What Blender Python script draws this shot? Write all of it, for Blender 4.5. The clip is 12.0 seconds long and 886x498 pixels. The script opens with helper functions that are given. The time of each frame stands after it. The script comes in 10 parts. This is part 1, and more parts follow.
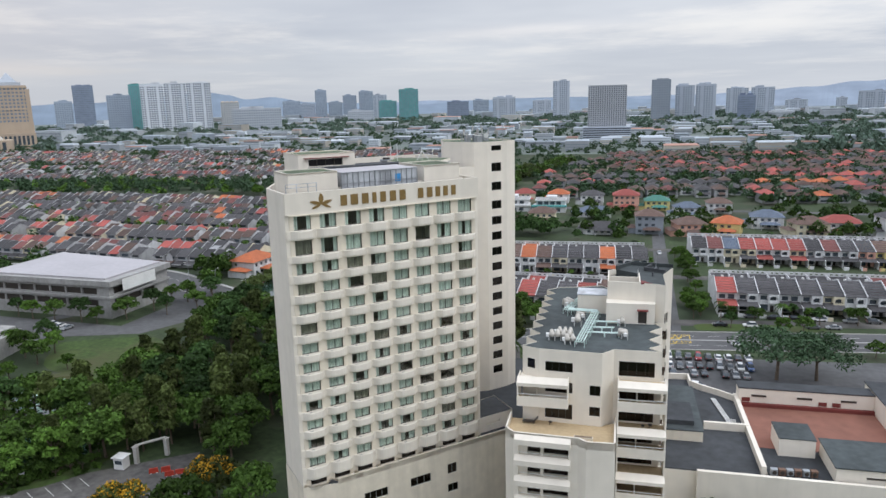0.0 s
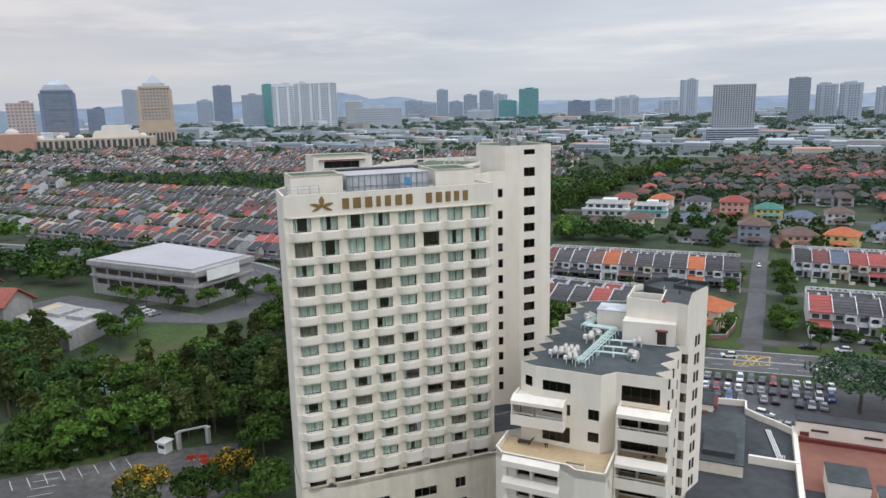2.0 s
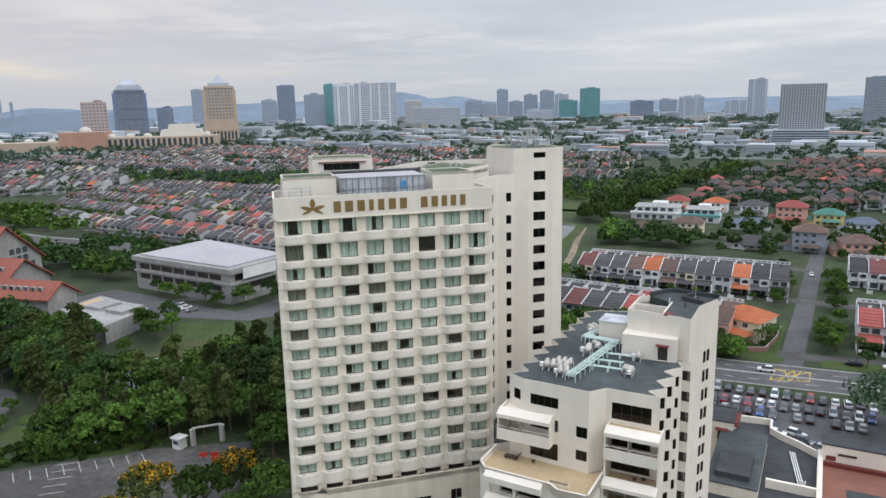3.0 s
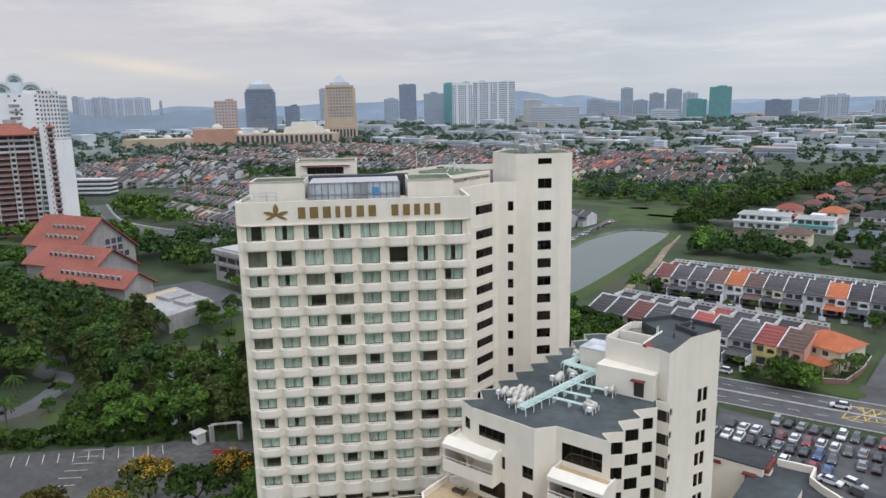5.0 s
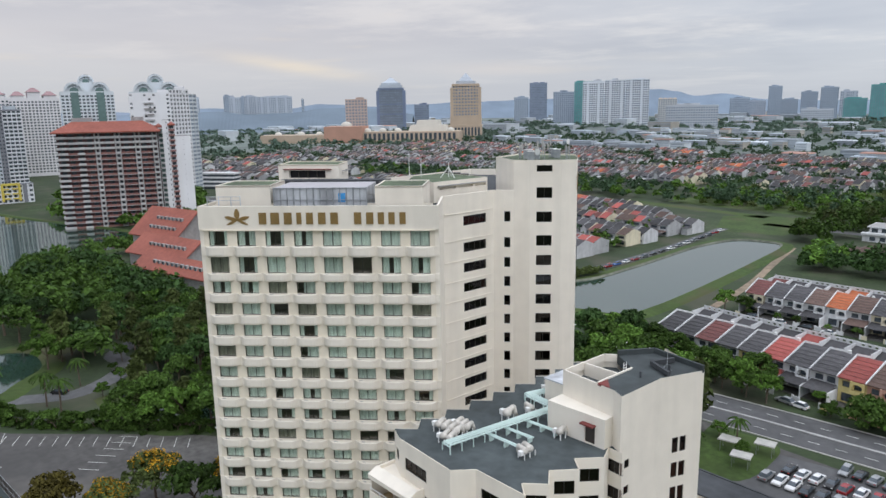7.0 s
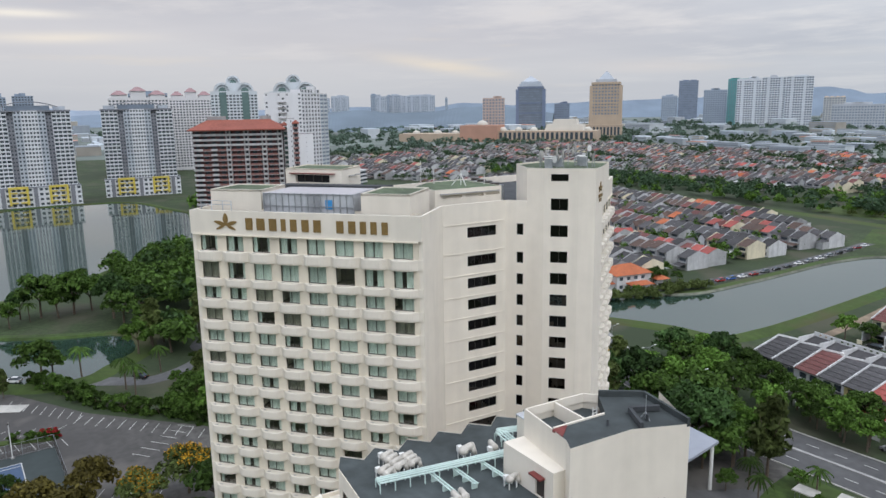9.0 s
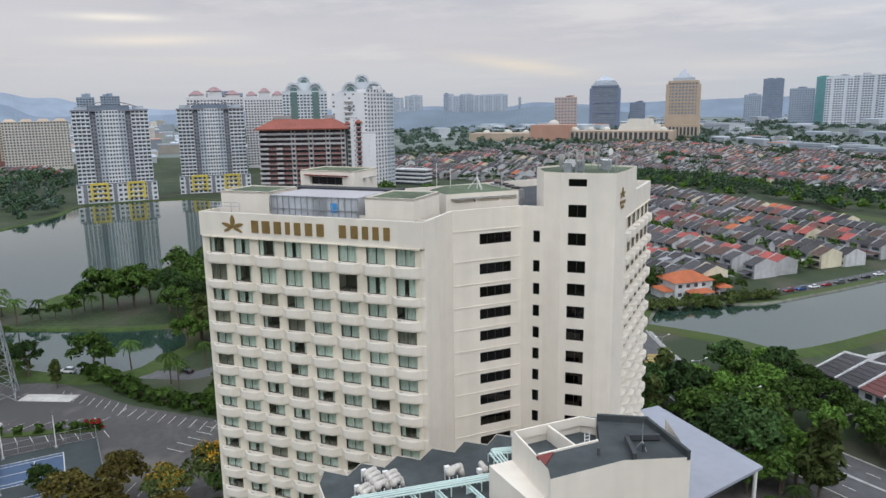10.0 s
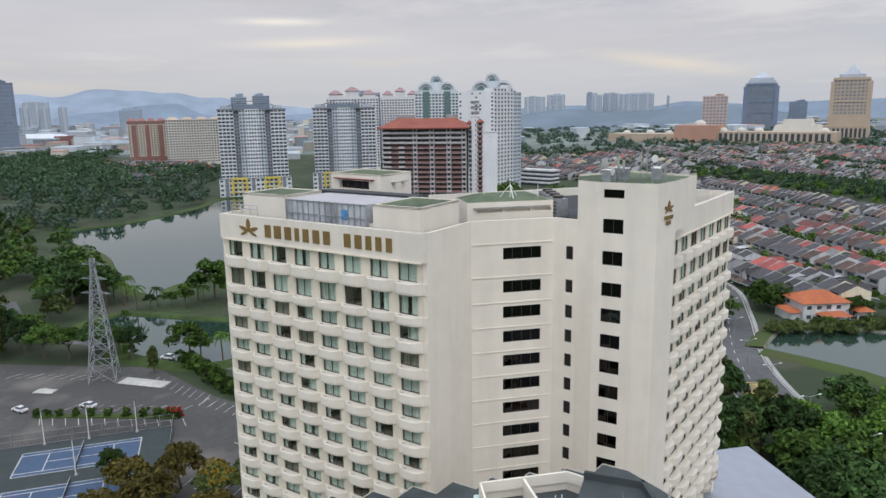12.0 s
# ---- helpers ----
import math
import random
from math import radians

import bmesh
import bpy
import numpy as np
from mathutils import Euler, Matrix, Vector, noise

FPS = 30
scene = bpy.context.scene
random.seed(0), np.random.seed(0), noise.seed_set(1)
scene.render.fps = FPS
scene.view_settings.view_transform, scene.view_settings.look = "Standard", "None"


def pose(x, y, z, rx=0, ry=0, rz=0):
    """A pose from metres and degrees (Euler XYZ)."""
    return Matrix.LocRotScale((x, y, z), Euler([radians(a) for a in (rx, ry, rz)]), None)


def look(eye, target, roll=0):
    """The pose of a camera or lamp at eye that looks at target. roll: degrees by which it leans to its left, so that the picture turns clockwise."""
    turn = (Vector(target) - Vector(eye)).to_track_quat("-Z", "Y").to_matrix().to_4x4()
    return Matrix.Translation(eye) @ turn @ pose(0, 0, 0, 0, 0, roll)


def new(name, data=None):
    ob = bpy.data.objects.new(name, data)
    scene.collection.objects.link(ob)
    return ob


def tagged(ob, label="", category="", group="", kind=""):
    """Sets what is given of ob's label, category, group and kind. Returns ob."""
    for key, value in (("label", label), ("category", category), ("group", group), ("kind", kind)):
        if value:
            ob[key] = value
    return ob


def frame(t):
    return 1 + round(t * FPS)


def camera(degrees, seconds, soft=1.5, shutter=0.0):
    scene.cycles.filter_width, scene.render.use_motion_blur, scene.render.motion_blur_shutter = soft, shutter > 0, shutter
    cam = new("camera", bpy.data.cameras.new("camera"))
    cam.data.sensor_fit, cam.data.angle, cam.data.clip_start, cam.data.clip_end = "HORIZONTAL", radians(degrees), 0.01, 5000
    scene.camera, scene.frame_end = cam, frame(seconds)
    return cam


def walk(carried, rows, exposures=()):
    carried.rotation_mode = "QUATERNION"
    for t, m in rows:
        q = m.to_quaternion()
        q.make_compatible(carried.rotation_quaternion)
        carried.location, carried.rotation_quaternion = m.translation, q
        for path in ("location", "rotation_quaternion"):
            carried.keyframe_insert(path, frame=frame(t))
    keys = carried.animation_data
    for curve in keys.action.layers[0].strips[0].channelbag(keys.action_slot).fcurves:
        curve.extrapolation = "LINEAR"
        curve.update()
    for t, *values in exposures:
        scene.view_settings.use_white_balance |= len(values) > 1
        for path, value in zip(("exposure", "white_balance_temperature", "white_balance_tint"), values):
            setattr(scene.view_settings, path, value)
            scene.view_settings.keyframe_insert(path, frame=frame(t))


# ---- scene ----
cam = camera(63.9, 12.0)
METRES, EYE, TILT, LEAN, TURN = 120.0, 71.4, 0.0, 0.0, 13.8
ROWS = [
    (0.0, 0.0, 0.0, 0.0, -0.29, -11.8, 1.38),
    (0.5, 0.0347, 0.0055, -0.0, 2.08, -11.76, 1.36),
    (1.0, 0.0694, 0.0141, 0.0001, 4.57, -11.71, 1.35),
    (1.5, 0.104, 0.0261, 0.0001, 7.02, -11.66, 1.32),
    (2.0, 0.1393, 0.0412, 0.0002, 9.5, -11.61, 1.29),
    (2.5, 0.1756, 0.0595, 0.0005, 11.95, -11.57, 1.26),
    (3.0, 0.2126, 0.0813, 0.0009, 14.39, -11.53, 1.21),
    (5.0, 0.3595, 0.1949, 0.0014, 24.23, -11.43, 1.1),
    (5.5, 0.3942, 0.2289, 0.0016, 26.82, -11.41, 1.06),
    (6.0, 0.4277, 0.2646, 0.0017, 29.47, -11.4, 1.03),
    (6.5, 0.4594, 0.302, 0.002, 32.19, -11.39, 0.99),
    (7.0, 0.4884, 0.3401, 0.0022, 34.9, -11.37, 0.96),
    (9.0, 0.5713, 0.4929, 0.0039, 46.41, -11.29, 0.9),
    (9.5, 0.5825, 0.5297, 0.0044, 49.36, -11.28, 0.91),
    (10.0, 0.5902, 0.5657, 0.0043, 52.3, -11.25, 0.91),
    (10.5, 0.5958, 0.601, 0.0041, 55.2, -11.22, 0.88),
    (11.0, 0.5983, 0.6362, 0.0038, 58.05, -11.2, 0.87),
    (11.5, 0.5991, 0.671, 0.0035, 60.91, -11.17, 0.86),
    (12.0, 0.5975, 0.7059, 0.0031, 63.68, -11.14, 0.85),
]
walk(cam, [(t, pose(0, 0, EYE, TILT, LEAN, TURN) @ pose(METRES * x, METRES * y, METRES * z, 90 + pitch, roll, yaw)) for t, x, y, z, yaw, pitch, roll in ROWS], [(0.0, 0.0), (5.0, -0.03), (9.0, -0.06), (12.0, -0.09)])

# ---- daylight: an overcast evening sky, brightest overhead ----
world = bpy.data.worlds.new("overcast_sky")
scene.world = world
world.use_nodes = True
wn, wl = world.node_tree.nodes, world.node_tree.links
wn.clear()


def wnode(kind, **values):
    n = wn.new(kind)
    for key, value in values.items():
        if key in n.inputs:
            n.inputs[key].default_value = value
    return n


def wmath(op, a, b=None, clamp=False):
    n = wn.new("ShaderNodeMath")
    n.operation, n.use_clamp = op, clamp
    for i, value in enumerate((a, b)):
        if value is None:
            continue
        if isinstance(value, (int, float)):
            n.inputs[i].default_value = value
        else:
            wl.new(value, n.inputs[i])
    return n.outputs[0]


def wmix(fac, a, b):
    n = wn.new("ShaderNodeMix")
    n.data_type = "RGBA"
    for i, value in ((0, fac), (6, a), (7, b)):
        if isinstance(value, (int, float)):
            n.inputs[i].default_value = value
        elif isinstance(value, tuple):
            n.inputs[i].default_value = (*value, 1)
        else:
            wl.new(value, n.inputs[i])
    return n.outputs[2]


SUN_ELEVATION, SUN_AZIMUTH = 52.0, 105.0
sky = wn.new("ShaderNodeTexSky")
sky.sky_type, sky.sun_disc = "NISHITA", False
sky.sun_elevation, sky.sun_rotation = radians(SUN_ELEVATION), radians(SUN_AZIMUTH)
coord = wn.new("ShaderNodeTexCoord")
axes = wn.new("ShaderNodeSeparateXYZ")
wl.new(coord.outputs["Generated"], axes.inputs[0])
up = wmath("MAXIMUM", axes.outputs[2], 0.0)
# cloud deck: direction laid onto a flat ceiling of cloud
rise = wmath("ADD", up, 0.055)
flat = wn.new("ShaderNodeCombineXYZ")
wl.new(wmath("DIVIDE", axes.outputs[0], rise), flat.inputs[0])
wl.new(wmath("DIVIDE", axes.outputs[1], rise), flat.inputs[1])


def wnoise(scale, detail, rough, offset=0.0):
    shift = wn.new("ShaderNodeVectorMath")
    shift.operation = "ADD"
    shift.inputs[1].default_value = (offset, offset * 0.7, 0)
    wl.new(flat.outputs[0], shift.inputs[0])
    n = wnode("ShaderNodeTexNoise", Scale=scale, Detail=detail, Roughness=rough)
    wl.new(shift.outputs[0], n.inputs["Vector"])
    return n.outputs[0]


def wramp(value, lo, hi):
    n = wn.new("ShaderNodeMapRange")
    n.interpolation_type = "SMOOTHSTEP"
    n.inputs[1].default_value, n.inputs[2].default_value = lo, hi
    wl.new(value, n.inputs[0])
    return n.outputs[0]


broad = wramp(wnoise(0.13, 5, 0.55, 3.1), 0.38, 0.64)
fine = wramp(wnoise(0.34, 7, 0.62, 8.4), 0.49, 0.66)
glow = wramp(wnoise(0.42, 5, 0.55, 21.7), 0.56, 0.70)
deck = wmix(broad, (0.525, 0.565, 0.655), (0.745, 0.775, 0.835))
deck = wmix(wmath("MULTIPLY", fine, 0.60), deck, (0.97, 0.95, 0.94))
# the low western sky is warmer where the cloud breaks
west = wramp(wmath("MULTIPLY", axes.outputs[0], -1.0), 0.35, 0.95)
low = wmath("SUBTRACT", 1.0, wramp(up, 0.07, 0.22))
warm = wmath("MULTIPLY", wmath("MULTIPLY", west, low), glow)
deck = wmix(wmath("MULTIPLY", warm, 0.35), deck, (1.12, 0.93, 0.66))
# breaks in the cloud: bearing and height in degrees, half widths, lean, strength, colour
bx = wmath("ADD", wmath("MULTIPLY", axes.outputs[0], math.cos(radians(150))), wmath("MULTIPLY", axes.outputs[1], math.sin(radians(150))))
by = wmath("ADD", wmath("MULTIPLY", axes.outputs[0], -math.sin(radians(150))), wmath("MULTIPLY", axes.outputs[1], math.cos(radians(150))))
bearing = wmath("MULTIPLY", wmath("ARCTAN2", by, bx), 57.3)
height = wmath("MULTIPLY", axes.outputs[2], 57.3)
ragged = wmath("ADD", 0.25, wmath("MULTIPLY", wnoise(0.9, 6, 0.6, 5.5), 1.5))
for b0, h0, bw, hw, lean, power, tone in ((-0.3, 3.05, 4.6, 0.50, 0.16, 1.0, (1.30, 1.06, 0.70)), (-15.6, 2.75, 5.0, 0.5, 0.02, 0.5, (1.0, 0.86, 0.76)), (27.5, 5.1, 5.0, 0.34, -0.03, 0.85, (1.18, 1.08, 0.90)), (30.0, 6.6, 3.2, 0.26, 0.0, 0.9, (1.22, 1.16, 1.02)), (46.0, 1.9, 5.0, 0.45, 0.06, 0.8, (1.10, 0.86, 0.58)), (-68.0, 4.9, 6.0, 0.5, 0.03, 0.6, (1.0, 0.98, 0.96)), (-52.0, 5.1, 7.0, 0.4, -0.04, 0.5, (1.0, 0.97, 0.97))):
    off = wmath("SUBTRACT", bearing, b0)
    rise_ = wmath("SUBTRACT", wmath("SUBTRACT", height, h0), wmath("MULTIPLY", off, lean))
    q = wmath("ADD", wmath("POWER", wmath("ABSOLUTE", wmath("DIVIDE", off, bw)), 2.0), wmath("POWER", wmath("ABSOLUTE", wmath("DIVIDE", rise_, hw)), 2.0))
    deck = wmix(wmath("MULTIPLY", wmath("MULTIPLY", wmath("POWER", 2.718, wmath("MULTIPLY", q, -1.0)), ragged), power, True), deck, tone)
blush = wmath("MULTIPLY", west, wmath("SUBTRACT", 1.0, wramp(up, 0.02, 0.30)))
deck = wmix(wmath("MULTIPLY", blush, 0.55), deck, (0.86, 0.775, 0.765))
horizon = wmath("SUBTRACT", 1.0, wramp(up, 0.0, 0.11))
deck = wmix(wmath("MULTIPLY", horizon, 0.75), deck, (0.605, 0.645, 0.715))
east = wmath("MULTIPLY", axes.outputs[0], 0.10)
lift = wmath("ADD", wmath("ADD", 0.98, east), wmath("MULTIPLY", wmath("MAXIMUM", wmath("SUBTRACT", up, 0.16), 0.0), 2.4))
gain = wn.new("ShaderNodeVectorMath")
gain.operation = "SCALE"
wl.new(deck, gain.inputs[0])
wl.new(wmath("MULTIPLY", lift, 9.0), gain.inputs["Scale"])
both = wmix(0.93, sky.outputs[0], gain.outputs[0])
back = wnode("ShaderNodeBackground", Strength=0.113)
wl.new(both, back.inputs[0])
wout = wn.new("ShaderNodeOutputWorld")
wl.new(back.outputs[0], wout.inputs[0])

# broad fill added from the east to lift the hotel front; evening sun lies west
sun = new("sun", bpy.data.lights.new("sun", "SUN"))
sun.data.energy, sun.data.angle, sun.data.color = 0.9, radians(35), (0.97, 0.96, 0.90)
sun.matrix_world = look((0, 0, 300), Vector((0, 0, 300)) + Vector((-math.sin(radians(SUN_AZIMUTH)), -math.cos(radians(SUN_AZIMUTH)), -math.tan(radians(SUN_ELEVATION)))))

# ---- materials ----
rng = random.Random(7)


def mat(name, colour, rough=0.8, var=0.18, scale=1.5, bump=0.0, streak=0.0, rand=0.0, metal=0.0, spec=0.4, big=0.12, island=0.0):
    """A worn surface: grain at one scale, blotches at another, streaks that run down, and a shift from piece to piece."""
    m = bpy.data.materials.new(name)
    m.use_nodes = True
    nt = m.node_tree
    nodes, links = nt.nodes, nt.links
    bsdf = nodes["Principled BSDF"]
    bsdf.inputs["Roughness"].default_value = rough
    bsdf.inputs["Metallic"].default_value = metal
    bsdf.inputs["Specular IOR Level"].default_value = spec
    tc = nodes.new("ShaderNodeTexCoord")

    def tex(s, detail, stretch=None):
        n = nodes.new("ShaderNodeTexNoise")
        n.inputs["Scale"].default_value, n.inputs["Detail"].default_value = s, detail
        src = tc.outputs["Object"]
        if stretch:
            mp = nodes.new("ShaderNodeMapping")
            mp.inputs["Scale"].default_value = stretch
            links.new(src, mp.inputs[0])
            src = mp.outputs[0]
        links.new(src, n.inputs["Vector"])
        return n.outputs[0]

    def spread(value, lo, hi, a, b):
        n = nodes.new("ShaderNodeMapRange")
        for i, x in enumerate((lo, hi, a, b)):
            n.inputs[i + 1].default_value = x
        links.new(value, n.inputs[0])
        return n.outputs[0]

    def times(a, b):
        n = nodes.new("ShaderNodeMath")
        n.operation = "MULTIPLY"
        links.new(a, n.inputs[0])
        links.new(b, n.inputs[1])
        return n.outputs[0]

    grain = tex(scale, 6)
    value = spread(grain, 0.3, 0.7, 1 - var, 1 + var)
    if big:
        value = times(value, spread(tex(scale * 0.11, 4), 0.3, 0.7, 1 - big, 1 + big))
    if streak:
        value = times(value, spread(tex(1.0, 4, (0.55, 0.55, 0.06)), 0.45, 0.75, 1.0, 1 - streak))
    if rand:
        info = nodes.new("ShaderNodeObjectInfo")
        value = times(value, spread(info.outputs["Random"], 0, 1, 1 - rand, 1 + rand))
    if island:
        g = nodes.new("ShaderNodeNewGeometry")
        value = times(value, spread(g.outputs["Random Per Island"], 0, 1, 1 - island, 1 + island))
    mul = nodes.new("ShaderNodeVectorMath")
    mul.operation = "SCALE"
    mul.inputs[0].default_value = colour[:3]
    links.new(value, mul.inputs["Scale"])
    links.new(mul.outputs[0], bsdf.inputs["Base Color"])
    if bump:
        b = nodes.new("ShaderNodeBump")
        b.inputs["Strength"].default_value, b.inputs["Distance"].default_value = bump, 0.05
        links.new(grain, b.inputs["Height"])
        links.new(b.outputs[0], bsdf.inputs["Normal"])
    return m


def glass_mat(name, tint, gloss=0.14, rough=0.03):
    m = bpy.data.materials.new(name)
    m.use_nodes = True
    nodes, links = m.node_tree.nodes, m.node_tree.links
    nodes.clear()
    clear, shine, mix, out = (nodes.new(k) for k in ("ShaderNodeBsdfTransparent", "ShaderNodeBsdfGlossy", "ShaderNodeMixShader", "ShaderNodeOutputMaterial"))
    clear.inputs[0].default_value = (*tint, 1)
    shine.inputs["Roughness"].default_value = rough
    mix.inputs[0].default_value = gloss
    links.new(clear.outputs[0], mix.inputs[1])
    links.new(shine.outputs[0], mix.inputs[2])
    links.new(mix.outputs[0], out.inputs[0])
    return m


def leaf_mat(name, colour, island=0.45, rand=0.25):
    m = mat(name, colour, 0.75, 0.25, 0.35, rand=rand, island=island, spec=0.12, big=0.0)
    nodes, links = m.node_tree.nodes, m.node_tree.links
    bsdf, out = nodes["Principled BSDF"], nodes["Material Output"]
    tr, mix = nodes.new("ShaderNodeBsdfTranslucent"), nodes.new("ShaderNodeMixShader")
    tr.inputs[0].default_value = (colour[0] * 1.2, colour[1] * 1.3, colour[2] * 0.7, 1)
    mix.inputs[0].default_value = 0.11
    links.new(bsdf.outputs[0], mix.inputs[1])
    links.new(tr.outputs[0], mix.inputs[2])
    links.new(mix.outputs[0], out.inputs[0])
    return m


M = {
    "render": mat("cream_painted_render", (0.780, 0.722, 0.628), 0.75, 0.03, 0.5, 0.05, streak=0.08, big=0.06),
    "render2": mat("aged_cream_render", (0.74, 0.67, 0.55), 0.8, 0.06, 0.6, 0.05, streak=0.15, big=0.09),
    "reveal": mat("dull_cream_render", (0.66, 0.63, 0.57), 0.8, 0.05, 0.8, streak=0.1),
    # dark brown put in place of unlit room depth
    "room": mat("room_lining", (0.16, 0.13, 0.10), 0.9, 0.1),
    "frame": mat("bronze_window_frame", (0.05, 0.042, 0.036), 0.4, 0.05),
    "frame_pale": mat("pale_window_frame", (0.42, 0.42, 0.40), 0.4, 0.05),
    "glass": glass_mat("green_tinted_glass", (0.80, 0.88, 0.84), 0.10),
    "glass_dark": glass_mat("bronze_tinted_glass", (0.17, 0.13, 0.115), 0.055),
    "glass_far": mat("dark_window_glass", (0.06, 0.075, 0.09), 0.15, 0.3, 0.6, island=0.5, spec=0.6),
    "curtain": mat("pale_curtain", (0.70, 0.74, 0.69), 0.9, 0.06, 2.0, rand=0.16),
    "curtain_warm": mat("warm_net_curtain", (0.30, 0.27, 0.22), 0.9, 0.1, 2.0, rand=0.25),
    "gold": mat("dull_gold_lettering", (0.27, 0.175, 0.065), 0.45, 0.1, 3.0, metal=0.35),
    "roof_grey": mat("grey_roof_membrane", (0.055, 0.066, 0.068), 0.85, 0.22, 0.7, 0.1, big=0.3),
    "roof_dark": mat("dark_bitumen_roof", (0.048, 0.052, 0.057), 0.9, 0.2, 0.6, 0.1, big=0.25),
    "roof_moss": mat("mossy_roof_screed", (0.085, 0.115, 0.065), 0.9, 0.3, 0.9, 0.1, big=0.3),
    "roof_white": mat("pale_metal_roof", (0.39, 0.375, 0.39), 0.6, 0.06, 0.5, big=0.08),
    "roof_brown": mat("red_brown_roof_paint", (0.24, 0.105, 0.075), 0.85, 0.1, 0.5, 0.05, big=0.2),
    "roof_sheet": mat("blue_grey_metal_sheet_roof", (0.30, 0.32, 0.37), 0.5, 0.05, 0.5, big=0.06),
    "tan_floor": mat("tan_terrace_tiles", (0.50, 0.38, 0.23), 0.8, 0.08, 2.0, big=0.1),
    "mint": mat("mint_painted_steel_duct", (0.55, 0.68, 0.64), 0.5, 0.05, 1.0),
    "white": mat("white_paint", (0.76, 0.76, 0.74), 0.6, 0.06, 1.5, big=0.08, streak=0.08),
    "white_duct": mat("white_insulated_duct", (0.53, 0.50, 0.45), 0.6, 0.2, 2.5, big=0.25),
    "steel": mat("galvanised_steel", (0.36, 0.38, 0.40), 0.45, 0.15, 2.0, metal=0.5),
    "louvre": mat("weathered_grey_sheet", (0.50, 0.52, 0.55), 0.6, 0.12, 1.2, streak=0.45),
    "blue": mat("blue_tarpaulin", (0.05, 0.27, 0.58), 0.6, 0.1),
    # near-black colour used where an opening would only be in shade
    "dark": mat("unlit_void_black", (0.02, 0.02, 0.022), 0.9, 0.1),
    "maroon": mat("maroon_paint", (0.16, 0.035, 0.03), 0.7, 0.1),
    "concrete": mat("grey_concrete", (0.33, 0.325, 0.315), 0.85, 0.12, 0.9, 0.1, streak=0.2),
    "asphalt": mat("worn_asphalt", (0.090, 0.090, 0.092), 0.9, 0.16, 0.5, 0.05, big=0.25),
    "asphalt_pale": mat("pale_dusty_asphalt", (0.070, 0.069, 0.071), 0.9, 0.2, 0.6, 0.05, big=0.42),
    "paint_line": mat("white_road_paint", (0.55, 0.55, 0.52), 0.8, 0.25, 3.0),
    "paint_yellow": mat("yellow_road_paint", (0.55, 0.38, 0.06), 0.8, 0.25, 3.0),
    "kerb": mat("kerb_concrete", (0.42, 0.41, 0.38), 0.85, 0.15, 1.0),
    "stone_edge": mat("mossy_stone_edging", (0.13, 0.135, 0.105), 0.9, 0.3, 0.4, big=0.3),
    "soil": mat("bare_soil", (0.22, 0.17, 0.12), 0.95, 0.3, 0.3, 0.2, big=0.3),
    "court_blue": mat("blue_court_paint", (0.050, 0.085, 0.150), 0.8, 0.08, 0.6, big=0.15),
    "court_green": mat("dark_green_court_surround", (0.038, 0.050, 0.050), 0.85, 0.1, 0.5, big=0.2),
    "bark": mat("grey_brown_bark", (0.13, 0.10, 0.075), 0.9, 0.25, 2.0, 0.3),
    "leaf_a": leaf_mat("broad_leaf_green", (0.049, 0.091, 0.018), 0.6, 0.5),
    "leaf_b": leaf_mat("dark_leaf_green", (0.034, 0.067, 0.020), 0.6, 0.5),
    "leaf_c": leaf_mat("fresh_leaf_green", (0.068, 0.130, 0.023), 0.6, 0.5),
    "leaf_d": leaf_mat("olive_leaf_green", (0.062, 0.083, 0.025), 0.55, 0.5),
    # lifted a little towards blue for the haze over far woods
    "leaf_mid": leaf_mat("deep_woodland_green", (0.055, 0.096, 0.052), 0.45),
    "rust_leaf": leaf_mat("rusty_olive_leaf", (0.085, 0.072, 0.018), 0.55),
    # distance haze painted into the leaf colour: paler and bluer
    "leaf_far": leaf_mat("hazed_leaf", (0.090, 0.132, 0.104)),
    "rust": mat("rusty_painted_steel", (0.17, 0.10, 0.07), 0.8, 0.3, 2.0),
    "blossom": leaf_mat("yellow_blossom", (0.38, 0.215, 0.018), 0.6),
    "red_leaf": leaf_mat("red_leaf", (0.30, 0.03, 0.03), 0.3),
}


def grass_mat(name, a, b, c):
    """Grass with bare and lush patches."""
    m = mat(name, a, 0.95, 0.35, 0.6, 0.3, big=0.3)
    nodes, links = m.node_tree.nodes, m.node_tree.links
    bsdf = nodes["Principled BSDF"]
    src = bsdf.inputs["Base Color"].links[0].from_socket
    tc = nodes.new("ShaderNodeTexCoord")
    for s, col, lo, hi in ((0.012, b, 0.42, 0.58), (0.045, c, 0.52, 0.66)):
        n = nodes.new("ShaderNodeTexNoise")
        n.inputs["Scale"].default_value, n.inputs["Detail"].default_value = s, 5
        links.new(tc.outputs["Object"], n.inputs["Vector"])
        r = nodes.new("ShaderNodeMapRange")
        r.inputs[1].default_value, r.inputs[2].default_value = lo, hi
        links.new(n.outputs[0], r.inputs[0])
        x = nodes.new("ShaderNodeMix")
        x.data_type = "RGBA"
        x.inputs[7].default_value = (*col, 1)
        links.new(r.outputs[0], x.inputs[0])
        links.new(src, x.inputs[6])
        src = x.outputs[2]
    links.new(src, bsdf.inputs["Base Color"])
    return m


M["ground"] = grass_mat("rough_green_ground", (0.036, 0.056, 0.021), (0.030, 0.045, 0.020), (0.062, 0.064, 0.040))
M["asphalt_pale"] = grass_mat("pale_dusty_asphalt", (0.088, 0.084, 0.079), (0.066, 0.063, 0.061), (0.140, 0.130, 0.118))
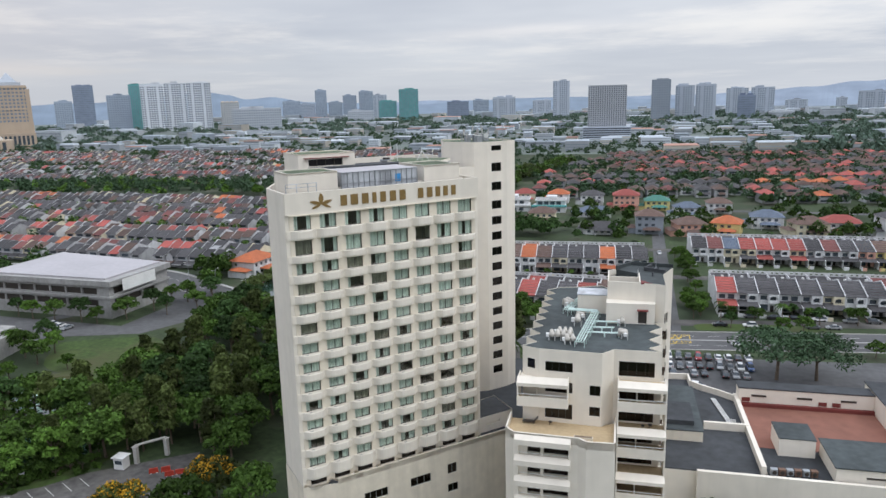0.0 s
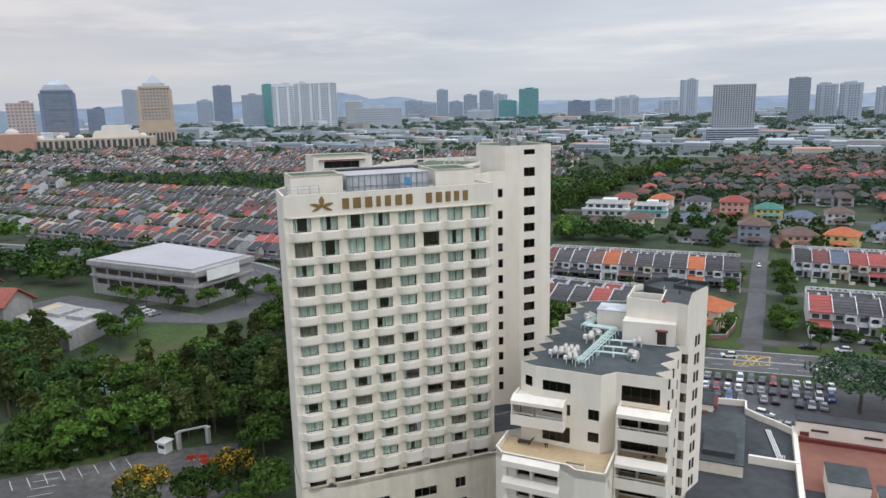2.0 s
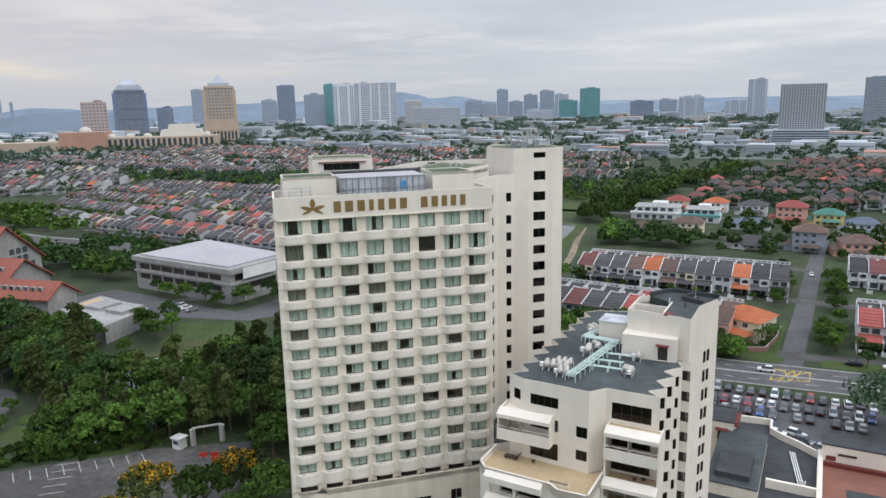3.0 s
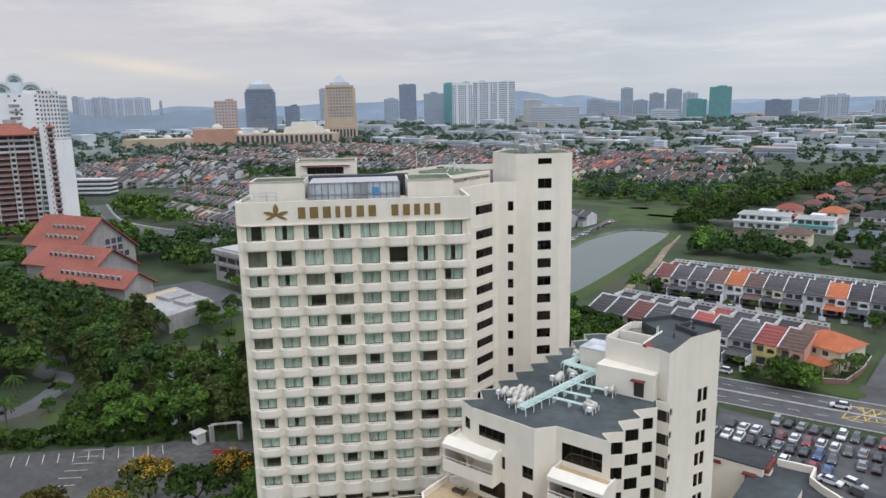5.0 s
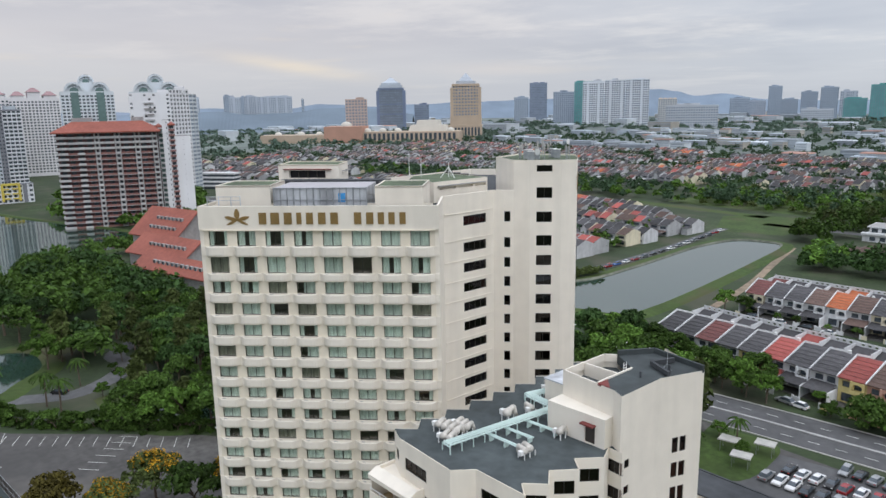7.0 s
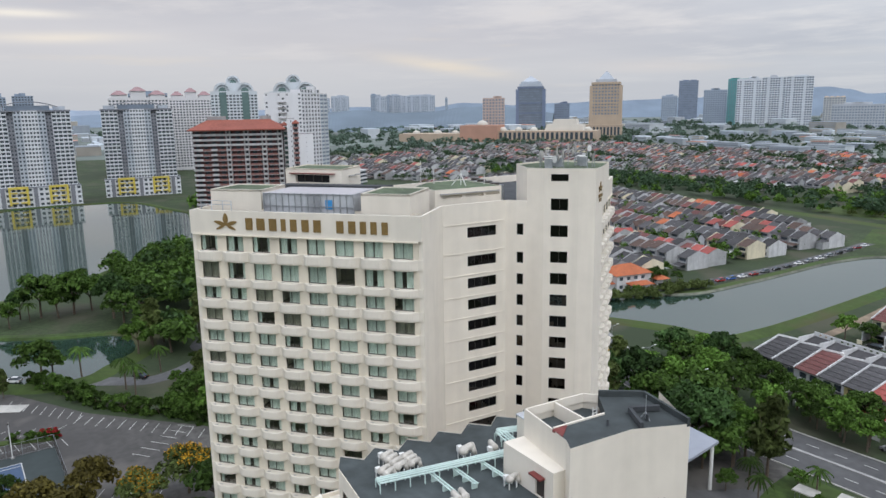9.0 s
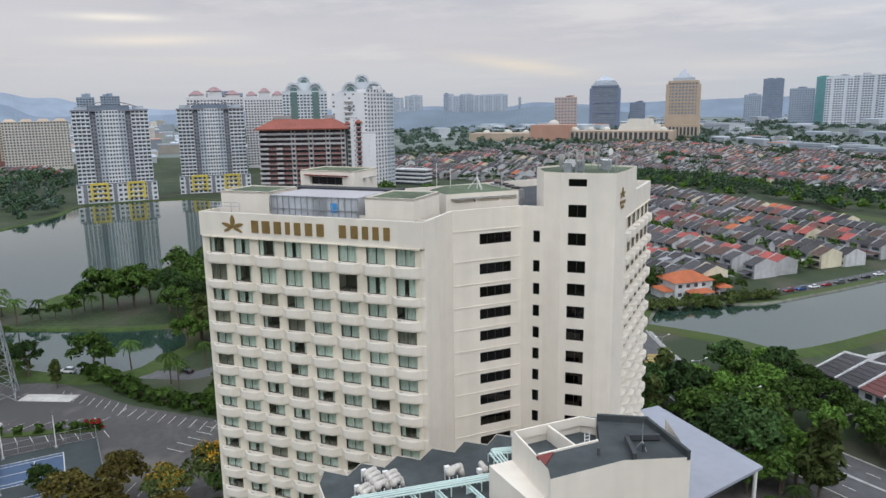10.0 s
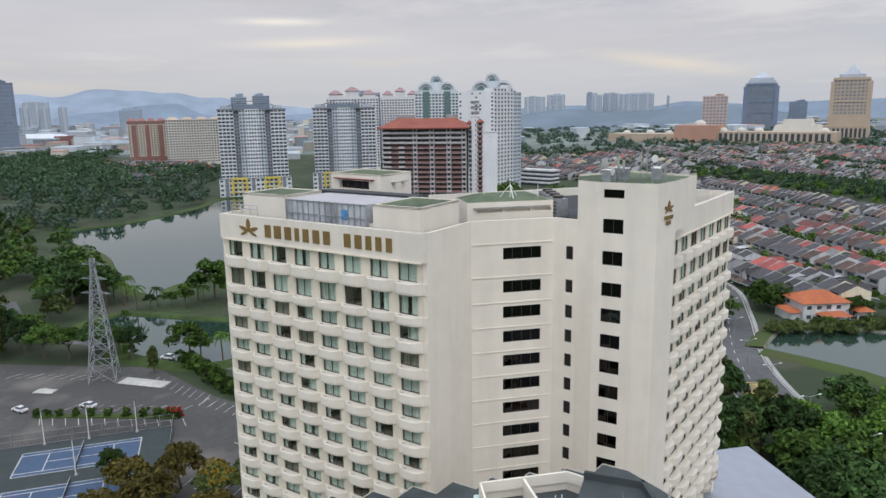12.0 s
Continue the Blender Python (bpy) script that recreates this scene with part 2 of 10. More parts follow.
M["lawn"] = grass_mat("mown_lawn", (0.040, 0.070, 0.015), (0.050, 0.078, 0.016), (0.064, 0.068, 0.026))


def water_mat():
    m = bpy.data.materials.new("still_lake_water")
    m.use_nodes = True
    nodes, links = m.node_tree.nodes, m.node_tree.links
    bsdf = nodes["Principled BSDF"]
    bsdf.inputs["Base Color"].default_value = (0.024, 0.048, 0.036, 1)
    bsdf.inputs["Roughness"].default_value = 0.05
    bsdf.inputs["IOR"].default_value = 1.5
    bsdf.inputs["Specular IOR Level"].default_value = 0.9
    tc, n, b = nodes.new("ShaderNodeTexCoord"), nodes.new("ShaderNodeTexNoise"), nodes.new("ShaderNodeBump")
    n.inputs["Scale"].default_value, n.inputs["Detail"].default_value = 0.8, 3
    b.inputs["Strength"].default_value, b.inputs["Distance"].default_value = 0.12, 0.05
    links.new(tc.outputs["Object"], n.inputs["Vector"])
    links.new(n.outputs[0], b.inputs["Height"])
    links.new(b.outputs[0], bsdf.inputs["Normal"])
    return m


M["water"] = water_mat()


# ---- building blocks ----
class Geo:
    """Vertices and faces of one part."""

    def __init__(self):
        self.v, self.f = [], []

    def face(self, *pts):
        n = len(self.v)
        self.v.extend(tuple(p) for p in pts)
        self.f.append(tuple(range(n, n + len(pts))))
        return self

    def box(self, x0, x1, y0, y1, z0, z1, top=1.0):
        """A box; top shrinks its upper face about its middle."""
        n = len(self.v)
        cx, cy = (x0 + x1) / 2, (y0 + y1) / 2
        for z, k in ((z0, 1.0), (z1, top)):
            for x, y in ((x0, y0), (x1, y0), (x1, y1), (x0, y1)):
                self.v.append((cx + (x - cx) * k, cy + (y - cy) * k, z))
        for q in ((0, 3, 2, 1), (4, 5, 6, 7), (0, 1, 5, 4), (1, 2, 6, 5), (2, 3, 7, 6), (3, 0, 4, 7)):
            self.f.append(tuple(n + i for i in q))
        return self

    def bar(self, a, b, w, h=None):
        """A square bar from a to b."""
        a, b = Vector(a), Vector(b)
        h = w if h is None else h
        d = (b - a).normalized()
        side = d.cross(Vector((0, 0, 1)))
        side = Vector((1, 0, 0)) if side.length < 1e-4 else side.normalized()
        rise = side.cross(d)
        n = len(self.v)
        for p in (a, b):
            for i, j in ((-1, -1), (1, -1), (1, 1), (-1, 1)):
                self.v.append(tuple(p + side * (i * w / 2) + rise * (j * h / 2)))
        for q in ((0, 1, 2, 3), (7, 6, 5, 4), (0, 4, 5, 1), (1, 5, 6, 2), (2, 6, 7, 3), (3, 7, 4, 0)):
            self.f.append(tuple(n + i for i in q))
        return self

    def prism(self, poly, z0, z1, top=True, bottom=False):
        n, k = len(self.v), len(poly)
        self.v.extend((p[0], p[1], z0) for p in poly)
        self.v.extend((p[0], p[1], z1) for p in poly)
        for i in range(k):
            j = (i + 1) % k
            self.f.append((n + i, n + j, n + k + j, n + k + i))
        if top:
            self.f.append(tuple(n + k + i for i in range(k)))
        if bottom:
            self.f.append(tuple(n + i for i in reversed(range(k))))
        return self

    def tube(self, a, b, r0, r1=None, n=8, caps=True):
        a, b = Vector(a), Vector(b)
        r1 = r0 if r1 is None else r1
        d = (b - a).normalized()
        side = d.orthogonal().normalized()
        other = d.cross(side)
        s = len(self.v)
        for p, r in ((a, r0), (b, r1)):
            for i in range(n):
                t = 2 * math.pi * i / n
                self.v.append(tuple(p + (side * math.cos(t) + other * math.sin(t)) * r))
        for i in range(n):
            j = (i + 1) % n
            self.f.append((s + i, s + j, s + n + j, s + n + i))
        if caps:
            self.f.append(tuple(s + n + i for i in range(n)))
            self.f.append(tuple(s + i for i in reversed(range(n))))
        return self

    def ball(self, c, r, rz=None, n=8, m=5):
        rz = r if rz is None else rz
        s = len(self.v)
        for i in range(m + 1):
            t = math.pi * i / m
            for j in range(n):
                p = 2 * math.pi * j / n
                self.v.append((c[0] + r * math.sin(t) * math.cos(p), c[1] + r * math.sin(t) * math.sin(p), c[2] + rz * math.cos(t)))
        for i in range(m):
            for j in range(n):
                k = (j + 1) % n
                self.f.append((s + i * n + j, s + (i + 1) * n + j, s + (i + 1) * n + k, s + i * n + k))
        return self

    def wall(self, p, q, z0, z1, holes=(), depth=0.25, back=False):
        """An upright wall from p to q, its outside on the right, with openings (u0, u1, z0, z1) and their reveals."""
        p, q = Vector(p[:2]), Vector(q[:2])
        length = (q - p).length
        d = (q - p) / length
        inn = Vector((-d.y, d.x))

        def at(u, z, k=0.0):
            w = p + d * u + inn * k
            return (w.x, w.y, z)

        us = sorted({0.0, length, *(h[0] for h in holes), *(h[1] for h in holes)})
        zs = sorted({z0, z1, *(h[2] for h in holes), *(h[3] for h in holes)})
        for a, b in zip(us, us[1:]):
            run = None
            for c, e in zip(zs, zs[1:]):
                mu, mz = (a + b) / 2, (c + e) / 2
                if any(h[0] < mu < h[1] and h[2] < mz < h[3] for h in holes):
                    if run is not None:
                        self.face(at(a, run), at(b, run), at(b, c), at(a, c))
                        run = None
                elif run is None:
                    run = c
            if run is not None:
                self.face(at(a, run), at(b, run), at(b, z1), at(a, z1))
        for a, b, c, e in holes:
            self.face(at(a, c), at(b, c), at(b, c, depth), at(a, c, depth))
            self.face(at(a, e, depth), at(b, e, depth), at(b, e), at(a, e))
            self.face(at(a, c), at(a, c, depth), at(a, e, depth), at(a, e))
            self.face(at(b, c, depth), at(b, c), at(b, e), at(b, e, depth))
            if back:
                self.face(at(a, c, depth), at(b, c, depth), at(b, e, depth), at(a, e, depth))
        return self

    def mesh(self, name, material, smooth=False):
        me = bpy.data.meshes.new(name)
        me.from_pydata(self.v, [], self.f)
        if material is not None:
            me.materials.append(material)
        if smooth:
            me.shade_smooth()
        me.update()
        return me


def thing(name, loc, label, category, group="", kind="", rz=0.0):
    ob = new(name)
    ob.empty_display_size = 0.5
    ob.matrix_basis = pose(loc[0], loc[1], loc[2], 0, 0, rz)
    return tagged(ob, label, category, group, kind)


def part(name, geo, material, parent, label="", local=False, smooth=False):
    """One mesh under a thing. World coordinates, unless local."""
    me = geo if isinstance(geo, bpy.types.Mesh) else geo.mesh(name, material, smooth)
    ob = new(name, me)
    ob.parent = parent
    if not local:
        root = parent.matrix_basis if parent.parent is None else parent.parent.matrix_basis @ parent.matrix_basis
        ob.matrix_basis = root.inverted()
    return tagged(ob, label) if label else ob


def sheet(name, geo, material, label, category, kind="structure"):
    return tagged(new(name, geo.mesh(name, material)), label, category, kind=kind)


def put(name, me, parent, m):
    """A shared mesh under a thing, at a pose in the thing's own space."""
    ob = new(name, me)
    ob.parent, ob.matrix_basis = parent, m
    return ob


def upright(p, d, z):
    """A pose at p whose x runs along d and whose y points into the wall."""
    d = Vector((d[0], d[1], 0)).normalized()
    return Matrix(((d.x, -d.y, 0, p[0]), (d.y, d.x, 0, p[1]), (0, 0, 1, z), (0, 0, 0, 1)))


# ---- the hotel ----
def window_set(w, h, mullions=1, frame="frame", pane="glass", bar=0.055):
    """Shared meshes of one window: frame and pane, x along the wall, y into it."""
    g = Geo()
    g.box(0, w, 0, 0.10, 0, bar).box(0, w, 0, 0.10, h - bar, h).box(0, bar, 0.004, 0.104, bar, h - bar).box(w - bar, w, 0.004, 0.104, bar, h - bar)
    for i in range(mullions):
        x = w * (i + 1) / (mullions + 1)
        g.box(x - bar / 2, x + bar / 2, 0.008, 0.09, bar, h - bar)
    p = Geo().face((bar, 0.05, bar), (w - bar, 0.05, bar), (w - bar, 0.05, h - bar), (bar, 0.05, h - bar))
    return g.mesh("window", M[frame]), p.mesh("pane", M[pane])


def curtain_mesh(x0, x1, h, seed, material="curtain"):
    """A hanging curtain with uneven folds."""
    r = random.Random(seed)
    g, n = Geo(), max(4, int((x1 - x0) / 0.09))
    row = [(x0 + (x1 - x0) * i / n, 0.24 + 0.08 * math.sin(i * 0.95 + r.uniform(-0.4, 0.4)) + r.uniform(-0.03, 0.03)) for i in range(n + 1)]
    for (a, b), (c, d) in zip(row, row[1:]):
        g.face((a, b, 0.03), (c, d, 0.03), (c, d, h - 0.04), (a, b, h - 0.04))
    return g.mesh("curtain", M[material])


def place_window(parent, meshes, m, curtains=()):
    w = put("window", meshes[0], parent, m)
    p = put("pane", meshes[1], w, Matrix())
    p.visible_shadow = False
    for c in curtains:
        put("curtain", c, w, Matrix())
    return w


PITCH, WIN_W = 3.90, 2.55
ROW_Z = [(53.72, 55.82), (50.02, 52.37)] + [(47.18 - 3.02 * k, 48.98 - 3.02 * k) for k in range(11)] + [(13.95, 15.10)]
U_A = Vector((0.7233, 0.6906))
N_A = Vector((0.6906, -0.7233))
O_A = Vector((-44.35, 91.79))
D_B = Vector((-0.662, 0.7495))
N_B = Vector((0.7495, 0.662))
O_B = Vector((-26.8, 144.1))
A1, A2 = O_A - U_A * 1.25, O_A + U_A * (7 * PITCH + WIN_W + 1.25)
B1, B2 = O_B - D_B * 2.6, O_B + D_B * (6 * PITCH + WIN_W + 1.3)
hotel = thing("hotel", (-38, 118, 0), "tall cream-white hotel tower with scalloped window bands", "hotel")
SET = 2.6

R2, R3 = Vector((-28.33, 119.7)), Vector((-28.33, 129.8))
T0, T1, T2, T3, T4 = (Vector(p) for p in ((-25.9, 131.7), (-23.6, 132.75), (-20.35, 136.05), (-19.1, 137.95), (-21.9, 141.8)))
A0 = Vector((-51.2, 97.5))
BACK = [Vector((-58.0, 153.0)), Vector((-54.3, 108.0))]
ROOF_Z, PARAPET_Z, CORE_Z = 57.9, 59.1, 63.65
win_stair = window_set(4.70, 1.42, 3, pane="glass_dark")
win_slim = window_set(0.98, 1.62, 0, frame="frame_pale", pane="glass_dark")
win_core = window_set(2.32, 1.62, 1, pane="glass_dark")
win_vent = window_set(2.32, 0.95, 0, pane="glass_dark")

core_rows = [(57.98, 59.60), (54.35, 55.95)] + [(50.75 - 3.04 * k, 52.35 - 3.04 * k) for k in range(12)]
stair_rows = [(54.40, 55.82), (50.40, 51.85)] + [(47.30 - 3.02 * k, 48.72 - 3.02 * k) for k in range(11)]
walls = Geo()
walls.wall(A0, A1, 0, PARAPET_Z)
ea, eb = A1 + U_A * 1.05, A2 - U_A * 1.05
for p, q in ((A1, ea), (ea, ea - N_A * SET), (ea - N_A * SET, eb - N_A * SET), (eb - N_A * SET, eb), (eb, A2)):
    walls.wall(p, q, 0, PARAPET_Z)
walls.wall(A2, R2, 0, PARAPET_Z)
walls.wall(R2, R3, 0, PARAPET_Z, [(3.86, 8.56, a, b) for a, b in stair_rows], 0.22)
slim_len = (T0 - R3).length
walls.wall(R3, T0, 0, PARAPET_Z, [(1.62, 2.60, a - 0.1, a + 1.52) for a, b in stair_rows], 0.10)
walls.wall(T0, T1, 0, CORE_Z)
core_holes = [(0.98, 3.30, 61.92, 62.87)] + [(0.98, 3.30, a, b) for a, b in core_rows]
walls.wall(T1, T2, 0, CORE_Z, core_holes, 0.22)
walls.wall(T2, T3, 0, CORE_Z)
walls.wall(T3, T4, 0, CORE_Z)
ba, bb = B1 + D_B * 1.2, B2 - D_B * 1.2
walls.wall(T4, B1, 0, PARAPET_Z)
for p, q in ((B1, ba), (ba, ba - N_B * SET), (ba - N_B * SET, bb - N_B * SET), (bb - N_B * SET, bb), (bb, B2)):
    walls.wall(p, q, 0, PARAPET_Z)
walls.wall(B2, BACK[0], 0, PARAPET_Z)
walls.wall(BACK[0], BACK[1], 0, PARAPET_Z)
walls.wall(BACK[1], A0, 0, PARAPET_Z)
part("wall", walls, M["render"], hotel)

# ledges on the stair wall, one over each window row
for a, b in stair_rows:
    g = Geo()
    z = b + 0.45
    g.prism([(R2.x, R2.y + 0.15), (R2.x + 0.09, R2.y + 0.15), (R2.x + 0.09, R3.y - 0.25), (R2.x, R3.y - 0.25)], z, z + 0.12, bottom=True)
    part("ledge", g, M["render"], hotel)
d = (R3 - R2).normalized()
for a, b in stair_rows:
    p = R2 + d * 3.86
    place_window(hotel, win_stair, hotel.matrix_basis.inverted() @ upright(p + Vector((-0.12, 0)), d, a))
    d2 = (T0 - R3).normalized()
    p = R3 + d2 * 1.62 + Vector((-d2.y, d2.x)) * 0.06
    place_window(hotel, win_slim, hotel.matrix_basis.inverted() @ upright(p, d2, a - 0.1))
d = (T2 - T1).normalized()
for k, (u0, u1, a, b) in enumerate(core_holes):
    p = T1 + d * u0 + Vector((-d.y, d.x)) * 0.12
    place_window(hotel, win_vent if k == 0 else win_core, hotel.matrix_basis.inverted() @ upright(p, d, a))
# near-black sheets that stand in for unlit shafts behind stair and core windows
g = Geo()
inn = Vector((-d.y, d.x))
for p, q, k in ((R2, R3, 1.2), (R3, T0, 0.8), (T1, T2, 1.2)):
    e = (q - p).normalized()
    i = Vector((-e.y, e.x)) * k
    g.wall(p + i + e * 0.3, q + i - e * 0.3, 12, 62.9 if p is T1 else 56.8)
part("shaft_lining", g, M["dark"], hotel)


def spandrel_mesh(h, ends):
    """One bay of the window band: it swells out under its window between flat piers. ends: extra flat length."""
    g = Geo()
    x0 = (WIN_W - PITCH) / 2 - ends[0]
    x1 = (WIN_W + PITCH) / 2 + ends[1]
    pts = [(x0, -0.14)] if ends[0] else []
    for t, k in ((0.0, 0.0), (0.025, 0.0), (0.09, 0.34), (0.16, 0.68), (0.23, 0.89), (0.32, 0.985), (0.5, 1.0), (0.68, 0.985), (0.77, 0.89), (0.84, 0.68), (0.91, 0.34), (0.975, 0.0), (1.0, 0.0)):
        pts.append(((WIN_W - PITCH) / 2 + PITCH * t, -(0.14 + 0.92 * k)))
    if ends[1]:
        pts.append((x1, -0.14))
    rows = [(0.0, 0.84), (0.07, 0.93), (0.30, 1.0), (0.7, 1.0), (h - 0.10, 1.0), (h - 0.03, 0.98), (h, 0.94)]
    for (za, ka), (zb, kb) in zip(rows, rows[1:]):
        for (xa, ya), (xb, yb) in zip(pts, pts[1:]):
            g.face((xa, ya * ka, za), (xb, yb * ka, za), (xb, yb * kb, zb), (xa, ya * kb, zb))
    for (xa, ya), (xb, yb) in zip(pts, pts[1:]):
        k = rows[-1][1]
        g.face((xa, ya * k, h), (xb, yb * k, h), (xb, 0.25, h), (xa, 0.25, h))
        k = rows[0][1]
        g.face((xb, yb * k, 0), (xa, ya * k, 0), (xa, 0.25, 0), (xb, 0.25, 0))
    for (xa, ya) in (pts[0], pts[-1]):
        g.face((xa, ya * 0.9, 0), (xa, 0.25, 0), (xa, 0.25, h), (xa, ya * 0.9, h))
    return g.mesh("spandrel", M["render"])


BIG_WIN = window_set(WIN_W, 2.35, 1)
TOP_WIN = window_set(WIN_W, 2.10, 1)
ROW_WIN = window_set(WIN_W, 1.80, 1)
LOW_WIN = window_set(WIN_W, 1.15, 1, pane="glass_dark")
CURTAINS = {}
for h in (2.10, 2.35, 1.80):
    CURTAINS[h] = [[curtain_mesh(0.06, 2.49, h, 1)],
                   [curtain_mesh(0.06, 0.95, h, 2), curtain_mesh(1.55, 2.49, h, 3)],
                   [curtain_mesh(0.06, 0.60, h, 4), curtain_mesh(2.00, 2.49, h, 5)],
                   [curtain_mesh(0.06, 1.22, h, 6), curtain_mesh(1.34, 2.49, h, 7)],
                   [curtain_mesh(0.9, 2.49, h, 8)],
                   [curtain_mesh(0.06, 0.5, h, 9)],
                   [curtain_mesh(0.06, 2.49, h, 10, "curtain_warm")]]
SPANDRELS = {}
DRAIN = Geo().box(0.3, 0.75, -0.72, -0.62, 0, 0.05).mesh("drain_slot", M["concrete"])


def banded_facade(origin, along, out, bays, open_part, seed):
    """Window rows between scalloped bands, with piers, and dark slabs and linings for unlit rooms."""
    r = random.Random(seed)
    inv = hotel.matrix_basis.inverted()
    span = (bays - 1) * PITCH + WIN_W
    for col in range(bays + 1):
        g = Geo()
        a = -0.68 if col == 0 else col * PITCH - (PITCH - WIN_W)
        b = 0.0 if col == 0 else (span + 0.68 if col == bays else col * PITCH)
        g.box(a, b, -0.12, 0.22, 13.6, 56.0)
        g.box((a + b) / 2 - 0.12, (a + b) / 2 + 0.12, 0.22, SET, 13.6, 56.0)
        put("pier", g.mesh("pier", M["render2"]), hotel, inv @ upright(origin, along, 0))
    tops = [b for a, b in ROW_Z]
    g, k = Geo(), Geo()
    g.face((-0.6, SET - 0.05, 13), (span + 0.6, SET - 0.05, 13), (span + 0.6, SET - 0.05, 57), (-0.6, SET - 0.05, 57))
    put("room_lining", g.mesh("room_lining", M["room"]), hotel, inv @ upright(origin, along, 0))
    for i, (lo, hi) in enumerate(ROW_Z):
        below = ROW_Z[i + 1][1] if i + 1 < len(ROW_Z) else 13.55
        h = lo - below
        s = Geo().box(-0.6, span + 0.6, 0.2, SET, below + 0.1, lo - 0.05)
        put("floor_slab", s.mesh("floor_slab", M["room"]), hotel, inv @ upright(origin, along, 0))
        for c in range(bays):
            ends = (0.45 if c == 0 else 0.0, 0.45 if c == bays - 1 else 0.0)
            key = (round(h, 2), ends)
            if key not in SPANDRELS:
                SPANDRELS[key] = spandrel_mesh(h, ends)
            put("spandrel", SPANDRELS[key], hotel, inv @ upright(origin + along * (c * PITCH), along, below))
            if bays == 8:
                put("drain_slot", DRAIN, hotel, inv @ upright(origin + along * (c * PITCH), along, lo + 0.004))
            meshes = TOP_WIN if i == 0 else BIG_WIN if i == 1 else (LOW_WIN if i == len(ROW_Z) - 1 else ROW_WIN)
            pick = []
            if i < len(ROW_Z) - 1:
                pick = CURTAINS[(2.10, 2.35, 1.80)[min(i, 2)]][r.choices(range(7), (34, 20, 13, 16, 8, 4, 7))[0]] if r.random() > open_part else []
            place_window(hotel, meshes, inv @ upright(origin + along * (c * PITCH), along, lo), pick)


banded_facade(O_A, U_A, N_A, 8, 0.05, 11)
banded_facade(O_B, D_B, N_B, 7, 0.04, 12)

# sign fascia over the top row, with a drip lip
for o, along, out, bays in ((O_A, U_A, N_A, 8), (O_B, D_B, N_B, 7)):
    span = (bays - 1) * PITCH + WIN_W
    g = Geo()
    g.box(-1.20, span + 1.20, -0.34, 0.20, 55.98, PARAPET_Z)
    part("fascia", g.mesh("fascia", M["render"]), None, hotel, local=True).matrix_basis = hotel.matrix_basis.inverted() @ upright(o, along, 0)
    g = Geo()
    g.box(-0.75, span + 0.75, -0.52, 0.20, 55.82, 55.978)
    part("drip_lip", g.mesh("drip_lip", M["render2"]), None, hotel, local=True).matrix_basis = hotel.matrix_basis.inverted() @ upright(o, along, 0)

# roof deck and parapet
ring = [A0, A1, A2, R2, R3, T0, T1, T2, T3, T4, B1, B2] + BACK
g = Geo()
g.f.append(tuple(range(len(ring))))
g.v.extend((p.x, p.y, ROOF_Z) for p in ring)
part("roof", g, M["roof_dark"], hotel)
g = Geo()
mid = Vector((-40.0, 125.0))
for p, q in list(zip(ring, ring[1:] + ring[:1])):
    if p in (T0, T1, T2, T3):
        continue
    e = (q - p).normalized()
    i = Vector((-e.y, e.x))
    a, b = p + e * 0.03, q - e * 0.03
    g.prism([a + i * 0.02, b + i * 0.02, b + i * 0.32, a + i * 0.32], ROOF_Z, PARAPET_Z)
part("parapet", g, M["render"], hotel)

# the raised core
core = [T0, T1, T2, T3, T4, Vector((-26.5, 147.0)), Vector((-35.0, 143.0)), Vector((-32.6, 134.7))]
g = Geo()
for p, q in zip(core[4:], core[5:] + core[:1]):
    g.wall(p, q, ROOF_Z, CORE_Z)
part("core_wall", g, M["render"], hotel)
g = Geo()
g.v.extend((p.x, p.y, CORE_Z - 0.25) for p in core)
g.f.append(tuple(range(len(core))))
part("core_roof", g, M["roof_moss"], hotel)


# emblem and sign: plain gold shapes
def petal(g, cx, cz, ang, length, width, y=-0.42):
    pts = []
    for i in range(14):
        t = 2 * math.pi * i / 14
        a, b = math.cos(t), math.sin(t)
        x, z = length / 2 * a + length / 2, width / 2 * b * (1 - 0.35 * abs(a))
        pts.append((cx + x * math.cos(ang) - z * math.sin(ang), cz + x * math.sin(ang) + z * math.cos(ang)))
    n = len(g.v)
    for yy in (y, y + 0.08):
        g.v.extend((x, yy, z) for x, z in pts)
    k = len(pts)
    g.f.append(tuple(n + i for i in range(k)))
    for i in range(k):
        g.f.append((n + i, n + k + i, n + k + (i + 1) % k, n + (i + 1) % k))


def roof_sign(origin, along, scale, s0, blocks, emblem_s, z0, height, name):
    sign = thing(name, (origin.x, origin.y, 0), "dull gold emblem and plain blocks fixed to the fascia", "sign")
    sign.matrix_basis = upright(origin, along, 0)
    g = Geo()
    for ang, length, width in ((90, 1.55, 0.80), (165, 1.75, 0.56), (15, 1.75, 0.56), (203, 1.6, 0.40), (-23, 1.6, 0.40)):
        petal(g, emblem_s, z0 + 0.55 * scale, radians(ang), length * scale, width * scale)
    part("emblem", g, M["gold"], sign, local=True)
    for x0, x1 in blocks:
        g = Geo()
        zt = z0 + height
        g.box(x0 + 0.22, x1 - 0.22, -0.44, -0.35, z0, zt)
        part("sign_block", g, M["gold"], sign, local=True)
    return sign


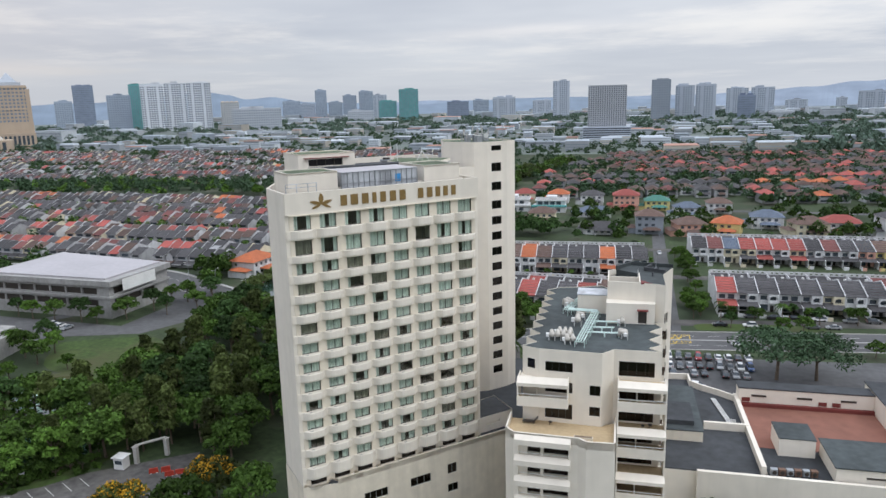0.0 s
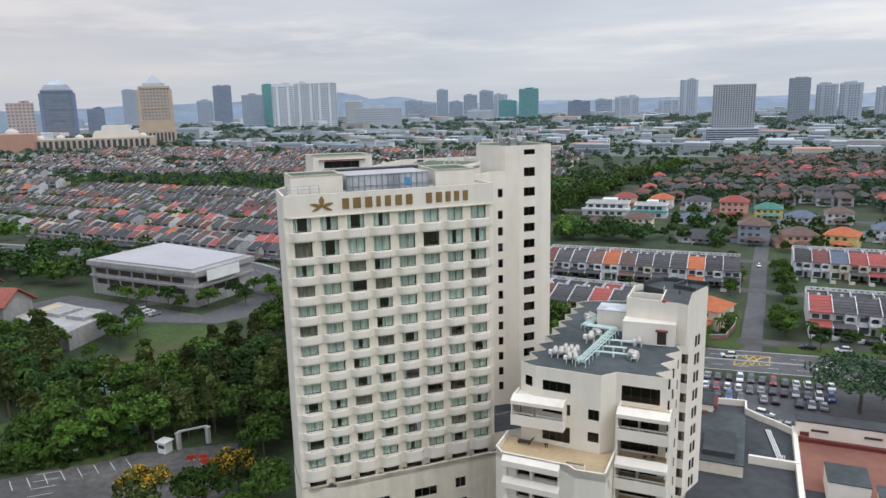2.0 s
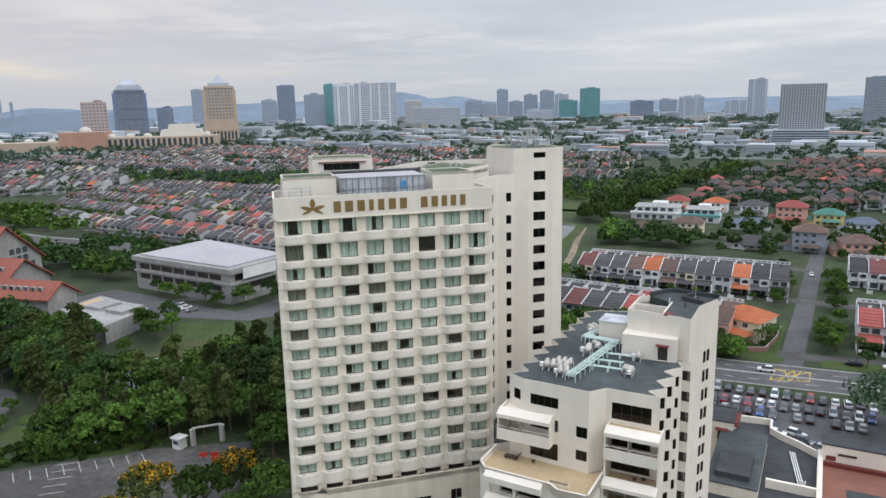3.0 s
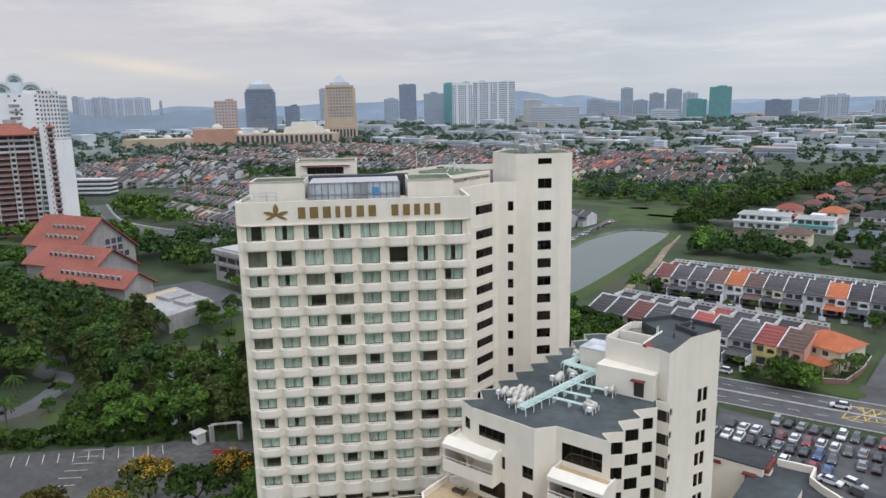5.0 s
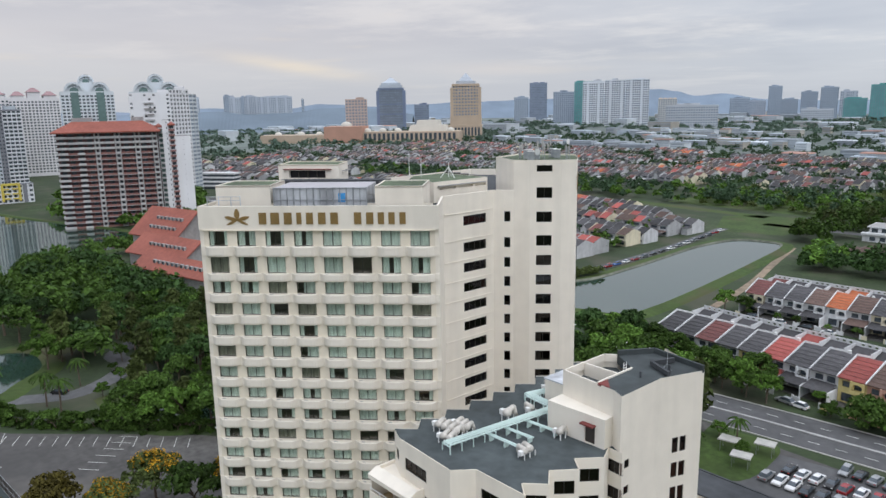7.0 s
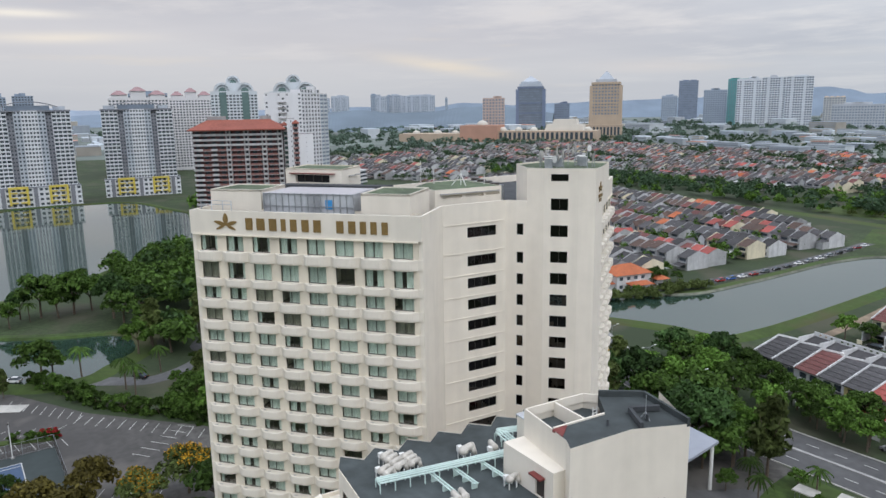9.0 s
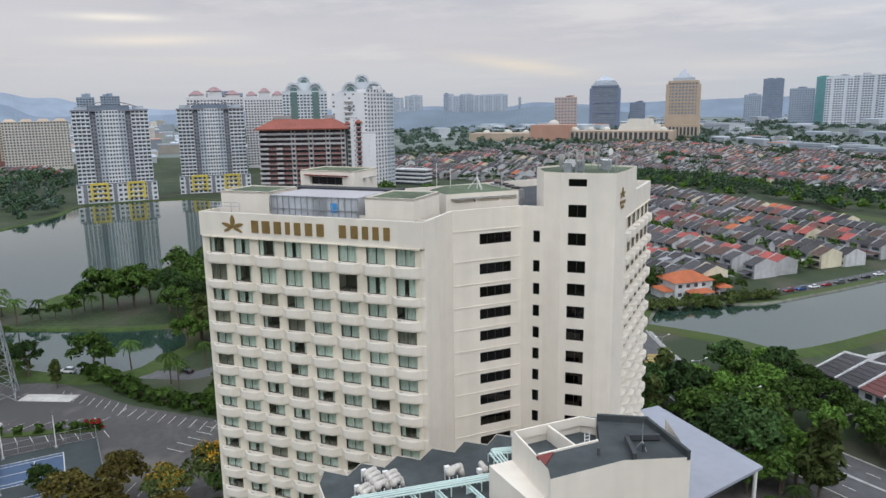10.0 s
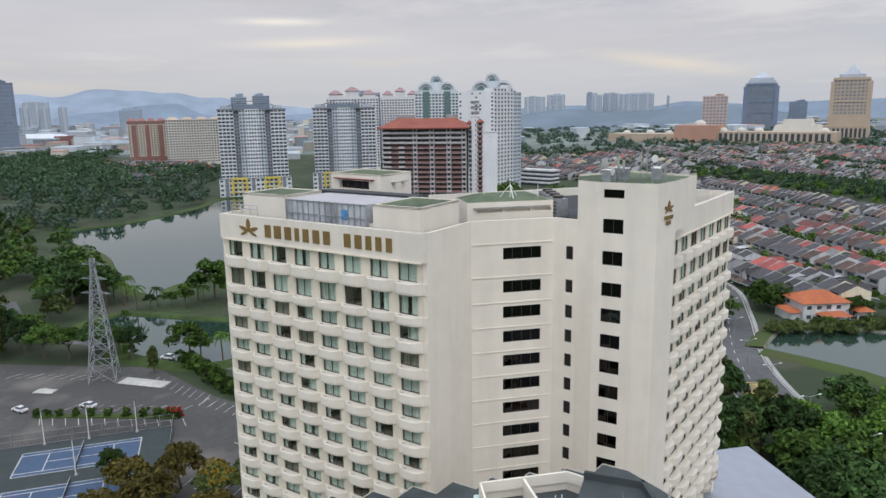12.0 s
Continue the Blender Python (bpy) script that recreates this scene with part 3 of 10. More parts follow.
cuts = [(6.95, 1.45), (8.55, 1.60), (10.35, 1.50), (12.05, 1.10), (13.35, 1.35), (14.95, 1.45), (16.60, 1.45), (19.75, 1.40), (21.35, 1.40), (22.90, 1.25), (24.30, 1.25), (25.75, 1.25)]
roof_sign(O_A, U_A, 1.0, 0, [(a, a + w) for a, w in cuts], 4.2, 56.72, 1.55, "roof_sign")
sd = (T4 - T3).normalized()
small = roof_sign(T3, sd, 0.62, 0, [], 2.6, 60.35, 0.5, "corner_sign")
for z, x0, x1 in ((59.55, 1.55, 3.65), (58.95, 2.0, 3.1)):
    part("sign_block", Geo().box(x0, x1, -0.43, -0.35, z, z + 0.42), M["gold"], small, local=True)
small.location += Vector((sd.y, -sd.x, 0)) * -0.28


# roof-top rooms
def local_box(parent, name, material, o, along, s0, s1, m0, m1, z0, z1, holes=(), lip=0.0):
    """A box in facade coordinates: s along, m inward."""
    out = Vector((along.y, -along.x))
    c = [o + along * s - out * m for s, m in ((s0, m0), (s1, m0), (s1, m1), (s0, m1))]
    g = Geo()
    g.wall(c[0], c[1], z0, z1, holes, 0.35, True)
    for p, q in ((c[1], c[2]), (c[2], c[3]), (c[3], c[0])):
        g.wall(p, q, z0, z1)
    return part(name, g, material, parent), c


def flat_roof(parent, name, c, z, material, inset=0.12):
    mid = sum(c, Vector((0, 0))) / len(c)
    g = Geo()
    g.v.extend((p.x + (mid.x - p.x) * inset / (p - mid).length, p.y + (mid.y - p.y) * inset / (p - mid).length, z) for p in c)
    g.f.append(tuple(range(len(c))))
    return part(name, g, material, parent)


for label, s0, s1, m0, m1, z1 in (("white roof-top screen room with a mossy green roof", 0.4, 8.0, 2.4, 9.0, 61.6), ("white roof-top block with a mossy green roof", 22.4, 28.9, 1.9, 9.7, 61.45)):
    room = thing("roof_room", (*(O_A + U_A * s0), ROOF_Z), label, "roof room")
    _, c = local_box(room, "wall", M["render"], O_A, U_A, s0, s1, m0, m1, ROOF_Z, z1)
    flat_roof(room, "roof", c, z1 - 0.12, M["roof_moss"])
    g = Geo()
    for p, q in zip(c, c[1:] + c[:1]):
        e = (q - p).normalized()
        i = Vector((-e.y, e.x)) * 0.18
        g.prism([p, q, q + i, p + i], z1 - 0.3, z1 + 0.003)
    part("roof_edge", g, M["render"], room)

# caged water tanks behind the parapet
tank = thing("tank_enclosure", (*(O_A + U_A * 8.5), ROOF_Z), "weathered grey sheet enclosure in a steel frame", "enclosure")
_, c = local_box(tank, "sheet_wall", M["louvre"], O_A, U_A, 8.6, 21.2, 2.2, 9.5, ROOF_Z, 61.25)
flat_roof(tank, "roof", c, 61.25, M["roof_white"], 0.0)
for i in range(15):
    s = 8.55 + 12.7 * i / 14
    p = O_A + U_A * s + N_A * -2.12
    part("upright", Geo().bar((p.x, p.y, ROOF_Z), (p.x, p.y, 61.3), 0.10 + 0.06 * (i % 3 == 0)), M["steel"], tank)
for z in (59.6, 61.2):
    p, q = O_A + U_A * 8.5 - N_A * 2.1, O_A + U_A * 21.3 - N_A * 2.1
    part("rail", Geo().bar((p.x, p.y, z), (q.x, q.y, z), 0.09), M["steel"], tank)
p = O_A + U_A * 17.4 - N_A * 2.12
q = p + U_A * 0.95
part("blue_panel", Geo().wall(p, q, 59.3, 60.5), M["blue"], tank, "blue tarpaulin panel")

# lift motor room
lift_c = [Vector((-49.4, 105.4)), Vector((-41.9, 111.2)), Vector((-46.8, 116.1)), Vector((-54.2, 110.3))]
lift = thing("lift_motor_room", (-48, 111, ROOF_Z), "cream lift motor room with a mossy flat roof", "plant room")
g = Geo()
g.wall(lift_c[0], lift_c[1], ROOF_Z, 63.5, [(1.7, 7.4, 61.5, 62.6)], 0.5, False)
for p, q in zip(lift_c[1:], lift_c[2:] + lift_c[:1]):
    g.wall(p, q, ROOF_Z, 63.5)
part("wall", g, M["render"], lift)
# black sheet painted as the shade inside the louvre opening
g = Geo()
e = (lift_c[1] - lift_c[0]).normalized()
i = Vector((-e.y, e.x))
g.wall(lift_c[0] + i * 0.5 + e * 1.6, lift_c[0] + i * 0.5 + e * 7.5, 61.4, 62.7)
part("louvre_opening", g, M["dark"], lift, "near-black sheet for the unlit louvred opening")
for s in (3.1, 4.55, 6.0):
    p = lift_c[0] + e * s + i * 0.3
    part("louvre_post", Geo().bar((p.x, p.y, 61.5), (p.x, p.y, 62.6), 0.12), M["frame"], lift)
p = lift_c[0] + e * 0.9 - i * 0.45
q = lift_c[0] + e * 8.4 - i * 0.45
g = Geo().prism([p, q, q + i * 0.46, p + i * 0.46], 62.75, 62.87, bottom=True)
part("canopy", g, M["maroon"], lift, "thin red-brown canopy")
flat_roof(lift, "roof", lift_c, 63.38, M["roof_moss"])
g = Geo()
for p, q in zip(lift_c, lift_c[1:] + lift_c[:1]):
    ee = (q - p).normalized()
    ii = Vector((-ee.y, ee.x)) * 0.2
    g.prism([p, q, q + ii, p + ii], 63.3, 63.503)
part("roof_edge", g, M["render2"], lift)
for k in (0.35, 0.65):
    p = lift_c[1].lerp(lift_c[2], k)
    dd = (lift_c[2] - lift_c[1]).normalized()
    oo = Vector((dd.y, -dd.x))
    g = Geo().prism([p, p + oo * 0.7, p + oo * 0.7 + dd * 0.9, p + dd * 0.9], 62.3, 62.4, bottom=True)
    part("small_canopy", g, M["concrete"], lift)

# plant room over the stair, with slots under its eaves
vent_c = [Vector((-30.6, 119.9)), Vector((-30.2, 130.4)), Vector((-40.5, 130.4)), Vector((-40.5, 124.0)), Vector((-36.5, 119.9))]
vent = thing("plant_room", (-34, 125, ROOF_Z), "low white plant room with slot vents and mossy roof", "plant room")
g = Geo()
g.wall(vent_c[0], vent_c[1], ROOF_Z, 60.95, [(1.2, 4.2, 59.75, 60.1), (4.6, 7.6, 59.75, 60.1), (8.0, 10.2, 59.75, 60.1)], 0.5, True)
for p, q in zip(vent_c[1:], vent_c[2:] + vent_c[:1]):
    g.wall(p, q, ROOF_Z, 60.95)
part("wall", g, M["render"], vent)
# black sheet laid over the slot backs in place of their shade
g = Geo()
g.face((-31.05, 121, 59.7), (-31.05, 130.2, 59.7), (-31.05, 130.2, 60.15), (-31.05, 121, 60.15))
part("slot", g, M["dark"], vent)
part("eaves", Geo().box(-30.55, -30.05, 120.6, 130.0, 60.25, 60.38), M["concrete"], vent)
flat_roof(vent, "roof", vent_c, 60.9, M["roof_moss"])

# dark roof strip, cooling fans and antennas
deck = thing("roof_walkway", (-40, 112, ROOF_Z), "dark waterproofed roof strip with curled edges", "roof covering")
g = Geo()
c = [O_A + U_A * s - N_A * m for s, m in ((6, 9.9), (22, 9.9), (23, 12.0), (7, 12.0))]
g.prism(c, ROOF_Z, 61.45)
part("membrane", g, M["roof_dark"], deck)


def cooling_unit(x, y, rz):
    u = thing("cooling_fan", (x, y, ROOF_Z), "grey steel cooling unit with round fan", "cooling unit", "roof cooling units", rz=rz)
    part("casing", Geo().box(-1.1, 1.1, -0.8, 0.8, 0.15, 2.4).box(-1.0, 1.0, -0.7, 0.7, 0.0, 0.15), M["steel"], u, local=True)
    part("fan_ring", Geo().tube((0, 0, 2.4), (0, 0, 2.75), 0.72, 0.72, 14), M["frame"], u, local=True)
    for i in range(4):
        part("louvre", Geo().box(-1.0, 1.0, -0.86, -0.8, 0.5 + 0.45 * i, 0.66 + 0.45 * i), M["frame"], u, local=True)
    return u


for i in range(4):
    cooling_unit(-36.5 - 2.6 * i, 133.5 + 0.5 * i, 8)
tripod = thing("lightning_mast", (-34.6, 126.4, 60.9), "white lattice mast with splayed legs", "mast")
for i in range(3):
    t = 2.1 * i
    part("leg", Geo().bar((1.3 * math.cos(t), 1.3 * math.sin(t), 0), (0, 0, 1.6), 0.09), M["white"], tripod, local=True)
part("mast", Geo().tube((0, 0, 0), (0, 0, 2.3), 0.07, 0.04, 6), M["white"], tripod, local=True)
for x, y, h in ((-39.3, 122.4, 3.4), (-38.6, 124.2, 2.8), (-33.4, 129.6, 1.6)):
    pole = thing("aerial_pole", (x, y, 60.9), "thin white aerial pole", "aerial", "roof aerials")
    part("pole", Geo().tube((0, 0, 0), (0, 0, h), 0.05, 0.04, 6), M["white"], pole, local=True)

arng = random.Random(5)
for k in range(24):
    s, m = arng.uniform(0.5, 8.5), arng.uniform(0.8, 9.0)
    p = T1 + (T2 - T1).normalized() * (s - 2.0) + Vector((-0.69, 0.72)) * m
    if not (-34 < p.x < -20.5):
        continue
    kind = arng.random()
    h = arng.uniform(1.2, 2.8)
    if kind < 0.5:
        a = thing("satellite_dish", (p.x, p.y, CORE_Z - 0.25), "round white microwave dish on a steel pole", "dish", "roof antennas", rz=arng.uniform(-60, 120))
        part("pole", Geo().tube((0, 0, 0), (0, 0, h), 0.06, 0.06, 6), M["steel"], a, local=True)
        g, rr = Geo(), arng.uniform(0.35, 0.62)
        g.tube((0, -0.1, h), (0, -0.32, h), rr * 0.35, rr, 14)
        part("dish", g, M["kerb"] if k % 3 else M["white"], a, local=True)
    elif kind < 0.85:
        a = thing("panel_antenna", (p.x, p.y, CORE_Z - 0.25), "white panel antenna on a steel pole", "antenna", "roof antennas", rz=arng.uniform(0, 360))
        part("pole", Geo().tube((0, 0, 0), (0, 0, h + 0.6), 0.05, 0.05, 6), M["steel"], a, local=True)
        part("panel", Geo().box(-0.12, 0.12, -0.24, -0.12, h - 0.7, h + 0.4), M["kerb"], a, local=True)
    else:
        a = thing("equipment_cabinet", (p.x, p.y, CORE_Z - 0.25), "grey steel equipment cabinet", "cabinet", "roof antennas", rz=40)
        part("body", Geo().box(-0.5, 0.5, -0.4, 0.4, 0, 1.3), M["steel"], a, local=True)
        part("cap", Geo().box(-0.56, 0.56, -0.46, 0.46, 1.3, 1.37), M["white"], a, local=True)
wing_room = thing("roof_plant_room", (*(O_B + D_B * 2), ROOF_Z), "roof plant room with orange-brown door panels and blue-grey louvres", "plant room")
local_box(wing_room, "wall", M["louvre"], O_B, D_B, 0.6, 7.6, 2.6, 6.0, ROOF_Z, 60.9)
local_box(wing_room, "door_panel", M["gold"], O_B, D_B, 0.4, 0.58, 2.9, 5.8, ROOF_Z, 60.4)
local_box(wing_room, "louvre_bank", M["roof_sheet"], O_B, D_B, 1.2, 7.0, 2.45, 2.58, ROOF_Z + 0.4, 60.5)
local_box(wing_room, "roof", M["roof_dark"], O_B, D_B, 0.4, 7.8, 2.4, 6.2, 60.9, 61.05)
# pipe frame on the roof's end
frame_thing = thing("roof_pipe_rack", (*(O_A + U_A * 1.5), ROOF_Z), "rusty pipe frame behind the parapet", "frame")
for s in (-0.4, 1.2, 2.9, 4.2):
    p = O_A + U_A * s - N_A * 1.2
    part("post", Geo().bar((p.x, p.y, ROOF_Z), (p.x, p.y, 60.2), 0.10), M["louvre"], frame_thing)
for z in (59.7, 60.2):
    p, q = O_A - U_A * 0.4 - N_A * 1.2, O_A + U_A * 4.3 - N_A * 1.2
    part("rail", Geo().bar((p.x, p.y, z), (q.x, q.y, z), 0.08), M["louvre"], frame_thing)


# ---- the annex block with its saw-tooth sides ----
ANNEX_Z = 36.4
annex = thing("annex", (-2, 112, 0), "cream annex block with saw-tooth sides and grey roof", "building")
left = []
for k in range(9):
    left += [Vector((-12.5 + 0.075 * k, 98.0 + 3.87 * k)), Vector((-10.6 + 0.06 * k, 99.85 + 3.87 * k))]
right = []
for k in range(4):
    right += [Vector((7.0 + 0.2 * k, 98.2 + 3.75 * k - (0.6 if k == 1 else 0))), Vector((5.35 + 0.18 * k, 99.6 + 3.75 * k))]
right[-1] = Vector((6.6, 111.6))
front = [Vector((-10.0, 96.8)), Vector((-1.15, 96.2)), Vector((0.45, 98.2))]
east = [Vector((8.0, 111.5)), Vector((8.0, 118.7)), Vector((10.0, 124.2)), Vector((3.0, 127.5)), Vector((-2.0, 133.5))]
outline = [left[0]] + front + right + east + left[::-1][:-1]

g = Geo()
win_annex = window_set(2.05, 1.45, 1, pane="glass_dark")
win_pair = window_set(0.85, 1.85, 0, pane="glass_dark")
win_small = window_set(0.9, 1.0, 0, pane="glass_dark")
floors = [ANNEX_Z - 2.9 - 3.0 * k for k in range(11)]
inv = annex.matrix_basis.inverted()


def holed(p, q, u0, w, rows, depth=0.22, win=None, z1=ANNEX_Z, z0=0.0, h=None):
    d = (q - p).normalized()
    h = h or 1.45
    g.wall(p, q, z0, z1, [(u0, u0 + w, z, z + h) for z in rows], depth)
    i = Vector((-d.y, d.x))
    for z in rows:
        if win:
            place_window(annex, win, inv @ upright(p + d * u0 + i * 0.1, d, z))


pairs = list(zip(outline, outline[1:] + outline[:1]))
for p, q in pairs:
    if p in right and p.x < q.x and q.y < 112:
        holed(p, q, ((q - p).length - 2.05) / 2, 2.05, [z + 0.25 for z in floors], win=win_annex)
    elif p in left and q in left and p.x > q.x:
        holed(p, q, ((q - p).length - 2.05) / 2, 2.05, [z + 0.25 for z in floors], win=win_annex)
    elif p == east[0]:
        holed(p, q, 0.9, 0.9, [z + 0.6 for z in floors], win=win_small, z1=42.5, h=1.0)
    elif p == east[1]:
        d = (q - p).normalized()
        rows = [z - 0.2 for z in floors]
        g.wall(p, q, 0, 42.5, [(u, u + 0.85, z, z + 1.85) for z in rows for u in (1.9, 2.95)], 0.22)
        for z in rows:
            for u in (1.9, 2.95):
                place_window(annex, win_pair, inv @ upright(p + d * u + Vector((-d.y, d.x)) * 0.1, d, z))
    elif p == left[0]:
        holed(p, q, 0.8, 1.3, [33.2], win=window_set(1.3, 1.45, 0, pane="glass_dark"))
    elif p == front[0]:
        win_l = window_set(3.9, 1.45, 3, pane="glass_dark")
        g.wall(p, q, 0, ANNEX_Z, [(0.9, 4.8, 33.15, 34.6), (0.9, 4.8, 26.0, 28.3), (0.9, 4.8, 30.0, 31.6), (7.2, 8.7, 30.0, 31.5), (7.2, 8.7, 26.9, 28.3)], 0.25)
        d = (q - p).normalized()
        i = Vector((-d.y, d.x)) * 0.1
        place_window(annex, win_l, inv @ upright(p + d * 0.9 + i, d, 33.15))
        place_window(annex, window_set(3.9, 1.6, 3, pane="glass_dark"), inv @ upright(p + d * 0.9 + i, d, 30.0))
        place_window(annex, window_set(3.9, 2.3, 3, pane="glass_dark"), inv @ upright(p + d * 0.9 + i, d, 26.0))
        for z, h in ((30.0, 1.5), (26.9, 1.4)):
            place_window(annex, window_set(1.5, h, 1, pane="glass_dark"), inv @ upright(p + d * 7.2 + i, d, z))
    elif p == front[2]:
        d = (q - p).normalized()
        i = Vector((-d.y, d.x)) * 0.1
        rows = [(32.5, 2.2)] + [(32.4 - 6.5 * k - d, h) for k in range(4) for d, h in ((3.4, 2.3), (6.7, 2.4))]
        g.wall(p, q, 0, ANNEX_Z, [(0.7, 5.6, z, z + h) for z, h in rows], 0.25)
        for z, h in rows:
            place_window(annex, window_set(4.9, h, 3, pane="glass_dark"), inv @ upright(p + d * 0.7 + i, d, z))
    elif p in east[2:]:
        g.wall(p, q, 0, 42.5 if p == east[2] else ANNEX_Z)
    else:
        g.wall(p, q, 0, ANNEX_Z)
part("wall", g, M["render"], annex)
# dark solid core behind the windows stands in for unlit rooms
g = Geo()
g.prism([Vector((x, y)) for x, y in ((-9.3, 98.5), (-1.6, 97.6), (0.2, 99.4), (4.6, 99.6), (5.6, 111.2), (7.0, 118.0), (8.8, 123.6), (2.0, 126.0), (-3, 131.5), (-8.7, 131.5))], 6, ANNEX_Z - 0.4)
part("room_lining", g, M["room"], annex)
g = Geo()
g.v.extend((p.x, p.y, ANNEX_Z - 0.12) for p in outline)
g.f.append(tuple(range(len(outline))))
part("roof", g, M["roof_grey"], annex)
g = Geo()
for p, q in pairs:
    if p.y < 111 and p.x > -10.2:
        e = (q - p).normalized()
        i = Vector((-e.y, e.x))
        g.prism([p + i * 0.01, q + i * 0.01, q + i * 0.09, p + i * 0.09], ANNEX_Z - 0.3, ANNEX_Z + 0.0)
part("roof_edge", g, M["render2"], annex)

# stair and plant tower on the annex roof
tower = thing("annex_roof_tower", (4, 118, ANNEX_Z), "cream stair tower with a sunken grey roof", "stair tower")
tz = 42.55
ring2 = [Vector((-0.8, 113.0)), Vector((6.6, 112.2)), Vector((8.0, 111.5)), Vector((8.0, 118.7)), Vector((10.0, 124.2)), Vector((3.0, 125.4)), Vector((0.4, 121.5)), Vector((-0.8, 120.5))]
g = Geo()
for p, q in zip(ring2, ring2[1:] + ring2[:1]):
    if p not in (ring2[2], ring2[3], ring2[4]):
        g.wall(p, q, ANNEX_Z - 0.1, tz)
part("wall", g, M["render"], tower)
for p, q in ((ring2[7], ring2[0]), (ring2[0], Vector((4.1, 112.47))), (ring2[6], ring2[7])):
    e = (q - p).normalized()
    i = Vector((-e.y, e.x))
    part("parapet", Geo().prism([p + i * 0.02, q + i * 0.02, q + i * 0.18, p + i * 0.18], tz - 0.9, tz - 0.004), M["render"], tower)
# dark membrane turned up along the back edges
for p, q in ((ring2[4], ring2[5]), (ring2[5], ring2[6])):
    e = (q - p).normalized()
    i = Vector((-e.y, e.x))
    part("upstand", Geo().prism([p + i * 0.02, q + i * 0.02, q + i * 0.32, p + i * 0.32], tz - 0.3, tz + 0.55), M["roof_grey"], tower)
part("corner_flashing", Geo().prism([Vector(p) for p in ((4.32, 112.44), (6.0, 112.28), (4.34, 114.2))], tz - 0.2, tz + 0.05), M["maroon"], tower, "rust-red corner flashing")
part("roof_duct", Geo().bar((5.2, 121.2, tz + 0.3), (8.4, 119.6, tz + 0.3), 0.35, 0.5).bar((5.2, 121.2, tz + 0.3), (6.4, 123.9, tz + 0.3), 0.35, 0.5), M["roof_dark"], tower)
for x, y in ((6.3, 117.4), (7.4, 121.3)):
    part("vent_pipe", Geo().tube((x, y, tz - 0.1), (x, y, tz + 0.6), 0.14, None, 8), M["roof_dark"], tower)
g = Geo()
g.prism([Vector(p) for p in ((4.3, 112.46), (6.6, 112.21), (7.995, 111.52), (7.995, 118.7), (9.99, 124.19), (3.0, 125.38), (0.42, 121.5), (4.3, 119.0))], tz - 1.2, tz - 0.06)
part("roof", g, M["roof_grey"], tower)
part("low_roof", Geo().prism([Vector(p) for p in ((-0.7, 113.2), (4.28, 112.5), (4.28, 119.0), (0.5, 121.3), (-0.7, 120.4))], tz - 2.6, tz - 1.6), M["roof_grey"], tower)
part("well_wall", Geo().box(-0.6, 4.2, 116.6, 116.8, tz - 1.6, tz - 0.1).box(4.1, 4.28, 112.7, 118.9, tz - 1.6, tz + 0.1), M["render"], tower)
ladder = part("ladder", Geo().bar((4.0, 117.6, tz - 1.6), (4.0, 117.6, tz + 0.9), 0.06).bar((4.0, 118.1, tz - 1.6), (4.0, 118.1, tz + 0.9), 0.06), M["white"], tower)
for k in range(7):
    part("rung", Geo().bar((4.0, 117.6, tz - 1.4 + 0.33 * k), (4.0, 118.1, tz - 1.4 + 0.33 * k), 0.04), M["white"], tower)
low = thing("annex_lift_room", (3, 112, ANNEX_Z), "low cream lift room with a dark doorway", "plant room")
g = Geo()
c = [Vector(p) for p in ((-0.9, 110.6), (6.5, 110.9), (6.5, 113.4), (-0.9, 113.2))]
g.wall(c[0], c[1], ANNEX_Z - 0.1, 39.6, [(4.9, 6.2, ANNEX_Z, 38.5)], 0.3, False)
for p, q in zip(c[1:], c[2:] + c[:1]):
    g.wall(p, q, ANNEX_Z - 0.1, 39.6)
g.face((-0.9, 110.6, 39.6), (6.5, 110.9, 39.6), (6.5, 113.4, 39.6), (-0.9, 113.2, 39.6))
part("wall", g, M["render"], low)
# solid dark panel stands in for the unlit doorway
part("door", Geo().box(3.9, 5.4, 110.98, 111.05, ANNEX_Z, 38.55), M["frame"], low, "dark panel for the unlit doorway")
part("door_hood", Geo().box(3.8, 5.5, 110.1, 110.75, 38.55, 38.7), M["maroon"], low, "red-brown door hood")
side = thing("annex_store_room", (-3.5, 117, ANNEX_Z), "small white store room beside the stair tower", "store room")
part("wall", Geo().box(-5.6, -0.85, 115.6, 119.5, ANNEX_Z - 0.1, 39.4), M["render"], side)
part("roof", Geo().box(-5.7, -0.75, 115.5, 119.6, 39.4, 39.55), M["louvre"], side)

# duct bridge and air handlers
duct = thing("pipe_bridge", (-3, 105, ANNEX_Z), "pale mint pipe tray on short legs across the roof", "pipe bridge")
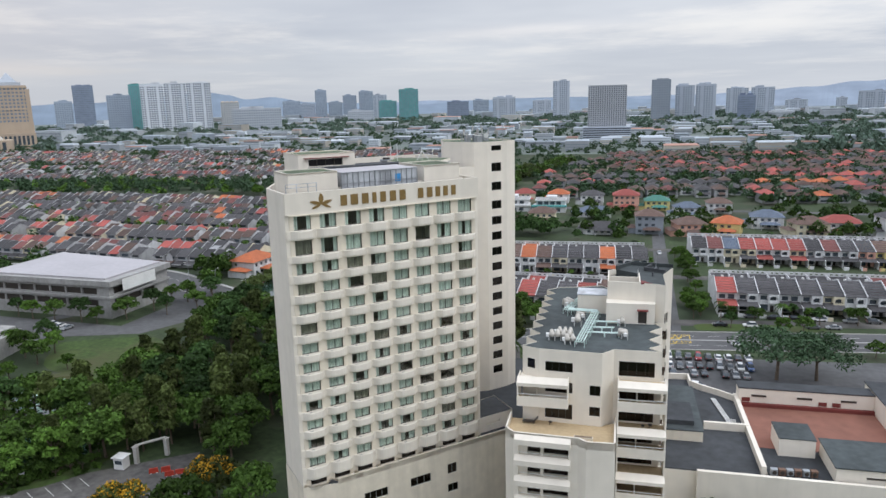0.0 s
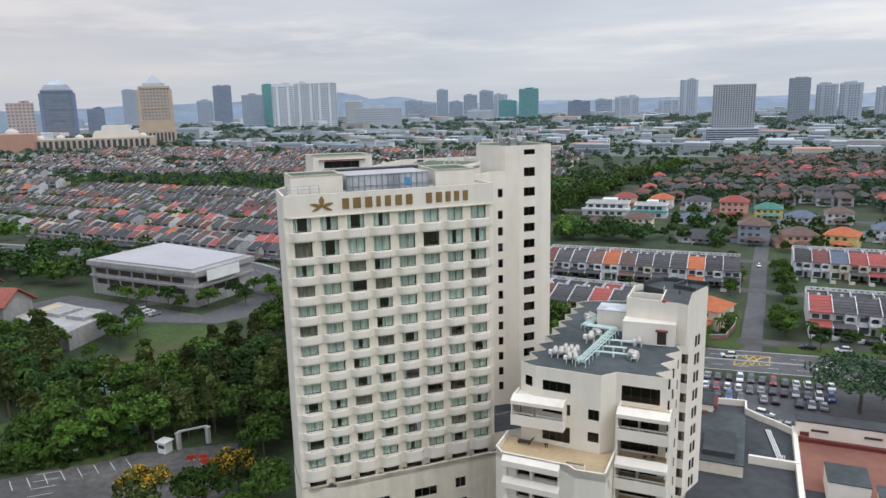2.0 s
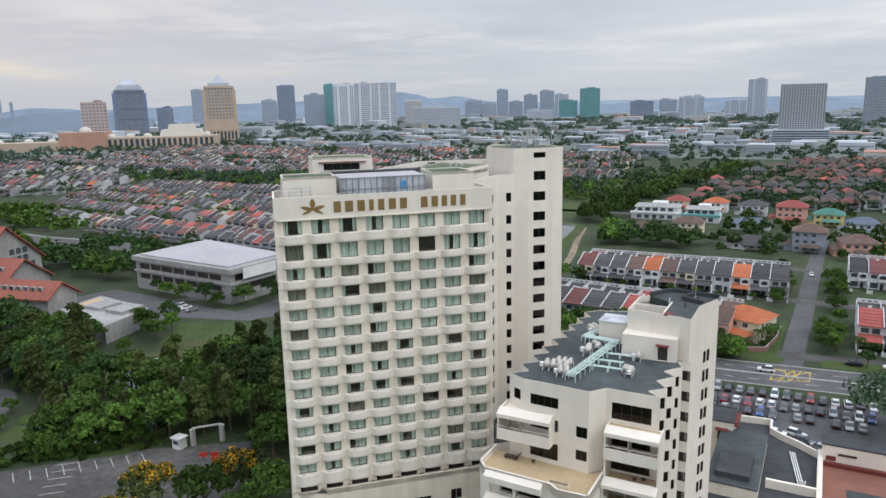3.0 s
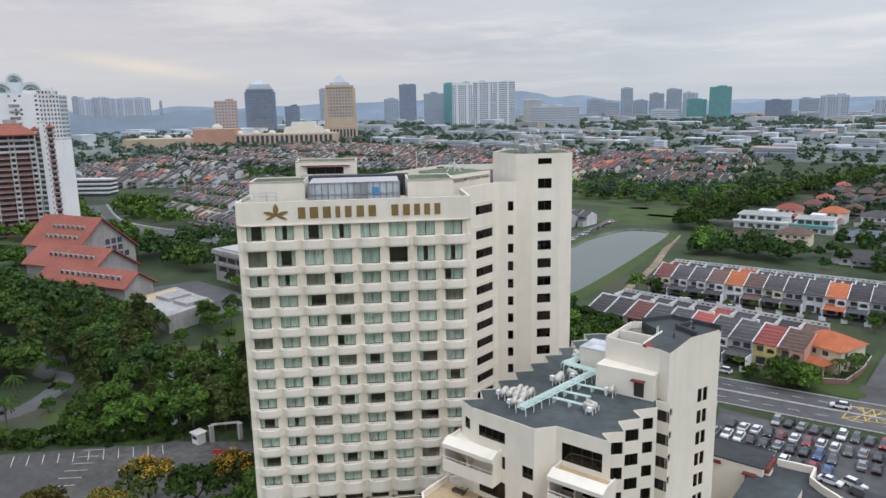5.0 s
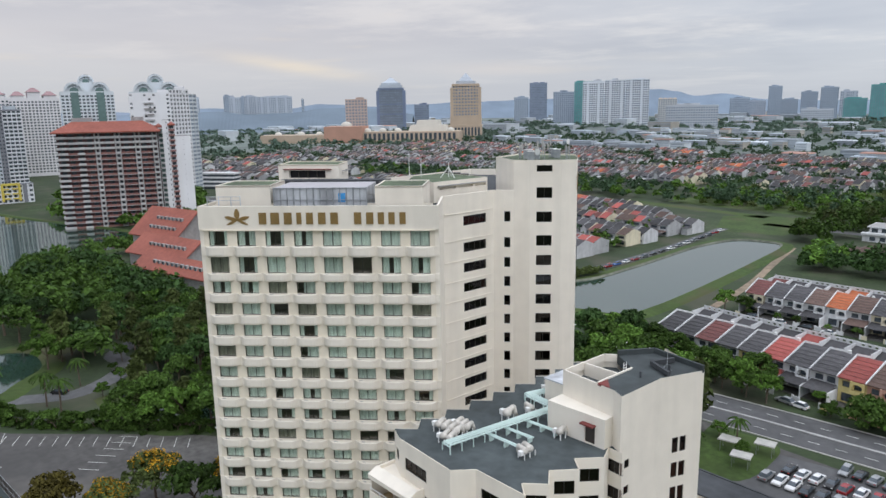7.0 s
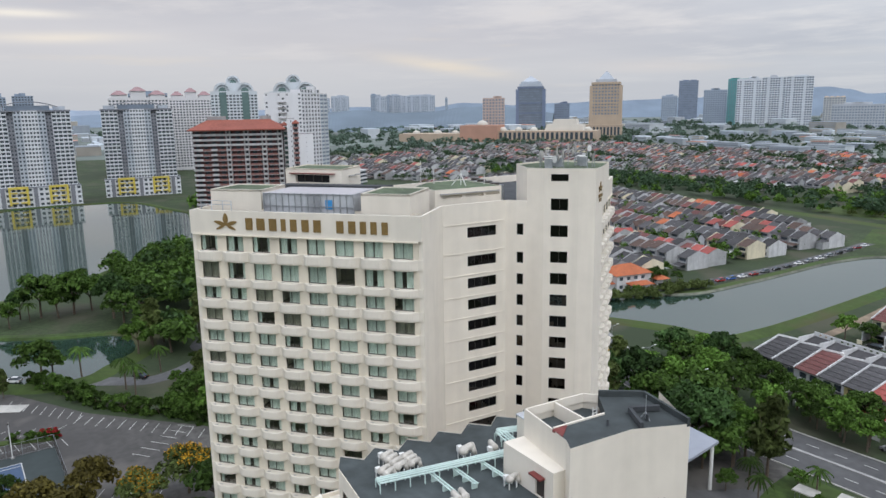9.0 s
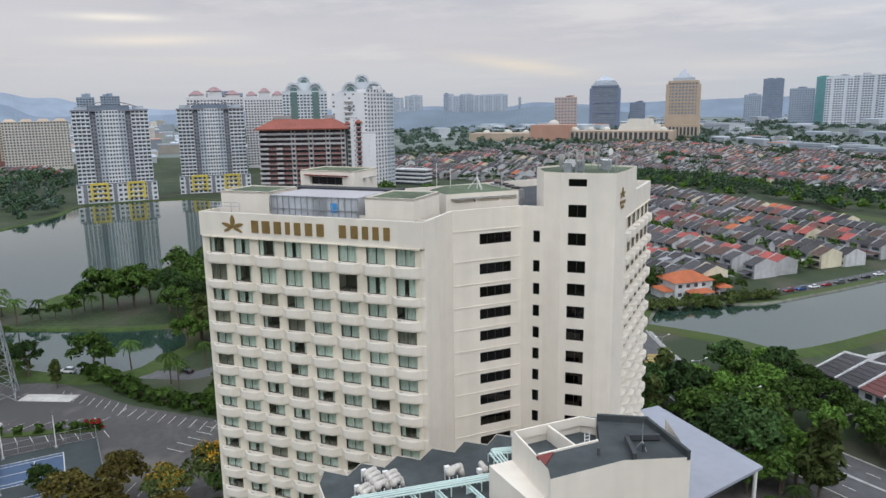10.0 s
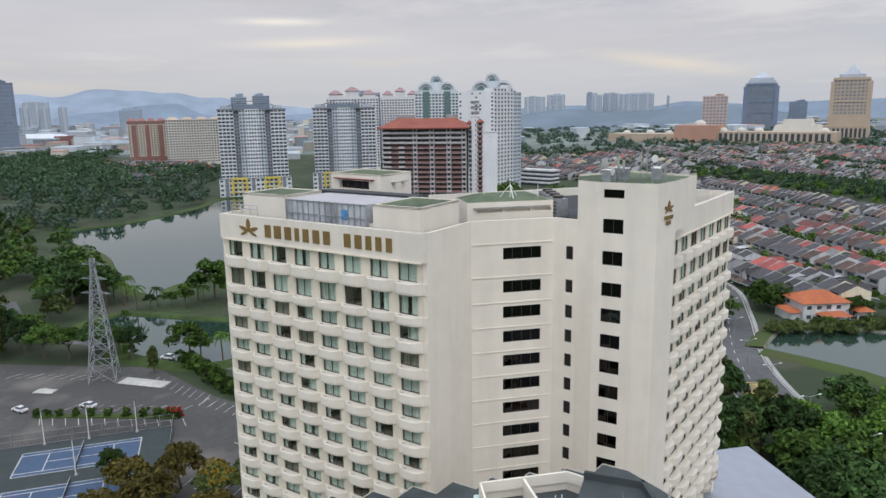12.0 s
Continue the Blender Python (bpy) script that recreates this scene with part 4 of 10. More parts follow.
for k, (a, b) in enumerate((((-4.4, 98.6), (-2.6, 113.6)), ((-7.0, 114.4), (-2.3, 113.9)), ((-7.2, 114.3), (-5.4, 121.0)))):
    a, b = Vector(a), Vector(b)
    e = (b - a).normalized()
    i = Vector((-e.y, e.x))
    for j in (-0.55, -0.15, 0.2, 0.52):
        part("pipe", Geo().tube((*(a + i * j), ANNEX_Z + 0.85), (*(b + i * j), ANNEX_Z + 0.85), 0.095, None, 6), M["mint"], duct)
    n = int((b - a).length / 1.6) + 1
    for s in range(n + 1):
        p = a.lerp(b, s / n)
        part("cross_bar", Geo().bar((*(p - i * 0.75), ANNEX_Z + 0.70), (*(p + i * 0.75), ANNEX_Z + 0.70), 0.10), M["mint"], duct)
        for j in (-0.7, 0.7):
            part("leg", Geo().bar((*(p + i * j), ANNEX_Z - 0.12), (*(p + i * j), ANNEX_Z + 0.7), 0.09), M["mint"], duct)


def air_handler(x, y, rz, n=2, s=1.0):
    u = thing("air_handler", (x, y, ANNEX_Z - 0.12), "white insulated roof fan with swollen round ducts", "fan unit", "annex roof fans", rz=rz)
    for i in range(n):
        x2 = i * 0.95 * s
        g = Geo().ball((x2, 0, 0.95 * s), 0.50 * s, 0.46 * s, 10, 6)
        g.tube((x2, -0.2, 1.0 * s), (x2, 0.85 * s, 1.25 * s), 0.36 * s, 0.33 * s, 10)
        g.ball((x2, 0.9 * s, 1.2 * s), 0.34 * s, 0.38 * s, 8, 5)
        g.tube((x2, 0.9 * s, 1.2 * s), (x2 + 0.15, 1.15 * s, 0.35 * s), 0.32 * s, 0.26 * s, 9)
        part("duct", g, M["white_duct"], u, local=True, smooth=True)
    for i in range(n + 1):
        for y2 in (-0.35, 0.5):
            part("leg", Geo().bar((i * 0.95 * s - 0.45 * s, y2, 0), (i * 0.95 * s - 0.45 * s, y2, 0.75 * s), 0.09), M["white"], u, local=True)
    part("motor", Geo().box(-0.9 * s, -0.45 * s, -0.25, 0.25, 0.6 * s, 1.15 * s), M["white"], u, local=True)
    return u


for x, y, rz, n, s in ((-8.6, 101.2, 5, 4, 0.92), (-7.6, 103.0, 0, 3, 0.85), (-6.2, 99.8, 10, 2, 0.85), (-5.2, 108.6, 0, 1, 1.1), (-4.6, 112.0, 90, 1, 0.85), (2.0, 103.6, 90, 2, 0.85), (1.6, 109.6, 0, 1, 0.85), (-7.2, 118.2, 60, 2, 1.0)):
    air_handler(x, y, rz, n, s)
for a, b in (((-3.6, 103.8), (1.6, 104.0)), ((-3.0, 109.2), (1.4, 109.6)), ((-3.3, 106.2), (0.4, 106.5))):
    run = thing("branch_pipe", (*a, ANNEX_Z), "pale mint branch pipe on low stands", "pipe", "annex branch pipes")
    for j in (0, 0.3):
        part("pipe", Geo().tube((a[0], a[1] + j, ANNEX_Z + 0.5), (b[0], b[1] + j, ANNEX_Z + 0.5), 0.09, None, 6), M["mint"], run)
    for k in (0.1, 0.5, 0.9):
        x, y = a[0] + (b[0] - a[0]) * k, a[1] + (b[1] - a[1]) * k
        part("stand", Geo().box(x - 0.1, x + 0.1, y - 0.15, y + 0.45, ANNEX_Z - 0.12, ANNEX_Z + 0.42), M["mint"], run)
for x, y, z in ((-2, 122, 36.3), (7.0, 121.5, 41.7)):
    tri = thing("aerial_tripod", (x, y, z), "thin steel aerial on a tripod", "aerial", "roof aerials")
    for i in range(3):
        t = 2.1 * i
        part("leg", Geo().bar((1.2 * math.cos(t), 1.2 * math.sin(t), 0), (0, 0, 1.5), 0.06), M["steel"], tri, local=True)
    part("mast", Geo().tube((0, 0, 0), (0, 0, 3.2), 0.05, 0.03, 6), M["steel"], tri, local=True)


# balconies on the annex front
def terrace_module(x0, x1, yf, z, last, floor="tan_floor"):
    """Two storeys of the stepped front: a thick band, a balcony with a solid front, and a terrace below."""
    m = part("balcony", Geo().prism([Vector(p) for p in ((x0, yf), (x1, yf), (x1, 98.6), (x0, 98.6))], z - 0.95, z - 0.45, True, True), M["render"], annex)
    mi = Matrix()
    g = Geo()
    lo, hi, back = z - 0.449, z + 0.12, yf + 1.25
    g.face((x0, yf, lo), (x1, yf, lo), (x1, back, hi), (x0, back, hi))
    g.face((x1, back, lo), (x0, back, lo), (x0, back, hi), (x1, back, hi))
    g.face((x0, yf, lo), (x0, back, hi), (x0, back, lo)).face((x1, yf, lo), (x1, back, lo), (x1, back, hi))
    g.box(x0, x0 + 0.18, back + 0.001, 98.2, lo, z).box(x1 - 0.18, x1, back + 0.001, 98.2, lo, z)
    put("terrace_wall", g.mesh("terrace_wall", M["render"]), m, mi)
    put("floor_tiles", Geo().box(x0 + 0.2, x1 - 0.2, yf + 1.27, 98.1, z - 0.448, z - 0.42).mesh("floor_tiles", M[floor]), m, mi)
    g = Geo()
    g.box(x0, x1, yf + 0.1, 98.2, z - 4.0, z - 3.6).box(x0, x1, yf + 0.1, yf + 0.26, z - 3.599, z - 2.5)
    put("balcony_front", g.mesh("balcony_front", M["render"]), m, mi)
    put("balcony_floor", Geo().box(x0 + 0.05, x1 - 0.05, yf + 0.28, 98.15, z - 3.598, z - 3.57).mesh("balcony_floor", M["tan_floor"]), m, mi)
    g = Geo().bar((x0, yf + 0.18, z - 2.15), (x1, yf + 0.18, z - 2.15), 0.07)
    for k in range(5):
        x = x0 + 0.1 + (x1 - x0 - 0.2) * k / 4
        g.bar((x, yf + 0.18, z - 2.5), (x, yf + 0.18, z - 2.15), 0.05)
    put("rail", g.mesh("rail", M["white"]), m, mi)
    for x in (x0, x1 - 0.2):
        put("end_wall", Geo().box(x + 0.003, x + 0.197, yf + 0.3, 98.3, z - (4.0 if last else 6.9), z - 0.951).mesh("end_wall", M["render"]), m, mi)
    for x in (x0 + 2.6, ):
        put("divider", Geo().box(x, x + 0.12, yf + 1.4, 98.3, z - 3.57, z - 0.952).mesh("divider", M["render"]), m, mi)


terrace_module(-12.95, -5.7, 94.5, 32.4, True, "render")
for k in range(4):
    terrace_module(1.05, 7.65, 95.1 - 0.8 * k, 32.4 - 6.5 * k, False)
corner = thing("terrace_bench", (-3.4, 91.6, 25.4), "low cream planter box on the tan terrace", "planter")
part("body", Geo().box(-1.3, 1.3, -0.35, 0.35, 0, 0.5), M["render2"], corner, local=True)
part("soil", Geo().box(-1.2, 1.2, -0.26, 0.26, 0.5, 0.53), M["soil"], corner, local=True)
for k, (x, y, z) in enumerate(((4.6, 96.6, 25.5), (5.6, 97.0, 25.5), (-8.2, 95.6, 25.42))):
    st = thing("terrace_stool", (x, y, z), "small dark outdoor stool on the terrace", "stool", "terrace stools")
    part("seat", Geo().tube((0, 0, 0.40), (0, 0, 0.48), 0.28, None, 10), M["frame"], st, local=True)
    for i in range(3):
        part("leg", Geo().bar((0.2 * math.cos(2.1 * i), 0.2 * math.sin(2.1 * i), 0), (0.15 * math.cos(2.1 * i), 0.15 * math.sin(2.1 * i), 0.4), 0.05), M["frame"], st, local=True)
chair = thing("terrace_lounger", (-11.3, 95.6, 25.42), "dark folded lounger on the tan terrace", "lounger")
part("seat", Geo().box(-0.9, 0.9, -0.35, 0.35, 0.25, 0.4), M["frame"], chair, local=True)
part("backrest", Geo().bar((0.7, 0, 0.35), (1.3, 0, 1.0), 0.65, 0.12), M["frame"], chair, local=True)
for x, y in ((-0.7, -0.25), (-0.7, 0.25), (0.7, -0.25), (0.7, 0.25)):
    part("leg", Geo().box(x - 0.04, x + 0.04, y - 0.04, y + 0.04, 0, 0.26), M["frame"], chair, local=True)

# the lower step of the annex, with its tan roof terrace
step = thing("annex_lower_wing", (-6, 92, 0), "cream lower wing with balconies under a tan roof terrace", "building wing")
TZ = 25.4
ring3 = [Vector(p) for p in ((-14.2, 97.0), (-14.2, 92.0), (-12.9, 90.6), (-4.0, 90.3), (-2.9, 89.4), (0.9, 89.6), (1.0, 98.1), (-1.1, 96.3))]
g = Geo()
rows = [23.0 - 3.1 * k for k in range(7)]
g.wall(ring3[0], ring3[1], 0, TZ + 0.9)
g.wall(ring3[1], ring3[2], 0, TZ + 0.9)
g.wall(ring3[2], ring3[3], 0, TZ + 0.9, [(0.7, 7.6, z, z + 1.65) for z in rows], 1.5)
g.wall(ring3[3], ring3[4], 0, TZ + 0.9)
g.wall(ring3[4], ring3[5], 0, TZ + 0.9)
g.wall(ring3[5], ring3[6], 0, TZ + 0.9, [(1.6, 2.5, z + 0.2, z + 1.6) for z in rows], 0.3)
part("wall", g, M["render"], step)
g = Geo()
g.v.extend((p.x, p.y, TZ) for p in ring3)
g.f.append(tuple(range(len(ring3))))
part("terrace", g, M["tan_floor"], step, "tan tiled roof terrace")
g = Geo()
for p, q in list(zip(ring3, ring3[1:]))[:6]:
    e = (q - p).normalized()
    i = Vector((-e.y, e.x)) * 0.25
    g.prism([p, q, q + i, p + i][::1], TZ - 0.2, TZ + 0.903)
part("terrace_wall", g, M["render"], step)
g = Geo()
g.box(-12.6, -2.5, 92.3, 96.0, 2, TZ - 0.4)
part("room_lining", g, M["room"], step)
for z in rows:
    w = window_set(6.9, 1.65, 4, pane="glass_dark")
    d = (ring3[3] - ring3[2]).normalized()
    place_window(step, w, step.matrix_basis.inverted() @ upright(ring3[2] + d * 0.7 + Vector((-d.y, d.x)) * 1.3, d, z))
    p, q = ring3[2] + d * 0.7, ring3[2] + d * 7.6
    part("rail", Geo().bar((p.x, p.y + 0.1, z + 0.35), (q.x, q.y + 0.1, z + 0.35), 0.06), M["white"], step)
    m = p.lerp(q, 0.47)
    part("pier", Geo().box(m.x - 0.2, m.x + 0.2, m.y + 0.35, m.y + 1.3, z - 0.02, z + 1.67), M["render"], step)
    m = p.lerp(q, 0.10)
    part("pier", Geo().box(m.x - 0.7, m.x + 0.5, m.y + 0.5, m.y + 1.3, z - 0.02, z + 1.67), M["render"], step)
    w = window_set(0.9, 1.4, 0, pane="glass_dark")
    d = (ring3[6] - ring3[5]).normalized()
    place_window(step, w, step.matrix_basis.inverted() @ upright(ring3[5] + d * 1.6 + Vector((-d.y, d.x)) * 0.15, d, z + 0.2))


d = (ring3[3] - ring3[2]).normalized()
n = Vector((d.y, -d.x))
p, q = ring3[2] + d * 0.2 + n * 0.003, ring3[2] + d * 7.9 + n * 0.003
for z in rows:
    o = n * 0.75
    g = Geo()
    g.face((p.x, p.y, z + 1.75), (q.x, q.y, z + 1.75), (q.x + o.x, q.y + o.y, z + 1.75), (p.x + o.x, p.y + o.y, z + 1.75))
    g.face((p.x + o.x, p.y + o.y, z + 1.75), (q.x + o.x, q.y + o.y, z + 1.75), (q.x + o.x, q.y + o.y, z + 2.55), (p.x + o.x, p.y + o.y, z + 2.55))
    g.face((p.x + o.x, p.y + o.y, z + 2.55), (q.x + o.x, q.y + o.y, z + 2.55), (q.x, q.y, z + 3.05), (p.x, p.y, z + 3.05))
    for e in (p, q):
        g.face((e.x, e.y, z + 1.75), (e.x + o.x, e.y + o.y, z + 1.75), (e.x + o.x, e.y + o.y, z + 2.55), (e.x, e.y, z + 3.05))
    part("sloped_band", g, M["render"], step)


# ---- the podium and the low hall ----
podium = thing("podium", (-30, 100, 0), "cream hotel podium with strip windows and dark flat roof", "podium")
P = [Vector(p) for p in ((-51.3, 97.45), (-45.25, 90.85), (-40.4, 93.2), (-22.3, 110.2), (-13.4, 119.0), (-11.9, 131.0), (-14.0, 152.0), (-24, 152.0))]
PZ = 13.9
g = Geo()
g.wall(P[0], P[1], 0, PZ + 0.1)
g.wall(P[1], P[2], 0, PZ + 0.1)
holes = [(4.2, 8.3, 9.3, 10.8), (12.4, 16.2, 9.3, 10.9), (19.4, 21.2, 9.6, 11.4), (10.0, 14.0, 5.2, 6.8), (19.4, 21.4, 6.2, 7.7)]
g.wall(P[2], P[3], 0, PZ + 0.75, holes, 0.35)
g.wall(P[3], P[4], 0, PZ + 0.75, [(8.2, 10.4, 4.4, 5.6)], 0.35)
g.wall(P[4], P[5], 0, PZ + 0.75)
g.wall(P[5], P[6], 0, PZ + 0.3)
part("wall", g, M["render2"], podium)
g = Geo()
d = (P[3] - P[2]).normalized()
i = Vector((-d.y, d.x))
g.prism([P[2] + i * 1.2 + d, P[3] + i * 1.2 - d, P[3] + i * 4 - d, P[2] + i * 4 + d], 0, PZ - 0.3)
part("room_lining", g, M["room"], podium)
for u0, u1, z0, z1 in holes:
    place_window(podium, window_set(u1 - u0, z1 - z0, max(1, int(u1 - u0) - 1), frame="frame_pale", pane="glass_dark"), podium.matrix_basis.inverted() @ upright(P[2] + d * u0 + i * 0.15, d, z0))
g = Geo()
g.v.extend((p.x, p.y, PZ) for p in P)
g.f.append(tuple(range(len(P))))
part("roof", g, M["roof_dark"], podium)
g = Geo()
for p, q in zip(P[2:6], P[3:7]):
    e = (q - p).normalized()
    k = Vector((-e.y, e.x)) * 0.25
    g.prism([p, q, q + k, p + k], PZ - 0.1, PZ + 0.753)
part("parapet", g, M["render2"], podium)
kiosk = thing("podium_roof_room", (-19, 117, PZ), "small cream roof room with a dark flat roof", "roof room")
c = [Vector(p) for p in ((-22.6, 113.2), (-17.0, 118.6), (-21.2, 124.0), (-26.0, 118.5))]
g = Geo()
g.wall(c[0], c[1], PZ, PZ + 2.9, [(2.2, 5.0, PZ + 1.2, PZ + 1.75)], 0.3, True)
for p, q in zip(c[1:], c[2:] + c[:1]):
    g.wall(p, q, PZ, PZ + 2.9)
part("wall", g, M["render"], kiosk)
flat_roof(kiosk, "roof", c, PZ + 2.85, M["roof_dark"])

hall = thing("banquet_hall", (35, 135, 0), "low cream hall with a red-brown roof and dark edges", "hall")
g = Geo()
g.box(26.0, 52.0, 116.4, 149.0, 0, 8.8)
part("wall", g, M["render"], hall)
part("low_roof", Geo().box(26.1, 51.9, 116.5, 127.45, 8.8, 8.95), M["roof_dark"], hall)
part("main_roof", Geo().box(25.8, 50.5, 127.5, 146.0, 8.8, 9.0), M["roof_brown"], hall, "red-brown painted flat roof")
part("rear_wall", Geo().box(25.6, 51.5, 146.0, 149.4, 8.8, 12.6), M["render"], hall)
part("rear_roof", Geo().box(25.4, 51.8, 145.9, 149.6, 12.6, 12.85), M["roof_dark"], hall)
part("gutter", Geo().box(25.8, 50.6, 145.2, 145.98, 9.0, 9.7), M["maroon"], hall)
for x in (28.0, 36.5, 44.5):
    part("slot_window", Geo().box(x, x + 2.8, 145.86, 145.99, 11.0, 11.4), M["frame"], hall)
for x in (26.2, 40.5, 43.0):
    part("grille", Geo().box(x, x + 1.5, 145.84, 145.99, 9.9, 10.7), M["maroon"], hall)
part("side_parapet", Geo().box(25.0, 25.8, 118.0, 149.0, 8.0, 10.2), M["render"], hall)
part("front_block", Geo().box(36.0, 60.0, 117.0, 126.8, 8.8, 11.6), M["render"], hall)
part("front_block_roof", Geo().box(35.8, 60.2, 116.8, 127.4, 11.6, 11.8), M["roof_grey"], hall)
part("stair_box", Geo().box(29.0, 34.9, 125.0, 131.5, 8.8, 12.2), M["render"], hall)
part("stair_box_roof", Geo().box(28.9, 35.0, 124.9, 131.6, 12.2, 12.35), M["roof_grey"], hall)
part("east_wing", Geo().box(50.5, 75.0, 116.0, 152.0, 0, 13.2), M["render"], hall)
part("east_wing_roof", Geo().box(50.3, 75.2, 115.8, 152.2, 13.2, 13.4), M["roof_dark"], hall)
for x in (40.5, 46.5):
    part("slot_window", Geo().box(x, x + 3.0, 116.9, 117.02, 10.1, 10.4), M["frame"], hall)

links_b = thing("link_block", (15, 140, 0), "low service block with stepped dark flat roofs", "service block")
LINK = [(8.5, 117.4), (25.0, 117.4), (25.0, 148.0), (22.0, 150.6), (19.0, 152.6), (16.9, 154.6), (16.8, 158.6), (8.5, 158.0)]
part("wall", Geo().prism([Vector(p) for p in LINK], 0, 8.6), M["render"], links_b)
part("roof", Geo().prism([Vector(p) for p in LINK], 8.6, 8.8, True, True), M["roof_dark"], links_b)
# taller rear block with its own dark roof, a red-awninged door and a red hood
part("rear_block", Geo().box(-9.0, 11.0, 148.2, 155.4, 0, 12.4), M["render"], links_b)
part("rear_coping", Geo().box(-9.1, 11.1, 148.1, 148.45, 12.4, 12.62).box(10.75, 11.1, 148.45, 155.5, 12.4, 12.62).box(-9.1, 10.75, 155.15, 155.5, 12.4, 12.62), M["roof_dark"], links_b)
part("rear_roof", Geo().box(-9.0, 10.75, 148.45, 155.15, 12.4, 12.5), M["roof_dark"], links_b)
part("door", Geo().box(8.3, 9.9, 148.1, 148.2, 8.8, 10.9), M["frame"], links_b)
part("awning", Geo().box(7.9, 10.2, 147.2, 148.19, 11.0, 11.25, 0.92), M["maroon"], links_b, "small maroon awning over the door")
part("awning", Geo().box(2.4, 4.4, 147.8, 148.19, 11.4, 11.9, 0.9), M["maroon"], links_b, "small maroon hood on the wall")
part("side_hood", Geo().box(11.0, 11.7, 149.0, 154.6, 11.4, 12.2, 0.9), M["maroon"], links_b, "maroon hood along the block's side")
part("upper_block", Geo().box(9.0, 16.8, 128.0, 149.2, 8.8, 10.8), M["render2"], links_b)
part("upper_roof", Geo().box(8.9, 16.9, 127.9, 149.3, 10.8, 11.0), M["roof_grey"], links_b)
part("tank_room", Geo().box(10.2, 15.4, 130.0, 138.5, 11.0, 11.9), M["roof_dark"], links_b)
part("dividing_wall", Geo().box(17.6, 25.6, 133.6, 134.2, 8.8, 10.3), M["render"], links_b)
part("front_wall", Geo().box(14.6, 60.0, 115.6, 116.3, 0, 9.6), M["render"], links_b)
g = Geo()
pts = [(11.1, 158.1), (16.9, 158.7), (17.0, 154.7), (19.1, 152.7), (22.1, 150.7), (25.1, 148.1), (27.0, 146.0)]
for a, b in zip(pts, pts[1:]):
    g.bar((*a, 9.0), (*b, 9.0), 0.4, 2.2)
part("curved_wall", g, M["render"], links_b)
for k in range(6):
    ac = thing("condenser_unit", (26.9 + 1.25 * k, 117.9 + 0.1 * k, 8.95), "rusty grey air-conditioning condenser on the flat roof", "condenser", "hall condensers", rz=4)
    part("casing", Geo().box(-0.52, 0.52, -0.42, 0.42, 0.12, 1.15), M["rust"] if k % 2 else M["steel"], ac, local=True)
    part("fan_guard", Geo().tube((0, -0.43, 0.62), (0, -0.47, 0.62), 0.36, None, 12), M["frame"], ac, local=True)
    part("feet", Geo().box(-0.5, -0.38, -0.4, 0.4, 0, 0.12).box(0.38, 0.5, -0.4, 0.4, 0, 0.12), M["frame"], ac, local=True)
run = thing("roof_pipe", (21, 140, 8.8), "white pipes along the service block roof", "pipe")
for j in range(3):
    part("pipe", Geo().tube((22.6 + 0.35 * j, 135.0, 9.1), (20.6 + 0.35 * j, 148.0, 9.1), 0.11, None, 6), M["white"], run)
    part("pipe_riser", Geo().tube((22.6 + 0.35 * j, 135.0, 8.8), (22.6 + 0.35 * j, 135.0, 10.6), 0.11, None, 6), M["white"], run)
porch = thing("entrance_canopy", (-40, 170, 0), "wide blue-grey metal sheet canopy roof", "canopy")
g = Geo()
pc = [Vector(p) for p in ((-43.0, 161.0), (-25.0, 158.5), (-29.0, 178.5), (-57.0, 179.5), (-57.0, 173.0))]
g.prism(pc, 9.6, 10.1, True, True)
part("roof", g, M["roof_sheet"], porch)
for p in pc:
    q = p.lerp(Vector((-40, 171)), 0.08)
    part("column", Geo().tube((q.x, q.y, 0), (q.x, q.y, 9.6), 0.35, None, 10), M["white"], porch)


# ---- the land ----
def inside(x, y, poly):
    hit = False
    for (x1, y1), (x2, y2) in zip(poly, poly[1:] + poly[:1]):
        if (y1 > y) != (y2 > y) and x < (x2 - x1) * (y - y1) / (y2 - y1) + x1:
            hit = not hit
    return hit


def near_line(x, y, pts, r):
    for (x1, y1), (x2, y2) in zip(pts, pts[1:]):
        dx, dy = x2 - x1, y2 - y1
        t = max(0.0, min(1.0, ((x - x1) * dx + (y - y1) * dy) / (dx * dx + dy * dy)))
        if (x - x1 - t * dx) ** 2 + (y - y1 - t * dy) ** 2 < r * r:
            return True
    return False


def smooth_line(pts, n=6):
    """A rounded line through the points."""
    out = []
    for i in range(len(pts) - 1):
        p0, p1, p2, p3 = (Vector(pts[max(0, min(len(pts) - 1, j))]) for j in (i - 1, i, i + 1, i + 2))
        for k in range(n):
            t = k / n
            out.append(0.5 * ((2 * p1) + (p2 - p0) * t + (2 * p0 - 5 * p1 + 4 * p2 - p3) * t * t + (3 * p1 - p0 - 3 * p2 + p3) * t ** 3))
    return out + [Vector(pts[-1])]


def ribbon(g, pts, a, b, z, z2=None):
    """A strip along a line, from offset a to offset b on its left."""
    rows = []
    for i, p in enumerate(pts):
        d = (pts[min(i + 1, len(pts) - 1)] - pts[max(i - 1, 0)]).normalized()
        s = Vector((-d.y, d.x))
        rows.append((p + s * a, p + s * b))
    for (p, q), (r, t) in zip(rows, rows[1:]):
        g.face((p.x, p.y, z), (r.x, r.y, z), (t.x, t.y, z if z2 is None else z2), (q.x, q.y, z if z2 is None else z2))
    return g


def flat(poly, z):
    g = Geo()
    g.v.extend((p[0], p[1], z) for p in poly)
    g.f.append(tuple(range(len(poly))))
    return g


g = Geo()
g.box(-7600, 5200, -3200, 6400, -2.0, 0.0)
